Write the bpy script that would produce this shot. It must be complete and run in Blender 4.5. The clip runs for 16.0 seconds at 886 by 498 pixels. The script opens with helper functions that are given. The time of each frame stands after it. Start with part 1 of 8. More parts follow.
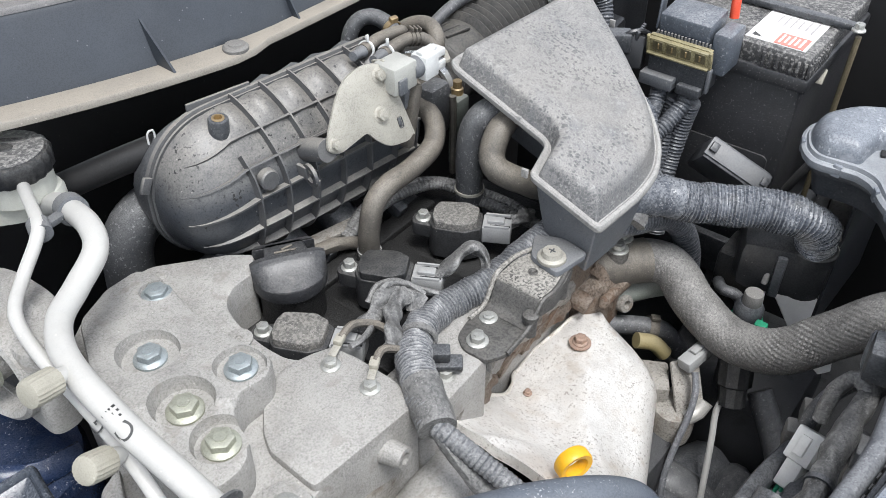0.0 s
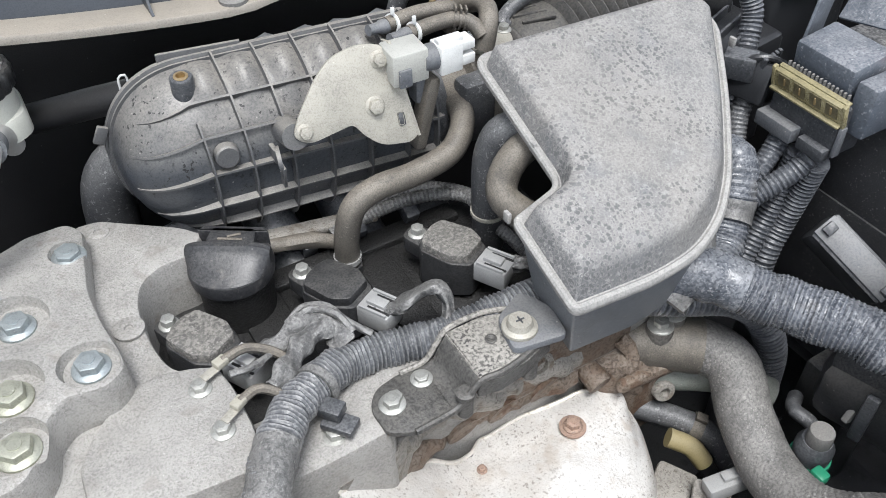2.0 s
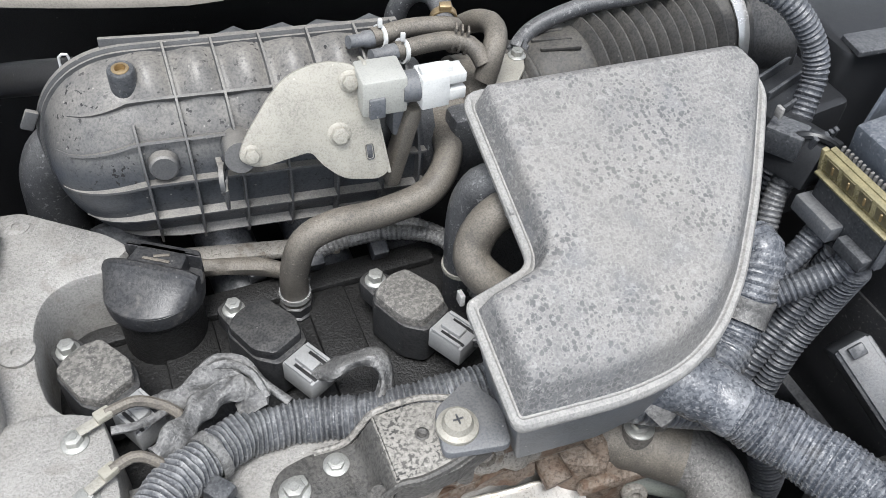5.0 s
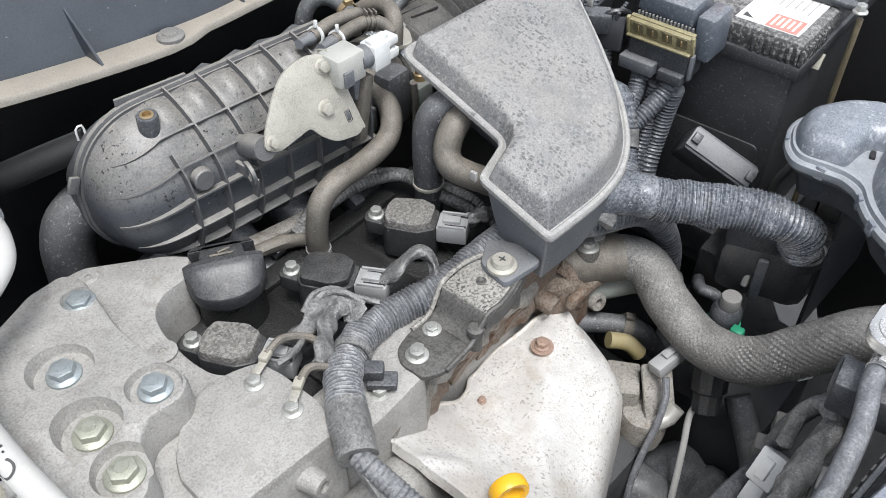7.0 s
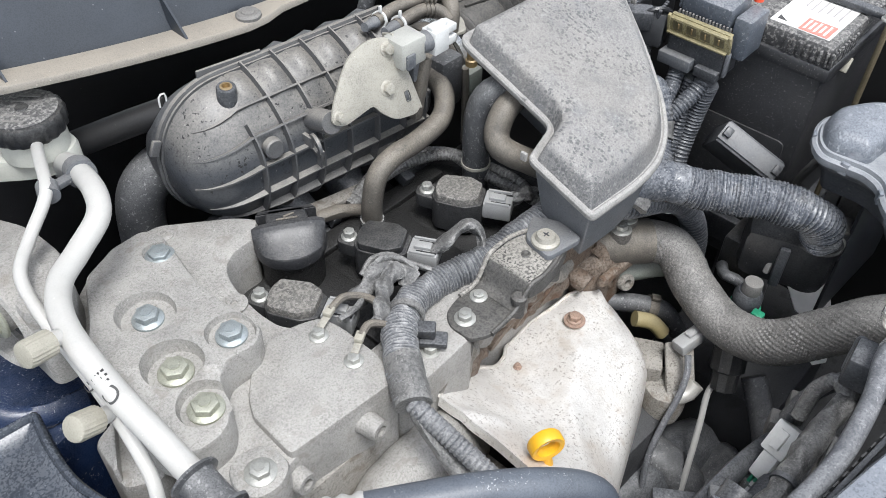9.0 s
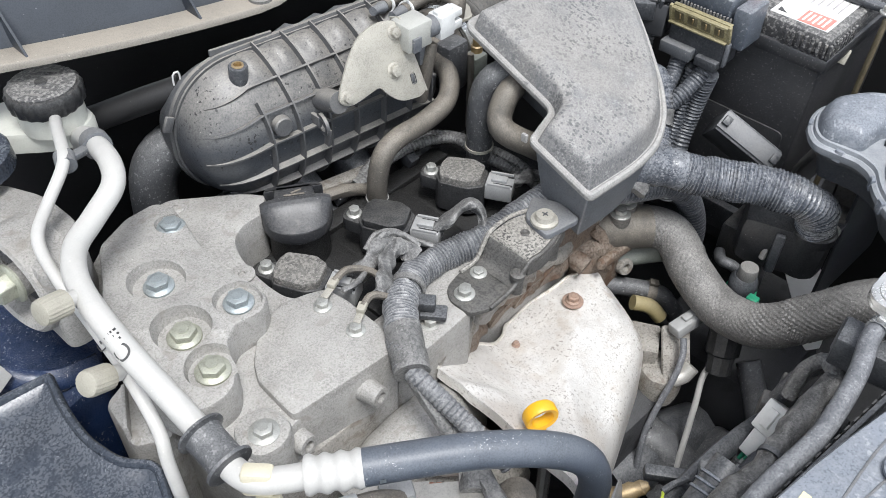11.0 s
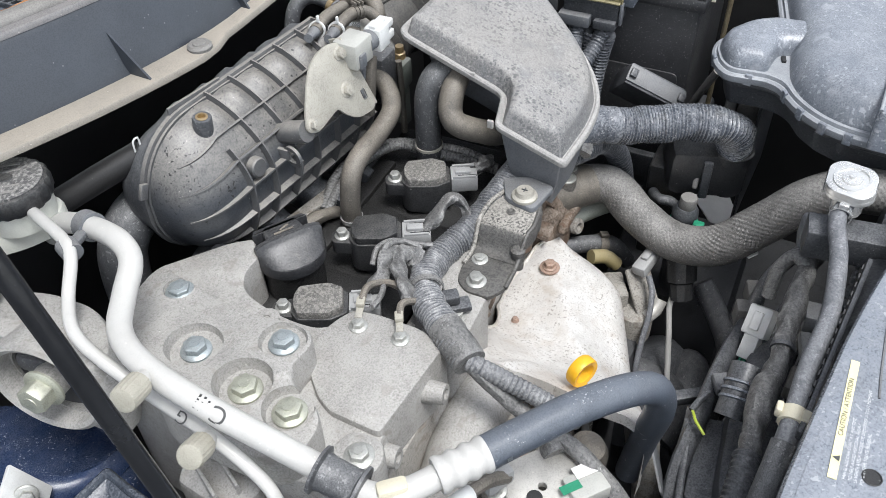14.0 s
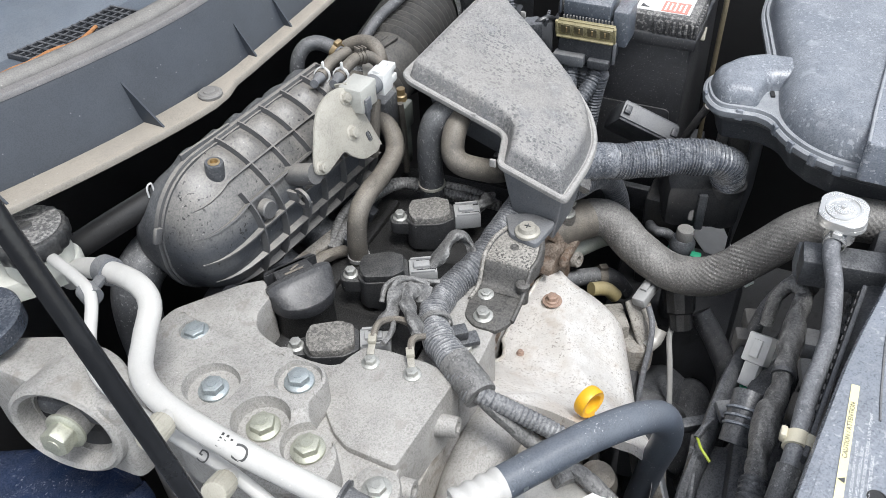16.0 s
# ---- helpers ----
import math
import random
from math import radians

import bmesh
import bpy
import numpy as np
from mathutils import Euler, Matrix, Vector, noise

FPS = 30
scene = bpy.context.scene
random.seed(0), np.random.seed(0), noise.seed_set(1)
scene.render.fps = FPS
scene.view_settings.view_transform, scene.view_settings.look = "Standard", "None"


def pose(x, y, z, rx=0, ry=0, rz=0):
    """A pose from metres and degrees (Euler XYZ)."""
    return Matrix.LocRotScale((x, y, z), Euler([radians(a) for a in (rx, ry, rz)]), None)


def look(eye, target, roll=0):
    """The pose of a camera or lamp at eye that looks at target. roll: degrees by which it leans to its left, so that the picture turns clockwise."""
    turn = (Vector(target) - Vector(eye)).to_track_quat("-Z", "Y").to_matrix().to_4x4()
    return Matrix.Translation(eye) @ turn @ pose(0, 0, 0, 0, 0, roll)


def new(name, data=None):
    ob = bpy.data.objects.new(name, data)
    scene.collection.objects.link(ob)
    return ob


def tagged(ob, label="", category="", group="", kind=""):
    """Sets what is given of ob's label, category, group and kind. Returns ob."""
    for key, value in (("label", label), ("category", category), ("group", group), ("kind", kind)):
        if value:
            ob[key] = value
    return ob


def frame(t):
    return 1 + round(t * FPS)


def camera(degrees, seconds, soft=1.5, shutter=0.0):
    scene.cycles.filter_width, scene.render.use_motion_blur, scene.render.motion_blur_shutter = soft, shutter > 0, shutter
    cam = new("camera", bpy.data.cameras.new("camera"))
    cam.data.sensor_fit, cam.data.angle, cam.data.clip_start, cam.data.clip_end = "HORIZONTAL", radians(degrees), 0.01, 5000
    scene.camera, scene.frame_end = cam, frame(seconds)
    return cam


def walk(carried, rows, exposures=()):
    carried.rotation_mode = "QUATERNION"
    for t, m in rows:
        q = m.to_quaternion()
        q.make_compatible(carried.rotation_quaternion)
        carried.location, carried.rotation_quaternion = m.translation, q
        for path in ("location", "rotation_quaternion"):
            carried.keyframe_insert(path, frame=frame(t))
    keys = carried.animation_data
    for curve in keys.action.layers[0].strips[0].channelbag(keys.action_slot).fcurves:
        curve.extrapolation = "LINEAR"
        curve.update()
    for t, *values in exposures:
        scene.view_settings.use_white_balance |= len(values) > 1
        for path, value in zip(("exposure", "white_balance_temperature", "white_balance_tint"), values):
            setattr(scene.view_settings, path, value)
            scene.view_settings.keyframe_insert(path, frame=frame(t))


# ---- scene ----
cam = camera(54.6, 16.0, soft=0.5)
METRES, EYE, TILT, LEAN, TURN = 1.165, 1.40, -40.0, 0.0, -52.2
ROWS = [
    (0.0, 0.0, 0.0, 0.0, 0.0, 0.0, -0.0),
    (0.5, -0.0073, 0.0018, -0.0001, -0.02, -0.06, -0.12),
    (1.0, 0.0082, 0.0089, 0.0014, -0.07, -0.39, -0.5),
    (1.5, 0.0452, 0.0338, 0.0127, 1.98, -0.89, -3.41),
    (2.0, 0.1563, 0.133, 0.0745, 17.22, -5.87, -12.97),
    (2.5, 0.1938, 0.1797, 0.125, 20.51, -6.8, -15.24),
    (3.0, 0.1849, 0.2156, 0.1454, 24.28, -9.92, -17.35),
    (3.5, 0.1655, 0.2305, 0.1419, 26.68, -13.34, -18.89),
    (4.0, 0.1627, 0.2351, 0.1473, 27.24, -14.12, -19.34),
    (6.5, 0.0732, 0.0862, 0.0629, 4.76, -4.04, -4.61),
    (7.0, 0.0612, 0.0367, 0.0426, 2.5, -3.87, -0.84),
    (7.5, 0.0552, 0.0212, 0.0463, 2.42, -3.94, 0.04),
    (8.0, 0.0484, -0.0022, 0.0372, 2.74, -4.57, -1.61),
    (8.5, 0.0418, -0.0155, 0.0329, 2.97, -4.63, -1.97),
    (9.0, 0.0348, -0.012, 0.0328, 3.19, -4.6, -3.41),
    (11.5, 0.0448, -0.0344, 0.0169, 4.09, -4.72, -4.29),
    (12.0, 0.0561, -0.034, 0.0172, 4.18, -4.67, -4.01),
    (12.5, 0.0839, -0.0353, 0.0087, 4.48, -4.66, -3.99),
    (13.0, 0.0559, -0.0564, 0.0033, 4.16, -4.6, -1.07),
    (13.5, -0.0487, -0.058, 0.0037, -3.78, -4.49, 7.76),
    (14.0, -0.0814, -0.0511, 0.0152, -8.37, -4.47, 9.33),
    (14.5, -0.0911, -0.0539, 0.0217, -8.66, -4.31, 9.77),
    (15.0, -0.0899, -0.0615, 0.0189, -8.84, -4.3, 10.19),
    (15.5, -0.0921, -0.0649, 0.0203, -9.06, -3.27, 10.39),
    (16.0, -0.0952, -0.0661, 0.0199, -9.07, -2.29, 10.55),
]
PATH = [(t, pose(0, 0, EYE, TILT, LEAN, TURN) @ pose(METRES * x, METRES * y, METRES * z, 90 + pitch, roll, yaw)) for t, x, y, z, yaw, pitch, roll in ROWS]
PATH.append((4.2, look((0.376, 0.048, 1.352), (0.792, 1.289, -0.160), -1.2)))
PATH.append((6.3, look((0.190, 0.003, 1.382), (1.180, 1.123, 0.054), 2.3)))
PATH.append((13.2, look((-0.032, -0.038, 1.444), (1.064, 0.889, 0.052), -5.1)))
walk(cam, sorted(PATH, key=lambda row: row[0]), [(0.0, 0.67)])

# ---- light ----
world = bpy.data.worlds.new("overcast_sky")
scene.world = world
world.use_nodes = True
wn, wl = world.node_tree.nodes, world.node_tree.links
sky = wn.new("ShaderNodeTexSky")
sky.sky_type, sky.sun_disc = "NISHITA", False
sky.sun_elevation, sky.sun_rotation = radians(69), radians(207)
soften = wn.new("ShaderNodeHueSaturation")
soften.inputs["Saturation"].default_value = 0.32
wl.new(sky.outputs["Color"], soften.inputs["Color"])
wl.new(soften.outputs["Color"], wn["Background"].inputs["Color"])
wn["Background"].inputs["Strength"].default_value = 0.20
sun = new("sun", bpy.data.lights.new("sun", "SUN"))
sun.data.energy, sun.data.angle, sun.data.color = 2.4, radians(22), (0.99, 0.995, 1.0)
sun.matrix_world = look((0.05, -0.40, 3.0), (0.4, 0.3, 0.9))


# ---- materials ----
def surface(name, colour, rough=0.6, metal=0.0, vary=0.25, scale=40.0, dust=0.0, dust_colour=(0.30, 0.285, 0.26), bump=0.15, grain=900.0, marks=None, mark_colour=(0.03, 0.03, 0.03), mark_scale=250.0, mark_amount=0.5, up=0.6, mark_size=(0.10, 0.56), even=0.7, cover=0.5, settle_at=(-0.1, 0.9), fleck=0.26, pits=(), crest=None):
    """Base colour with stains and grain, dust that settles on upward faces, and speckles."""
    m = bpy.data.materials.new(name)
    m.use_nodes = True
    nt = m.node_tree
    n, l = nt.nodes, nt.links
    bsdf = n["Principled BSDF"]
    geo = n.new("ShaderNodeNewGeometry")

    def noise_tex(sc, detail=4.0, roughness=0.6):
        t = n.new("ShaderNodeTexNoise")
        t.inputs["Scale"].default_value, t.inputs["Detail"].default_value, t.inputs["Roughness"].default_value = sc, detail, roughness
        l.new(geo.outputs["Position"], t.inputs["Vector"])
        return t.outputs["Fac"]

    def ramp(src, lo, hi, a=0.0, b=1.0):
        r = n.new("ShaderNodeMapRange")
        r.interpolation_type = "SMOOTHSTEP"
        for k, v in (("From Min", lo), ("From Max", hi), ("To Min", a), ("To Max", b)):
            r.inputs[k].default_value = v
        l.new(src, r.inputs["Value"])
        return r.outputs["Result"]

    def calc(op, a, b):
        c = n.new("ShaderNodeMath")
        c.operation, c.use_clamp = op, True
        for i, v in enumerate((a, b)):
            if isinstance(v, (int, float)):
                c.inputs[i].default_value = v
            else:
                l.new(v, c.inputs[i])
        return c.outputs[0]

    def mix(fac, a, b):
        x = n.new("ShaderNodeMix")
        x.data_type = "RGBA"
        if isinstance(fac, (int, float)):
            x.inputs["Factor"].default_value = fac
        else:
            l.new(fac, x.inputs["Factor"])
        for key, v in (("A", a), ("B", b)):
            sock = [s for s in x.inputs if s.name == key and s.type == "RGBA"][0]
            if isinstance(v, tuple):
                sock.default_value = (*v, 1.0)
            else:
                l.new(v, sock)
        return [s for s in x.outputs if s.type == "RGBA"][0]

    coarse, fine = noise_tex(scale, 5.0, 0.65), noise_tex(grain, 3.0, 0.6)
    dark = tuple(c * (1 - vary) for c in colour)
    light = tuple(min(1.0, c * (1 + vary)) for c in colour)
    col = mix(ramp(coarse, 0.3, 0.7), dark, light)
    speck = ramp(fine, 0.40, 0.60)
    col = mix(calc("MULTIPLY", speck, min(0.9, vary * 1.6)), col, tuple(min(1.0, c * 1.35 + 0.015) for c in colour))
    col = mix(ramp(fine, 0.47, 0.34, 0.0, min(0.9, vary * 1.6)), col, tuple(c * 0.6 for c in colour))
    rough_out = None
    if dust:
        sep = n.new("ShaderNodeSeparateXYZ")
        l.new(geo.outputs["Normal"], sep.inputs["Vector"])
        settle = ramp(sep.outputs["Z"], *settle_at, 1.0 - up, 1.0)
        patch = calc("MULTIPLY", ramp(noise_tex(scale * 1.7, 6.0, 0.7), 0.34, 0.60, even, 1.0), ramp(fine, 0.36, 0.60, max(0.35, even), 1.0))
        fac = calc("MULTIPLY", calc("MULTIPLY", settle, patch), dust)
        col = mix(fac, col, dust_colour)
        lint = n.new("ShaderNodeTexVoronoi")
        lint.inputs["Scale"].default_value = 210.0
        l.new(geo.outputs["Position"], lint.inputs["Vector"])
        pick = n.new("ShaderNodeSeparateXYZ")
        l.new(lint.outputs["Color"], pick.inputs["Vector"])
        grit = calc("MULTIPLY", ramp(lint.outputs["Distance"], 0.17, 0.08), ramp(pick.outputs["X"], 0.86, 0.90, 0.0, 0.5))
        col = mix(grit, col, tuple(min(0.8, c * 1.5 + 0.05) for c in dust_colour))
        rough_out = calc("ADD", calc("MULTIPLY", fac, 0.22), rough)
    if marks:
        v = n.new("ShaderNodeTexVoronoi")
        v.inputs["Scale"].default_value = mark_scale
        wn3 = n.new("ShaderNodeTexNoise")
        wn3.inputs["Scale"].default_value = mark_scale * 1.3
        l.new(geo.outputs["Position"], wn3.inputs["Vector"])
        warp = n.new("ShaderNodeVectorMath")
        warp.operation = "MULTIPLY_ADD"
        l.new(wn3.outputs["Color"], warp.inputs[0])
        warp.inputs[1].default_value = ((2.2 if marks == "flecks" else 1.0) / mark_scale,) * 3
        l.new(geo.outputs["Position"], warp.inputs[2])
        l.new(warp.outputs[0], v.inputs["Vector"])
        if marks == "cells":
            each = n.new("ShaderNodeSeparateXYZ")
            l.new(v.outputs["Color"], each.inputs["Vector"])
            gap = n.new("ShaderNodeMath")
            gap.operation = "SUBTRACT"
            l.new(ramp(each.outputs["X"], 0.0, 1.0, *mark_size), gap.inputs[0])
            l.new(v.outputs["Distance"], gap.inputs[1])
            zone = ramp(noise_tex(mark_scale * 0.06, 3.0), 0.42, 0.58, 0.35, 1.0)
            edge = calc("MULTIPLY", ramp(gap.outputs[0], -0.22, -0.06), ramp(gap.outputs[0], 0.02, -0.06))
            col = mix(calc("MULTIPLY", edge, 0.30), col, tuple(min(0.8, c * 1.4) for c in dust_colour))
            mk = calc("MULTIPLY", ramp(gap.outputs[0], -0.10, 0.20), calc("MULTIPLY", zone, mark_amount))
        elif marks == "blots":
            blot = noise_tex(mark_scale, 2.0, 0.55)
            zone = ramp(noise_tex(mark_scale * 0.055, 3.0), 0.38, 0.62, 0.35, 1.0)
            col = mix(calc("MULTIPLY", ramp(blot, 0.53, 0.62), 0.55), col, tuple(min(0.8, c * 1.35) for c in dust_colour))
            mk = calc("MULTIPLY", ramp(blot, *mark_size), calc("MULTIPLY", zone, mark_amount))
        else:
            mk = calc("MULTIPLY", calc("MULTIPLY", ramp(v.outputs["Distance"], fleck, fleck - 0.12), ramp(noise_tex(mark_scale * 0.12, 4.0), cover, cover + 0.12)), mark_amount)
        col = mix(mk, col, mark_colour)
    for p_scale, p_at, p_soft, p_amount, p_colour in pits:
        where = ramp(noise_tex(p_scale * 0.11, 3.0), 0.36, 0.60, 0.2, 1.0)
        col = mix(calc("MULTIPLY", calc("MULTIPLY", ramp(noise_tex(p_scale, 2.5, 0.6), p_at, p_at - p_soft), where), p_amount), col, p_colour)
    if crest:
        c_at, c_amount, c_colour = crest
        worn = calc("MULTIPLY", ramp(geo.outputs["Pointiness"], 0.5, 0.5 + c_at), ramp(fine, 0.35, 0.6, 0.35, 1.0))
        col = mix(calc("MULTIPLY", worn, c_amount), col, c_colour)
    l.new(col, bsdf.inputs["Base Color"])
    if rough_out is None:
        rough_out = ramp(coarse, 0.2, 0.8, max(0.05, rough - 0.12), min(1.0, rough + 0.12))
    l.new(rough_out, bsdf.inputs["Roughness"])
    bsdf.inputs["Metallic"].default_value = metal
    if bump:
        b = n.new("ShaderNodeBump")
        b.inputs["Strength"].default_value, b.inputs["Distance"].default_value = min(1.0, bump * 1.5), 0.0009
        l.new(fine, b.inputs["Height"])
        l.new(b.outputs["Normal"], bsdf.inputs["Normal"])
    return m


M = {
    "lid": surface("dusty_grey_plastic", (0.090, 0.094, 0.100), 0.45, vary=0.14, dust=1.0, dust_colour=(0.268, 0.259, 0.246), scale=14, marks="cells", mark_colour=(0.098, 0.099, 0.102), mark_scale=310, mark_amount=0.92, up=0.95, grain=700, bump=0.35, even=0.6, mark_size=(0.24, 0.58), pits=((30, 0.46, 0.14, 0.40, (0.165, 0.173, 0.186)), (260, 0.43, 0.06, 0.45, (0.36, 0.355, 0.34)), (9, 0.46, 0.12, 0.30, (0.285, 0.265, 0.235)))),
    "rim": surface("dust_caught_plastic_rim", (0.16, 0.16, 0.16), 0.6, vary=0.2, dust=1.0, dust_colour=(0.36, 0.35, 0.33), scale=60, up=0.3, grain=700, even=0.6),
    "box": surface("grey_moulded_plastic", (0.085, 0.095, 0.11), 0.42, dust=0.4, scale=30, grain=700),
    "manifold": surface("dusty_black_nylon", (0.036, 0.041, 0.049), 0.30, vary=0.2, dust=0.85, dust_colour=(0.275, 0.258, 0.230), scale=26, up=0.94, bump=0.15, even=0.65, settle_at=(0.08, 0.92), grain=600, pits=((260, 0.385, 0.04, 0.95, (0.014, 0.014, 0.015)), (40, 0.42, 0.12, 0.3, (0.06, 0.064, 0.07)))),
    "rib": surface("dusty_nylon_ribs", (0.055, 0.058, 0.064), 0.38, vary=0.15, dust=0.8, dust_colour=(0.295, 0.278, 0.248), scale=60, up=0.85, even=0.7, settle_at=(0.2, 0.9)),
    "cast": surface("dusty_cast_aluminium", (0.29, 0.282, 0.266), 0.55, metal=0.2, vary=0.22, scale=30, dust=0.85, dust_colour=(0.405, 0.392, 0.368), bump=0.55, grain=620, marks="flecks", mark_colour=(0.56, 0.55, 0.53), mark_scale=520, mark_amount=0.45, up=0.4, even=0.3, cover=0.46, pits=((420, 0.435, 0.06, 0.45, (0.17, 0.162, 0.148)), (800, 0.43, 0.05, 0.35, (0.15, 0.145, 0.133)), (70, 0.44, 0.12, 0.55, (0.22, 0.20, 0.172)), (18, 0.47, 0.14, 0.40, (0.25, 0.235, 0.21)))),
    "cast_low": surface("grimy_cast_aluminium", (0.26, 0.245, 0.22), 0.62, metal=0.2, vary=0.4, scale=35, dust=0.4, bump=0.6, grain=500, marks="flecks", mark_colour=(0.10, 0.075, 0.05), mark_scale=300, mark_amount=0.7, pits=((90, 0.47, 0.12, 0.6, (0.12, 0.085, 0.055)), (420, 0.43, 0.07, 0.6, (0.09, 0.075, 0.06)))),
    "rusty": surface("rust_stained_cast_iron", (0.15, 0.112, 0.084), 0.6, metal=0.2, vary=0.5, scale=50, dust=0.55, dust_colour=(0.31, 0.275, 0.235), bump=0.9, grain=420, up=0.5, even=0.05, pits=((70, 0.50, 0.12, 0.75, (0.11, 0.055, 0.028)), (300, 0.44, 0.08, 0.6, (0.06, 0.035, 0.022)))),
    "shield": surface("stained_aluminised_sheet", (0.84, 0.82, 0.785), 0.34, metal=0.35, vary=0.10, scale=18, dust=0.4, dust_colour=(0.52, 0.47, 0.41), bump=0.35, grain=420, up=0.2, even=0.05, pits=((330, 0.425, 0.08, 0.7, (0.29, 0.25, 0.21)), (45, 0.45, 0.14, 0.5, (0.50, 0.415, 0.33)), (14, 0.46, 0.12, 0.4, (0.60, 0.52, 0.44)), (750, 0.42, 0.07, 0.5, (0.30, 0.26, 0.22)))),
    "shield_edge": surface("bright_folded_sheet_edge", (0.74, 0.71, 0.66), 0.35, metal=0.4, vary=0.15, scale=60, dust=0.4, dust_colour=(0.50, 0.45, 0.38), pits=((300, 0.42, 0.08, 0.6, (0.30, 0.22, 0.15)),)),
    "zinc": surface("dusty_zinc_plated_steel", (0.36, 0.345, 0.30), 0.5, metal=0.3, vary=0.22, scale=45, dust=0.6, dust_colour=(0.40, 0.378, 0.33), bump=0.25, grain=800, even=0.45),
    "bolt": surface("dull_zinc_bolt", (0.42, 0.425, 0.40), 0.38, metal=0.6, vary=0.2, scale=120, dust=0.4, dust_colour=(0.40, 0.39, 0.36)),
    "bolt_blue": surface("blue_passivated_bolt", (0.34, 0.39, 0.41), 0.36, metal=0.6, vary=0.2, scale=120, dust=0.4, dust_colour=(0.42, 0.42, 0.40)),
    "bolt_yellow": surface("yellow_passivated_bolt", (0.41, 0.42, 0.34), 0.38, metal=0.55, vary=0.2, scale=120, dust=0.4, dust_colour=(0.43, 0.42, 0.37)),
    "bolt_rust": surface("rust_stained_bolt", (0.30, 0.20, 0.15), 0.6, metal=0.3, vary=0.5, scale=160, dust=0.2),
    "rubber": surface("dusty_rubber", (0.048, 0.045, 0.041), 0.46, vary=0.15, dust=0.85, dust_colour=(0.245, 0.218, 0.180), scale=35, bump=0.2, up=0.7, even=0.55, marks="flecks", mark_colour=(0.30, 0.275, 0.235), mark_scale=300, mark_amount=0.5),
    "rubber_dark": surface("black_rubber", (0.036, 0.038, 0.042), 0.38, dust=0.6, dust_colour=(0.22, 0.22, 0.22), scale=45, up=0.8, even=0.5, pits=((320, 0.41, 0.06, 0.6, (0.30, 0.30, 0.30)),)),
    "fabric_hose": surface("cloth_wrapped_rubber", (0.080, 0.078, 0.075), 0.48, vary=0.15, dust=0.8, dust_colour=(0.285, 0.276, 0.26), scale=24, bump=0.3, grain=520, up=0.7, even=0.4, pits=((620, 0.42, 0.05, 0.6, (0.36, 0.345, 0.32)), (70, 0.42, 0.12, 0.4, (0.06, 0.058, 0.055)))),
    "conduit": surface("dusty_corrugated_plastic", (0.052, 0.056, 0.064), 0.32, vary=0.2, dust=0.5, dust_colour=(0.225, 0.227, 0.23), scale=60, up=0.7, grain=500, even=0.4, bump=0.3, crest=(0.06, 0.5, (0.33, 0.33, 0.325)), pits=((620, 0.43, 0.06, 0.5, (0.36, 0.36, 0.355)), (300, 0.43, 0.08, 0.45, (0.03, 0.032, 0.038)), (60, 0.45, 0.1, 0.4, (0.05, 0.053, 0.06)))),
    "conduit_dark": surface("blue_black_corrugated_plastic", (0.034, 0.039, 0.048), 0.28, vary=0.2, dust=0.4, dust_colour=(0.17, 0.175, 0.185), scale=60, up=0.8, grain=500, even=0.4, bump=0.3, crest=(0.08, 0.35, (0.30, 0.305, 0.315)), pits=((620, 0.42, 0.06, 0.45, (0.34, 0.345, 0.35)),)),
    "wrapped": surface("scuffed_wrapped_corrugation", (0.042, 0.049, 0.062), 0.24, vary=0.2, dust=0.4, dust_colour=(0.24, 0.25, 0.265), scale=40, up=0.9, grain=420, even=0.35, bump=0.3, crest=(0.06, 0.40, (0.34, 0.35, 0.365)), pits=((560, 0.42, 0.05, 0.5, (0.42, 0.425, 0.43)), (220, 0.41, 0.05, 0.4, (0.36, 0.365, 0.375)), (30, 0.43, 0.1, 0.35, (0.19, 0.178, 0.155)))),
    "tape": surface("dusty_cloth_tape", (0.052, 0.053, 0.054), 0.34, vary=0.25, dust=0.55, dust_colour=(0.185, 0.180, 0.170), scale=70, bump=0.7, grain=420, up=0.75, even=0.45, crest=(0.07, 0.45, (0.33, 0.325, 0.312)), pits=((700, 0.43, 0.05, 0.45, (0.34, 0.335, 0.325)),)),
    "black": surface("black_plastic", (0.030, 0.033, 0.038), 0.34, dust=0.55, dust_colour=(0.20, 0.202, 0.206), scale=45, up=0.8, grain=500, even=0.4, pits=((520, 0.39, 0.05, 0.45, (0.20, 0.202, 0.205)),)),
    "coil": surface("black_moulded_plastic", (0.014, 0.015, 0.017), 0.33, dust=0.4, dust_colour=(0.16, 0.153, 0.14), scale=60, up=0.85, grain=600, even=0.4),
    "coil_top": surface("dust_coated_coil_cap", (0.09, 0.087, 0.082), 0.7, dust=0.9, dust_colour=(0.20, 0.19, 0.172), scale=70, marks="blots", mark_colour=(0.055, 0.053, 0.05), mark_scale=380, mark_amount=0.8, up=0.7, mark_size=(0.49, 0.41), even=0.4, pits=((700, 0.40, 0.05, 0.7, (0.34, 0.325, 0.30)),)),
    "fuse_blue": surface("dusty_blue_grey_plastic", (0.075, 0.088, 0.108), 0.36, vary=0.15, dust=0.7, dust_colour=(0.27, 0.275, 0.285), scale=30, up=0.9, grain=500, even=0.35, pits=((300, 0.40, 0.06, 0.6, (0.36, 0.37, 0.38)), (70, 0.43, 0.1, 0.4, (0.055, 0.065, 0.08)))),
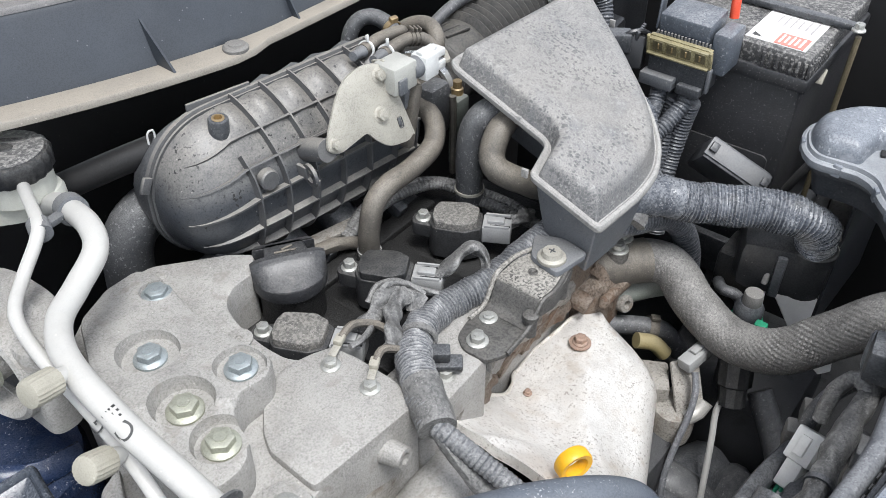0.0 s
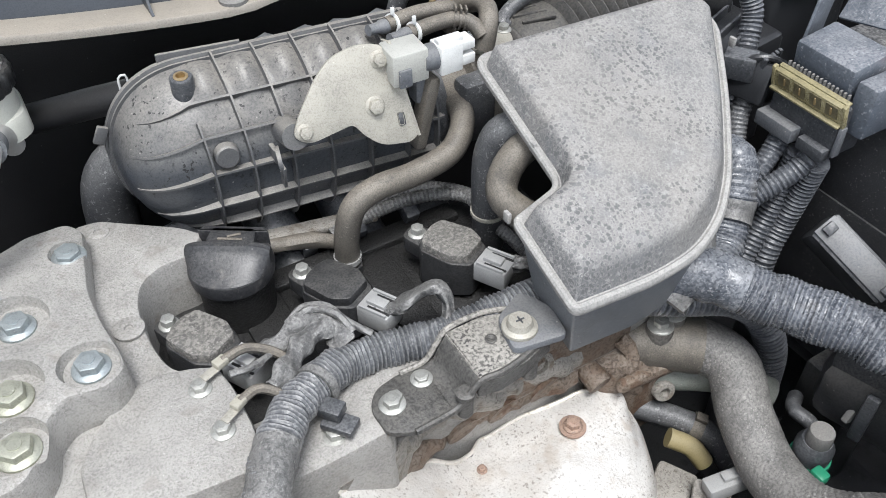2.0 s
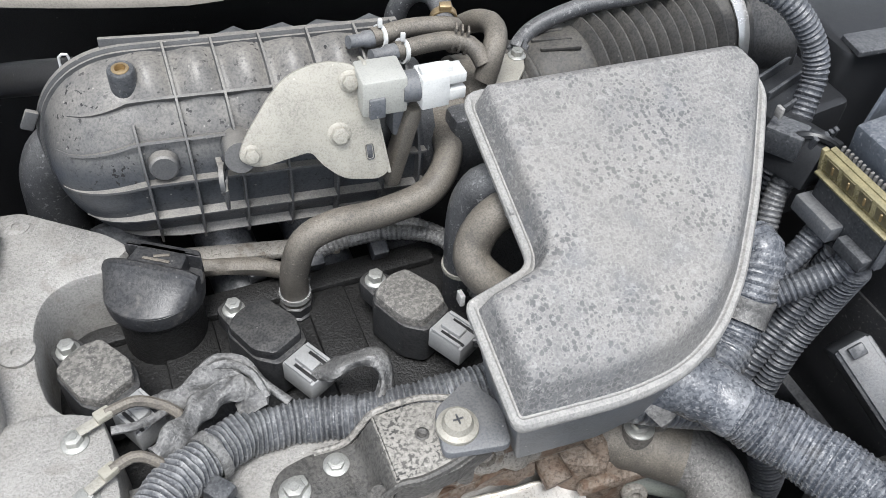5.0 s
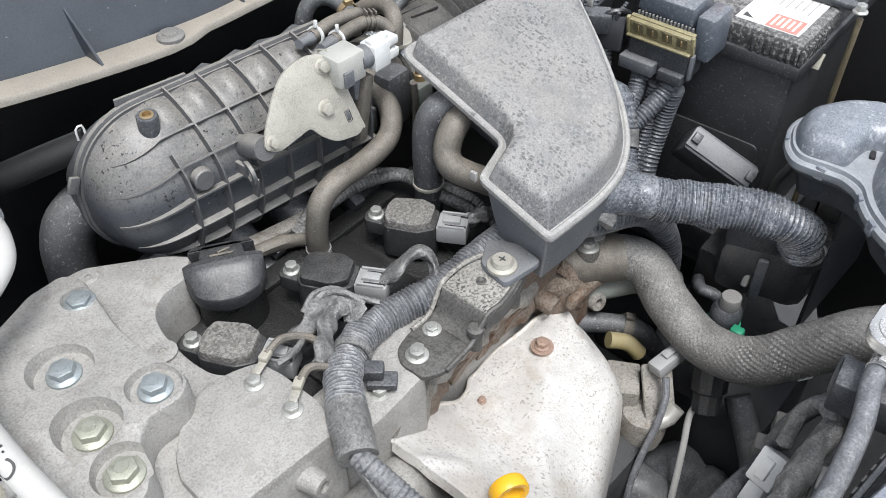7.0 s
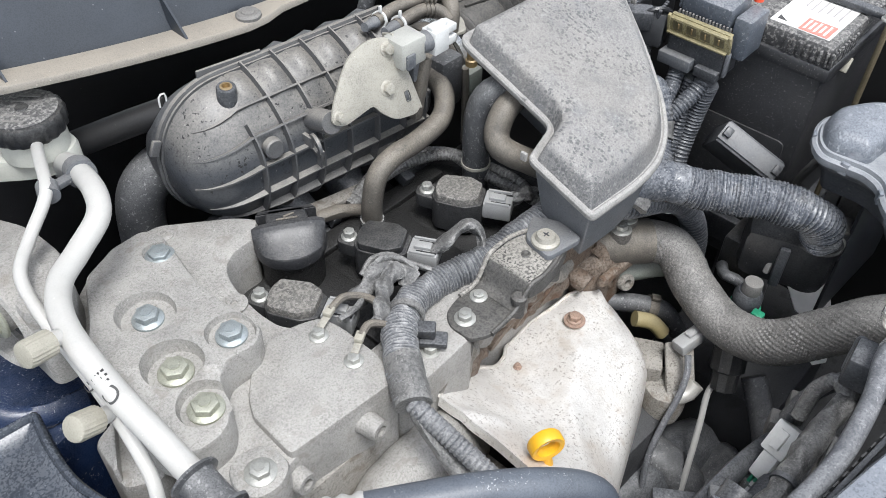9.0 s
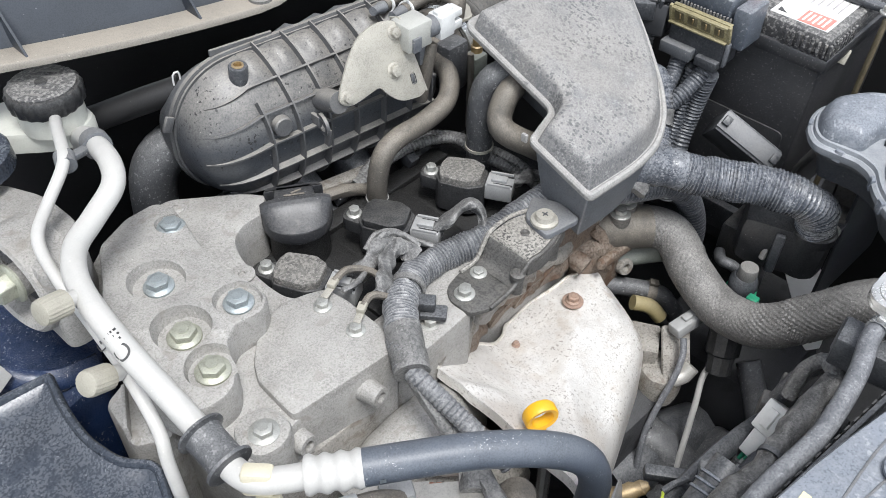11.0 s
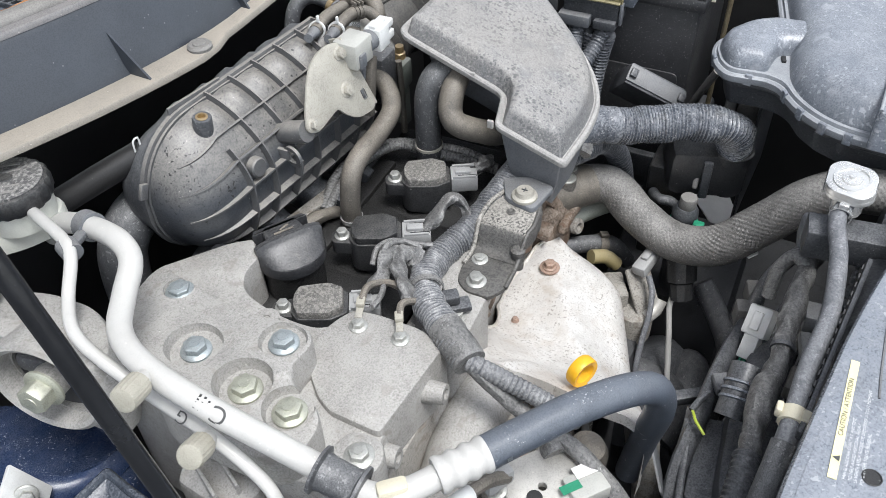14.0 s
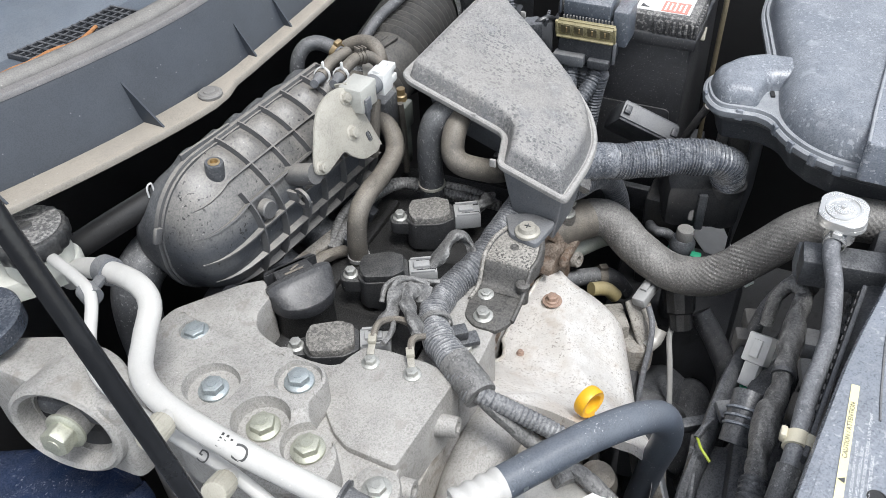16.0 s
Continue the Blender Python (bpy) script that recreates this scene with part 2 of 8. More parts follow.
    "grey_rubber": surface("weathered_grey_rubber", (0.095, 0.100, 0.110), 0.40, vary=0.2, dust=0.7, dust_colour=(0.26, 0.265, 0.275), scale=40, up=0.75, grain=500, even=0.4, pits=((300, 0.41, 0.06, 0.5, (0.40, 0.40, 0.41)), (80, 0.42, 0.1, 0.4, (0.07, 0.075, 0.085)))),
    "bellows": surface("dust_caked_black_rubber", (0.034, 0.034, 0.034), 0.5, vary=0.2, dust=0.7, dust_colour=(0.130, 0.120, 0.104), scale=40, up=0.7, grain=500, even=0.4, settle_at=(0.0, 0.95)),
    "oil_black": surface("dust_streaked_black_plastic", (0.018, 0.019, 0.022), 0.34, dust=0.4, dust_colour=(0.115, 0.112, 0.106), scale=50, up=0.8, grain=500, even=0.35, pits=((60, 0.40, 0.10, 0.35, (0.16, 0.152, 0.138)), (420, 0.37, 0.05, 0.4, (0.20, 0.19, 0.17)))),
    "valve_cover": surface("oily_black_valve_cover", (0.008, 0.008, 0.008), 0.5, vary=0.4, dust=0.15, dust_colour=(0.05, 0.047, 0.042), scale=50, bump=0.9, grain=520, up=0.7),
    "grey_plug": surface("grey_plastic_plug", (0.30, 0.305, 0.305), 0.42, vary=0.12, dust=0.4, dust_colour=(0.36, 0.35, 0.33)),
    "pale_plug": surface("pale_grey_plug", (0.37, 0.372, 0.345), 0.45, vary=0.15, dust=0.35, dust_colour=(0.40, 0.39, 0.36)),
    "white_plug": surface("white_plastic_plug", (0.66, 0.67, 0.66), 0.4, vary=0.1, dust=0.3),
    "white_pipe": surface("white_painted_pipe", (0.46, 0.455, 0.44), 0.34, vary=0.06, dust=0.3, dust_colour=(0.40, 0.38, 0.335), scale=50, bump=0.08),
    "ivory": surface("yellowed_plastic_cap", (0.34, 0.325, 0.27), 0.5, vary=0.15, dust=0.4, dust_colour=(0.29, 0.27, 0.225)),
    "milky": surface("milky_white_reservoir", (0.50, 0.51, 0.465), 0.35, vary=0.08, dust=0.25, dust_colour=(0.48, 0.45, 0.39)),
    "cowl": surface("blue_grey_painted_panel", (0.031, 0.037, 0.047), 0.36, vary=0.12, scale=20, dust=0.2, dust_colour=(0.105, 0.11, 0.115), up=0.97, bump=0.05, even=0.4),
    "cowl_lip": surface("dust_covered_painted_lip", (0.20, 0.185, 0.162), 0.5, vary=0.2, scale=25, dust=1.0, dust_colour=(0.33, 0.297, 0.25), up=0.97, bump=0.08, even=0.65),
    "cowl_top": surface("weathered_cowl_plastic", (0.06, 0.08, 0.105), 0.5, vary=0.2, scale=20, dust=0.4, dust_colour=(0.20, 0.21, 0.225), up=0.7),
    "cowl_ledge": surface("dusty_painted_ledge", (0.11, 0.11, 0.115), 0.5, vary=0.2, scale=30, dust=0.8, dust_colour=(0.235, 0.222, 0.212), up=0.8, even=0.5),
    "seal": surface("dusty_rubber_seal", (0.09, 0.09, 0.09), 0.6, dust=0.55, dust_colour=(0.30, 0.285, 0.26), scale=40),
    "battery": surface("black_battery_case", (0.024, 0.025, 0.028), 0.32, vary=0.15, dust=0.3, dust_colour=(0.16, 0.158, 0.155), scale=60, up=0.8, even=0.4, pits=((420, 0.385, 0.05, 0.5, (0.24, 0.235, 0.225)),)),
    "battery_dusty": surface("dusty_battery_lid", (0.035, 0.035, 0.037), 0.5, dust=0.8, dust_colour=(0.24, 0.233, 0.22), scale=90, marks="blots", mark_colour=(0.035, 0.035, 0.037), mark_scale=300, mark_amount=0.8, mark_size=(0.49, 0.42), grain=500, up=0.85, even=0.4),
    "amber": surface("amber_fuse_window", (0.24, 0.21, 0.115), 0.25, vary=0.3, scale=150, dust=0.35, dust_colour=(0.30, 0.27, 0.18)),
    "amber_dark": surface("brown_fuse_bodies", (0.085, 0.072, 0.038), 0.3, vary=0.3, scale=200, dust=0.3, dust_colour=(0.20, 0.18, 0.12)),
    "label_white": surface("white_paper_label", (0.74, 0.73, 0.71), 0.6, vary=0.06, dust=0.25, dust_colour=(0.5, 0.48, 0.45)),
    "label_red": surface("red_label", (0.55, 0.16, 0.12), 0.6, vary=0.12, dust=0.3, dust_colour=(0.55, 0.42, 0.38)),
    "label_yellow": surface("pale_yellow_label", (0.72, 0.66, 0.38), 0.6, vary=0.06),
    "ink": surface("dark_print", (0.06, 0.06, 0.06), 0.7, vary=0.1, bump=0.0),
    "ink_white": surface("white_print", (0.62, 0.63, 0.64), 0.7, vary=0.1, bump=0.0),
    "duct": surface("scuffed_black_duct", (0.115, 0.130, 0.152), 0.27, vary=0.15, dust=0.5, dust_colour=(0.33, 0.345, 0.37), scale=18, up=0.8, grain=600, even=0.35, pits=((230, 0.43, 0.08, 0.5, (0.44, 0.455, 0.48)), (45, 0.42, 0.12, 0.4, (0.36, 0.375, 0.40)))),
    "blue_paint": surface("dark_blue_car_paint", (0.008, 0.021, 0.062), 0.22, vary=0.3, scale=30, dust=0.25, dust_colour=(0.14, 0.15, 0.17), up=0.9, even=0.3, marks="flecks", mark_colour=(0.34, 0.36, 0.40), mark_scale=260, mark_amount=0.6),
    "blue_black": surface("dusty_blue_black_shield", (0.024, 0.031, 0.044), 0.22, vary=0.3, scale=25, dust=0.4, dust_colour=(0.17, 0.178, 0.19), up=0.85, marks="flecks", mark_colour=(0.42, 0.42, 0.43), mark_scale=300, mark_amount=0.5, grain=500, even=0.35),
    "dark": surface("grimy_bay_wall", (0.026, 0.027, 0.030), 0.55, vary=0.4, scale=25, dust=0.3, dust_colour=(0.10, 0.10, 0.10), pits=((60, 0.44, 0.1, 0.5, (0.012, 0.012, 0.014)),)),
    # black rubber; its blue tint is sky reflection put into the colour
    "sky_tinted_hose": surface("sky_tinted_rubber", (0.05, 0.062, 0.082), 0.36, vary=0.2, scale=40, dust=0.4, dust_colour=(0.20, 0.212, 0.23), up=0.7, marks="flecks", mark_colour=(0.45, 0.46, 0.47), mark_scale=380, mark_amount=0.75, bump=0.1),
    "gloss_black": surface("satin_black_plastic", (0.014, 0.015, 0.017), 0.3, vary=0.15, dust=0.1, dust_colour=(0.12, 0.12, 0.12)),
    "rod_black": surface("gloss_black_rod", (0.008, 0.009, 0.011), 0.22, vary=0.15, bump=0.05),
    "yellow": surface("yellow_plastic", (0.80, 0.42, 0.02), 0.4, vary=0.06, bump=0.05),
    "yellow_green": surface("yellow_green_insulation", (0.42, 0.50, 0.06), 0.4, vary=0.1, bump=0.05),
    "steel": surface("bright_pressed_steel", (0.72, 0.72, 0.70), 0.25, metal=0.7, vary=0.08, scale=60, dust=0.12),
    "copper": surface("copper_winding", (0.45, 0.17, 0.09), 0.35, metal=0.7, vary=0.3, scale=200),
    "alu": surface("dull_aluminium_casing", (0.47, 0.46, 0.43), 0.45, metal=0.4, vary=0.2, scale=40, dust=0.35, dust_colour=(0.42, 0.39, 0.35)),
    "brass": surface("brass_fitting", (0.34, 0.24, 0.11), 0.4, metal=0.6, vary=0.25, scale=100, dust=0.35),
    "olive": surface("grey_green_plastic_body", (0.16, 0.18, 0.16), 0.5, dust=0.4, scale=60),
    "green": surface("green_plastic", (0.02, 0.22, 0.12), 0.4, vary=0.1),
    "red": surface("red_plastic", (0.62, 0.07, 0.03), 0.35, vary=0.08),
    "orange_wood": surface("dry_twig_bark", (0.32, 0.15, 0.06), 0.8, vary=0.3, scale=200),
    "glass_dark": surface("tinted_windscreen", (0.02, 0.035, 0.055), 0.08, vary=0.1, bump=0.0),
    "clamp_rod": surface("dull_yellow_zinc_rod", (0.20, 0.165, 0.10), 0.5, metal=0.4, vary=0.2, scale=100, dust=0.3),
    "cast_dark": surface("dusty_dark_casting", (0.10, 0.095, 0.088), 0.6, metal=0.1, vary=0.4, scale=40, dust=0.6, dust_colour=(0.24, 0.225, 0.20), bump=0.6, grain=500),
    "stay_steel": surface("dark_dirty_steel", (0.055, 0.054, 0.052), 0.45, metal=0.1, vary=0.4, scale=50, dust=0.5, dust_colour=(0.17, 0.16, 0.143), bump=0.5, grain=500, even=0.4),
    "speckled": surface("steel_with_dirt_network", (0.22, 0.21, 0.188), 0.55, vary=0.3, scale=60, marks="blots", mark_colour=(0.022, 0.022, 0.022), mark_scale=400, mark_amount=0.95, dust=0.7, dust_colour=(0.29, 0.275, 0.25), mark_size=(0.475, 0.43), even=0.5),
    # near-black: shade of deep gaps put into the colour; also black rubber
    "void": surface("shade_black_rubber", (0.010, 0.010, 0.011), 0.5, vary=0.2, dust=0.12, dust_colour=(0.06, 0.058, 0.052), scale=40),
    "duct_bead": surface("dusty_duct_seam", (0.15, 0.165, 0.185), 0.35, vary=0.15, dust=0.6, dust_colour=(0.42, 0.43, 0.44), scale=40, up=0.8),
    "cream": surface("cream_plastic_clamp", (0.56, 0.52, 0.40), 0.45, vary=0.08, dust=0.25, dust_colour=(0.45, 0.42, 0.34)),
    # scuffed plastic; glossy sky reflection is put into the pale blue-grey base
    "cover": surface("sky_lightened_scuffed_cover", (0.155, 0.173, 0.203), 0.24, vary=0.18, dust=0.5, dust_colour=(0.32, 0.335, 0.355), scale=30, up=0.8, grain=600, even=0.45, pits=((240, 0.42, 0.07, 0.6, (0.46, 0.47, 0.49)), (50, 0.42, 0.12, 0.4, (0.30, 0.315, 0.335)))),
    "yellow_sleeve": surface("yellowed_plastic_sleeve", (0.27, 0.22, 0.10), 0.45, vary=0.15, dust=0.4, dust_colour=(0.30, 0.27, 0.20)),
    "ink_faded": surface("faded_print", (0.36, 0.35, 0.34), 0.7, vary=0.2, bump=0.0),
    "asphalt": surface("asphalt", (0.05, 0.05, 0.05), 0.85, vary=0.3, scale=3, grain=120, bump=0.6),
}


# ---- geometry helpers ----
class Geo:
    """Vertices and faces in world metres."""

    def __init__(self):
        self.v, self.f = [], []

    def add(self, verts, faces):
        k = len(self.v)
        self.v += [tuple(p) for p in verts]
        self.f += [tuple(i + k for i in f) for f in faces]
        return self

    def join(self, other):
        return self.add(other.v, other.f)

    def moved(self, m):
        g = Geo()
        return g.add([m @ Vector(p) for p in self.v], self.f)


BASE = {}


def thing(name, at, label, category, group="", kind=""):
    ob = new(name)
    ob.empty_display_size = 0.02
    ob.location = at
    BASE[ob] = Vector(at)
    return tagged(ob, label, category, group, kind)


def part(name, geo, material, parent=None, label="", angle=35):
    """One mesh object; under a thing its vertices are kept relative to the thing's base."""
    base = BASE.get(parent, Vector((0, 0, 0)))
    me = bpy.data.meshes.new(name)
    me.from_pydata([Vector(p) - base for p in geo.v], [], geo.f)
    me.validate()
    me.shade_smooth()
    me.set_sharp_from_angle(angle=radians(angle))
    me.materials.append(M[material])
    ob = new(name, me)
    ob.parent = parent
    BASE[ob] = base
    return tagged(ob, label) if label else ob


def solo(name, geo, material, label, category, group="", kind="", angle=35):
    return tagged(part(name, geo, material, None, "", angle), label, category, group, kind)


def spline(points, step=0.004):
    """Evenly spaced points on a Catmull-Rom curve through the given ones."""
    p = [Vector(q) for q in points]
    p = [p[0] * 2 - p[1], *p, p[-1] * 2 - p[-2]]
    dense = []
    for i in range(1, len(p) - 2):
        a, b, c, d = p[i - 1:i + 3]
        for k in range(24):
            t = k / 24
            dense.append(0.5 * (2 * b + (c - a) * t + (2 * a - 5 * b + 4 * c - d) * t * t + (3 * b - a - 3 * c + d) * t ** 3))
    dense.append(p[-2])
    run = [0.0]
    for a, b in zip(dense, dense[1:]):
        run.append(run[-1] + (b - a).length)
    count = max(2, round(run[-1] / step))
    out, k = [], 0
    for i in range(count + 1):
        s = run[-1] * i / count
        while k < len(run) - 2 and run[k + 1] < s:
            k += 1
        f = (s - run[k]) / max(1e-9, run[k + 1] - run[k])
        out.append(dense[k].lerp(dense[k + 1], min(1, f)))
    return out


def tube(points, radius, n=14, step=0.005, ribs=0.0, depth=0.0, wobble=0.0, flat=1.0, seed=1, knit=0.0):
    """A closed tube along a smooth curve; ribs: pitch of corrugations; radius: a number or a function of 0..1."""
    if ribs:
        step = ribs / 4
    pts = spline(points, step)
    g = Geo()
    rng = random.Random(seed)
    tangent = (pts[1] - pts[0]).normalized()
    side = tangent.orthogonal().normalized()
    verts = []
    for i, c in enumerate(pts):
        t = (pts[min(i + 1, len(pts) - 1)] - pts[max(i - 1, 0)]).normalized()
        side = (side - t * side.dot(t)).normalized()
        up = t.cross(side)
        u = i / (len(pts) - 1)
        r = radius(u) if callable(radius) else radius
        if ribs:
            r *= 1 - depth * (1, 0.55, 0, 0.55)[i % 4] * (0.6 + 0.8 * rng.random())
        for k in range(n):
            a = 2 * math.pi * k / n
            rr = r
            if knit:
                rr += knit * (1 if (i // 2 + k // 2) % 2 else -1) * (0.6 + 0.6 * noise.noise(c * 60))
            if wobble:
                rr += wobble * noise.noise(Vector((c.x * 90 + math.cos(a) * 1.3, c.y * 90 + math.sin(a) * 1.3, c.z * 90)))
            verts.append(c + side * (math.cos(a) * rr) + up * (math.sin(a) * rr * flat))
    faces = []
    for i in range(len(pts) - 1):
        for k in range(n):
            a, b = i * n + k, i * n + (k + 1) % n
            faces.append((a, b, b + n, a + n))
    faces.append(tuple(reversed(range(n))))
    faces.append(tuple(range(len(verts) - n, len(verts))))
    return g.add(verts, faces)


def lathe(profile, m=Matrix(), n=24, ripple=0.0, ripples=0, open_ring=False):
    """Turn (radius, height) pairs round the z axis of m. ripple: grips round the side."""
    g = Geo()
    verts = []
    for r, z in profile:
        for k in range(n):
            a = 2 * math.pi * k / n
            rr = r * (1 - ripple * (0.5 - 0.5 * math.cos(ripples * a))) if ripples else r
            verts.append(m @ Vector((rr * math.cos(a), rr * math.sin(a), z)))
    faces = []
    for i in range(len(profile) - 1):
        for k in range(n):
            a, b = i * n + k, i * n + (k + 1) % n
            faces.append((a, b, b + n, a + n))
    if open_ring:
        last = (len(profile) - 1) * n
        faces += [(last + k, last + (k + 1) % n, (k + 1) % n, k) for k in range(n)]
    else:
        faces.append(tuple(reversed(range(n))))
        faces.append(tuple(range(len(verts) - n, len(verts))))
    return g.add(verts, faces)


def axis(at, direction, up=(0, 0, 1)):
    """A frame at a point whose z axis points along direction."""
    z = Vector(direction).normalized()
    x = Vector(up) - z * z.dot(Vector(up))
    x = x.normalized() if x.length > 1e-4 else z.orthogonal().normalized()
    y = z.cross(x)
    return Matrix.Translation(at) @ Matrix((x, y, z)).transposed().to_4x4()


def from_bm(bm):
    g = Geo()
    bm.verts.index_update()
    g.add([v.co.copy() for v in bm.verts], [[v.index for v in f.verts] for f in bm.faces])
    bm.free()
    return g


def box(size, m=Matrix(), bevel=0.002, segments=2, taper=1.0):
    bm = bmesh.new()
    bmesh.ops.create_cube(bm, size=1.0)
    for v in bm.verts:
        s = taper if v.co.z > 0 else 1.0
        v.co = Vector((v.co.x * size[0] * s, v.co.y * size[1] * s, v.co.z * size[2]))
    if bevel:
        bmesh.ops.bevel(bm, geom=list(bm.edges), offset=bevel, segments=segments, affect="EDGES", profile=0.5)
    bm.transform(m)
    return from_bm(bm)


def fillet(points, radius, steps=4):
    """A polygon with its corners rounded; radius: a number or one for each corner."""
    out, n = [], len(points)
    for i in range(n):
        r = radius[i] if isinstance(radius, (list, tuple)) else radius
        a, b, c = (Vector((*points[j % n][:2], 0)) for j in (i - 1, i, i + 1))
        u, w = a - b, c - b
        d = min(r, u.length * 0.45, w.length * 0.45)
        if d < 1e-5:
            out.append(b)
            continue
        p, q = b + u.normalized() * d, b + w.normalized() * d
        for k in range(steps + 1):
            t = k / steps
            out.append(p.lerp(b, t).lerp(b.lerp(q, t), t))
    return [(v.x, v.y) for v in out]


def slab(outline, z0, z1, m=Matrix(), bevel=0.0015, height=None):
    """A plate with the given outline between two heights; its upper edge is rounded; height: top height as a function of x, y."""
    bm = bmesh.new()
    low = [bm.verts.new((x, y, z0)) for x, y in outline]
    face = bm.faces.new(low)
    if face.normal.z > 0:
        face.normal_flip()
    face.normal_update()
    if face.normal.z > 0:
        bmesh.ops.reverse_faces(bm, faces=[face])
    ext = bmesh.ops.extrude_face_region(bm, geom=[face])
    top = [v for v in ext["geom"] if isinstance(v, bmesh.types.BMVert)]
    for v in top:
        v.co.z = z1
    bm.faces.ensure_lookup_table()
    if face.is_valid is False or len(bm.faces) == len(outline) + 1:
        bm.faces.new([v for v in low])
    bmesh.ops.recalc_face_normals(bm, faces=list(bm.faces))
    if bevel:
        edges = [e for e in bm.edges if all(abs(v.co.z - z1) < 1e-7 for v in e.verts)]
        bmesh.ops.bevel(bm, geom=edges, offset=bevel, segments=2, affect="EDGES", profile=0.5)
    if height:
        for v in bm.verts:
            if v.co.z > (z0 + z1) / 2:
                v.co.z += height(v.co.x, v.co.y) - z1
    bmesh.ops.triangulate(bm, faces=[f for f in bm.faces if len(f.verts) > 4])
    bm.transform(m)
    return from_bm(bm)


def inset(poly, d):
    """Move every edge of a polygon inwards by d, with mitred corners."""
    n = len(poly)
    area = sum(poly[i][0] * poly[(i + 1) % n][1] - poly[(i + 1) % n][0] * poly[i][1] for i in range(n))
    s = 1 if area > 0 else -1
    out = []
    for i in range(n):
        a, b, c = (Vector(poly[j % n]) for j in (i - 1, i, i + 1))
        u, w = (b - a).normalized(), (c - b).normalized()
        nu, nw = Vector((-u.y, u.x)) * s, Vector((-w.y, w.x)) * s
        k = 1 + nu.dot(nw)
        out.append(tuple(b + (nu + nw) * (d / max(0.25, k))))
    return out


def turns(poly):
    """For each corner: +1 where the polygon bulges out, -1 where it is notched."""
    n = len(poly)
    area = sum(poly[i][0] * poly[(i + 1) % n][1] - poly[(i + 1) % n][0] * poly[i][1] for i in range(n))
    out = []
    for i in range(n):
        a, b, c = (Vector(poly[j % n]) for j in (i - 1, i, i + 1))
        cr = (b - a).x * (c - b).y - (b - a).y * (c - b).x
        out.append(1 if cr * area > 0 else -1)
    return out


def ringed(poly, radii, d):
    """A rounded outline, moved inwards by d."""
    return fillet(inset(poly, d), [max(0.002, r - d * t) for r, t in zip(radii, turns(poly))], 5)


def cut(ob, cutters):
    """Take closed shapes out of a part for good."""
    base = BASE[ob]
    for g in cutters:
        me = bpy.data.meshes.new("cutter")
        me.from_pydata([Vector(p) - base for p in g.v], [], g.f)
        tool = new("cutter", me)
        tool.parent = ob.parent
        mod = ob.modifiers.new("cut", "BOOLEAN")
        mod.operation, mod.solver, mod.object = "DIFFERENCE", "EXACT", tool
        bpy.context.view_layer.update()
        dg = bpy.context.evaluated_depsgraph_get()
        fresh = bpy.data.meshes.new_from_object(ob.evaluated_get(dg))
        ob.modifiers.clear()
        old, ob.data = ob.data, fresh
        fresh.name = old.name
        bpy.data.meshes.remove(old)
        bpy.data.objects.remove(tool)
        bpy.data.meshes.remove(me)
    ob.data.shade_smooth()
    ob.data.set_sharp_from_angle(angle=radians(35))


def hex_head(r=0.007, h=0.006, flange=0.010, thick=0.002, dome=0.0006):
    """A flanged hexagon bolt head standing on z = 0."""
    g = lathe([(flange * 0.3, 0), (flange, 0), (flange, thick * 0.6), (flange * 0.9, thick), (r * 0.8, thick * 1.3)], n=24)
    hexa = fillet([(r * math.cos(math.pi * k / 3), r * math.sin(math.pi * k / 3)) for k in range(6)], r * 0.08, 2)
    g.join(slab(hexa, thick * 0.7, thick + h, bevel=r * 0.12))
    g.join(lathe([(r * 0.45, thick + h - 0.0008), (r * 0.42, thick + h + dome), (r * 0.1, thick + h + dome)], n=16))
    return g


def bolt(parent, at, direction=(0, 0, 1), material="bolt", r=0.007, h=0.006, flange=0.010, thick=0.002, turn=0.0, name="bolt", label=""):
    m = axis(at, direction) @ Matrix.Rotation(turn, 4, "Z")
    return part(name, hex_head(r, h, flange, thick).moved(m), material, parent, label, 30)


def ring_clip(parent, at, direction, r, width=0.007, material="steel", name="hose_clip", label=""):
    m = axis(at, direction)
    prof = [(r, -width / 2), (r + 0.0012, -width / 2), (r + 0.0012, width / 2), (r, width / 2)]
    g = lathe(prof, m, 24, open_ring=True)
    g.join(box((0.004, 0.008, width), m @ Matrix.Translation((r + 0.003, 0, 0)), 0.0006))
    return part(name, g, material, parent, label)


# ---- the bay: plain walls that close it ----
def quad_wall(name, size, at, material, label, bevel=0.004, rot=0.0):
    return solo(name, box(size, Matrix.Translation(at) @ Matrix.Rotation(rot, 4, "Z"), bevel), material, label, "wall", kind="structure")


ground = solo("ground", slab([(-60, -60), (60, -60), (60, 60), (-60, 60)], -0.05, 0.0, bevel=0), "asphalt", "grey asphalt ground under the car", "ground", kind="structure")
quad_wall("floor", (1.30, 0.98, 0.02), (0.50, 0.26, 0.42), "dark", "dark grimy undertray of the engine bay")
# firewall and far wing are coloured near-black to stand for shaded depth
quad_wall("wall_firewall", (1.30, 0.02, 0.60), (0.50, 0.70, 0.72), "void", "insulated firewall behind the engine, coloured near-black for shade")
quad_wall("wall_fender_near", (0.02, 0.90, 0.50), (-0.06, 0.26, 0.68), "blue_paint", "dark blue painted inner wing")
quad_wall("wall_fender_far", (0.02, 0.98, 0.62), (1.12, 0.26, 0.73), "void", "inner wing beyond the battery, coloured near-black for shade")
quad_wall("wall_front", (1.16, 0.02, 0.42), (0.50, -0.20, 0.64), "dark", "dark radiator support behind the grille")


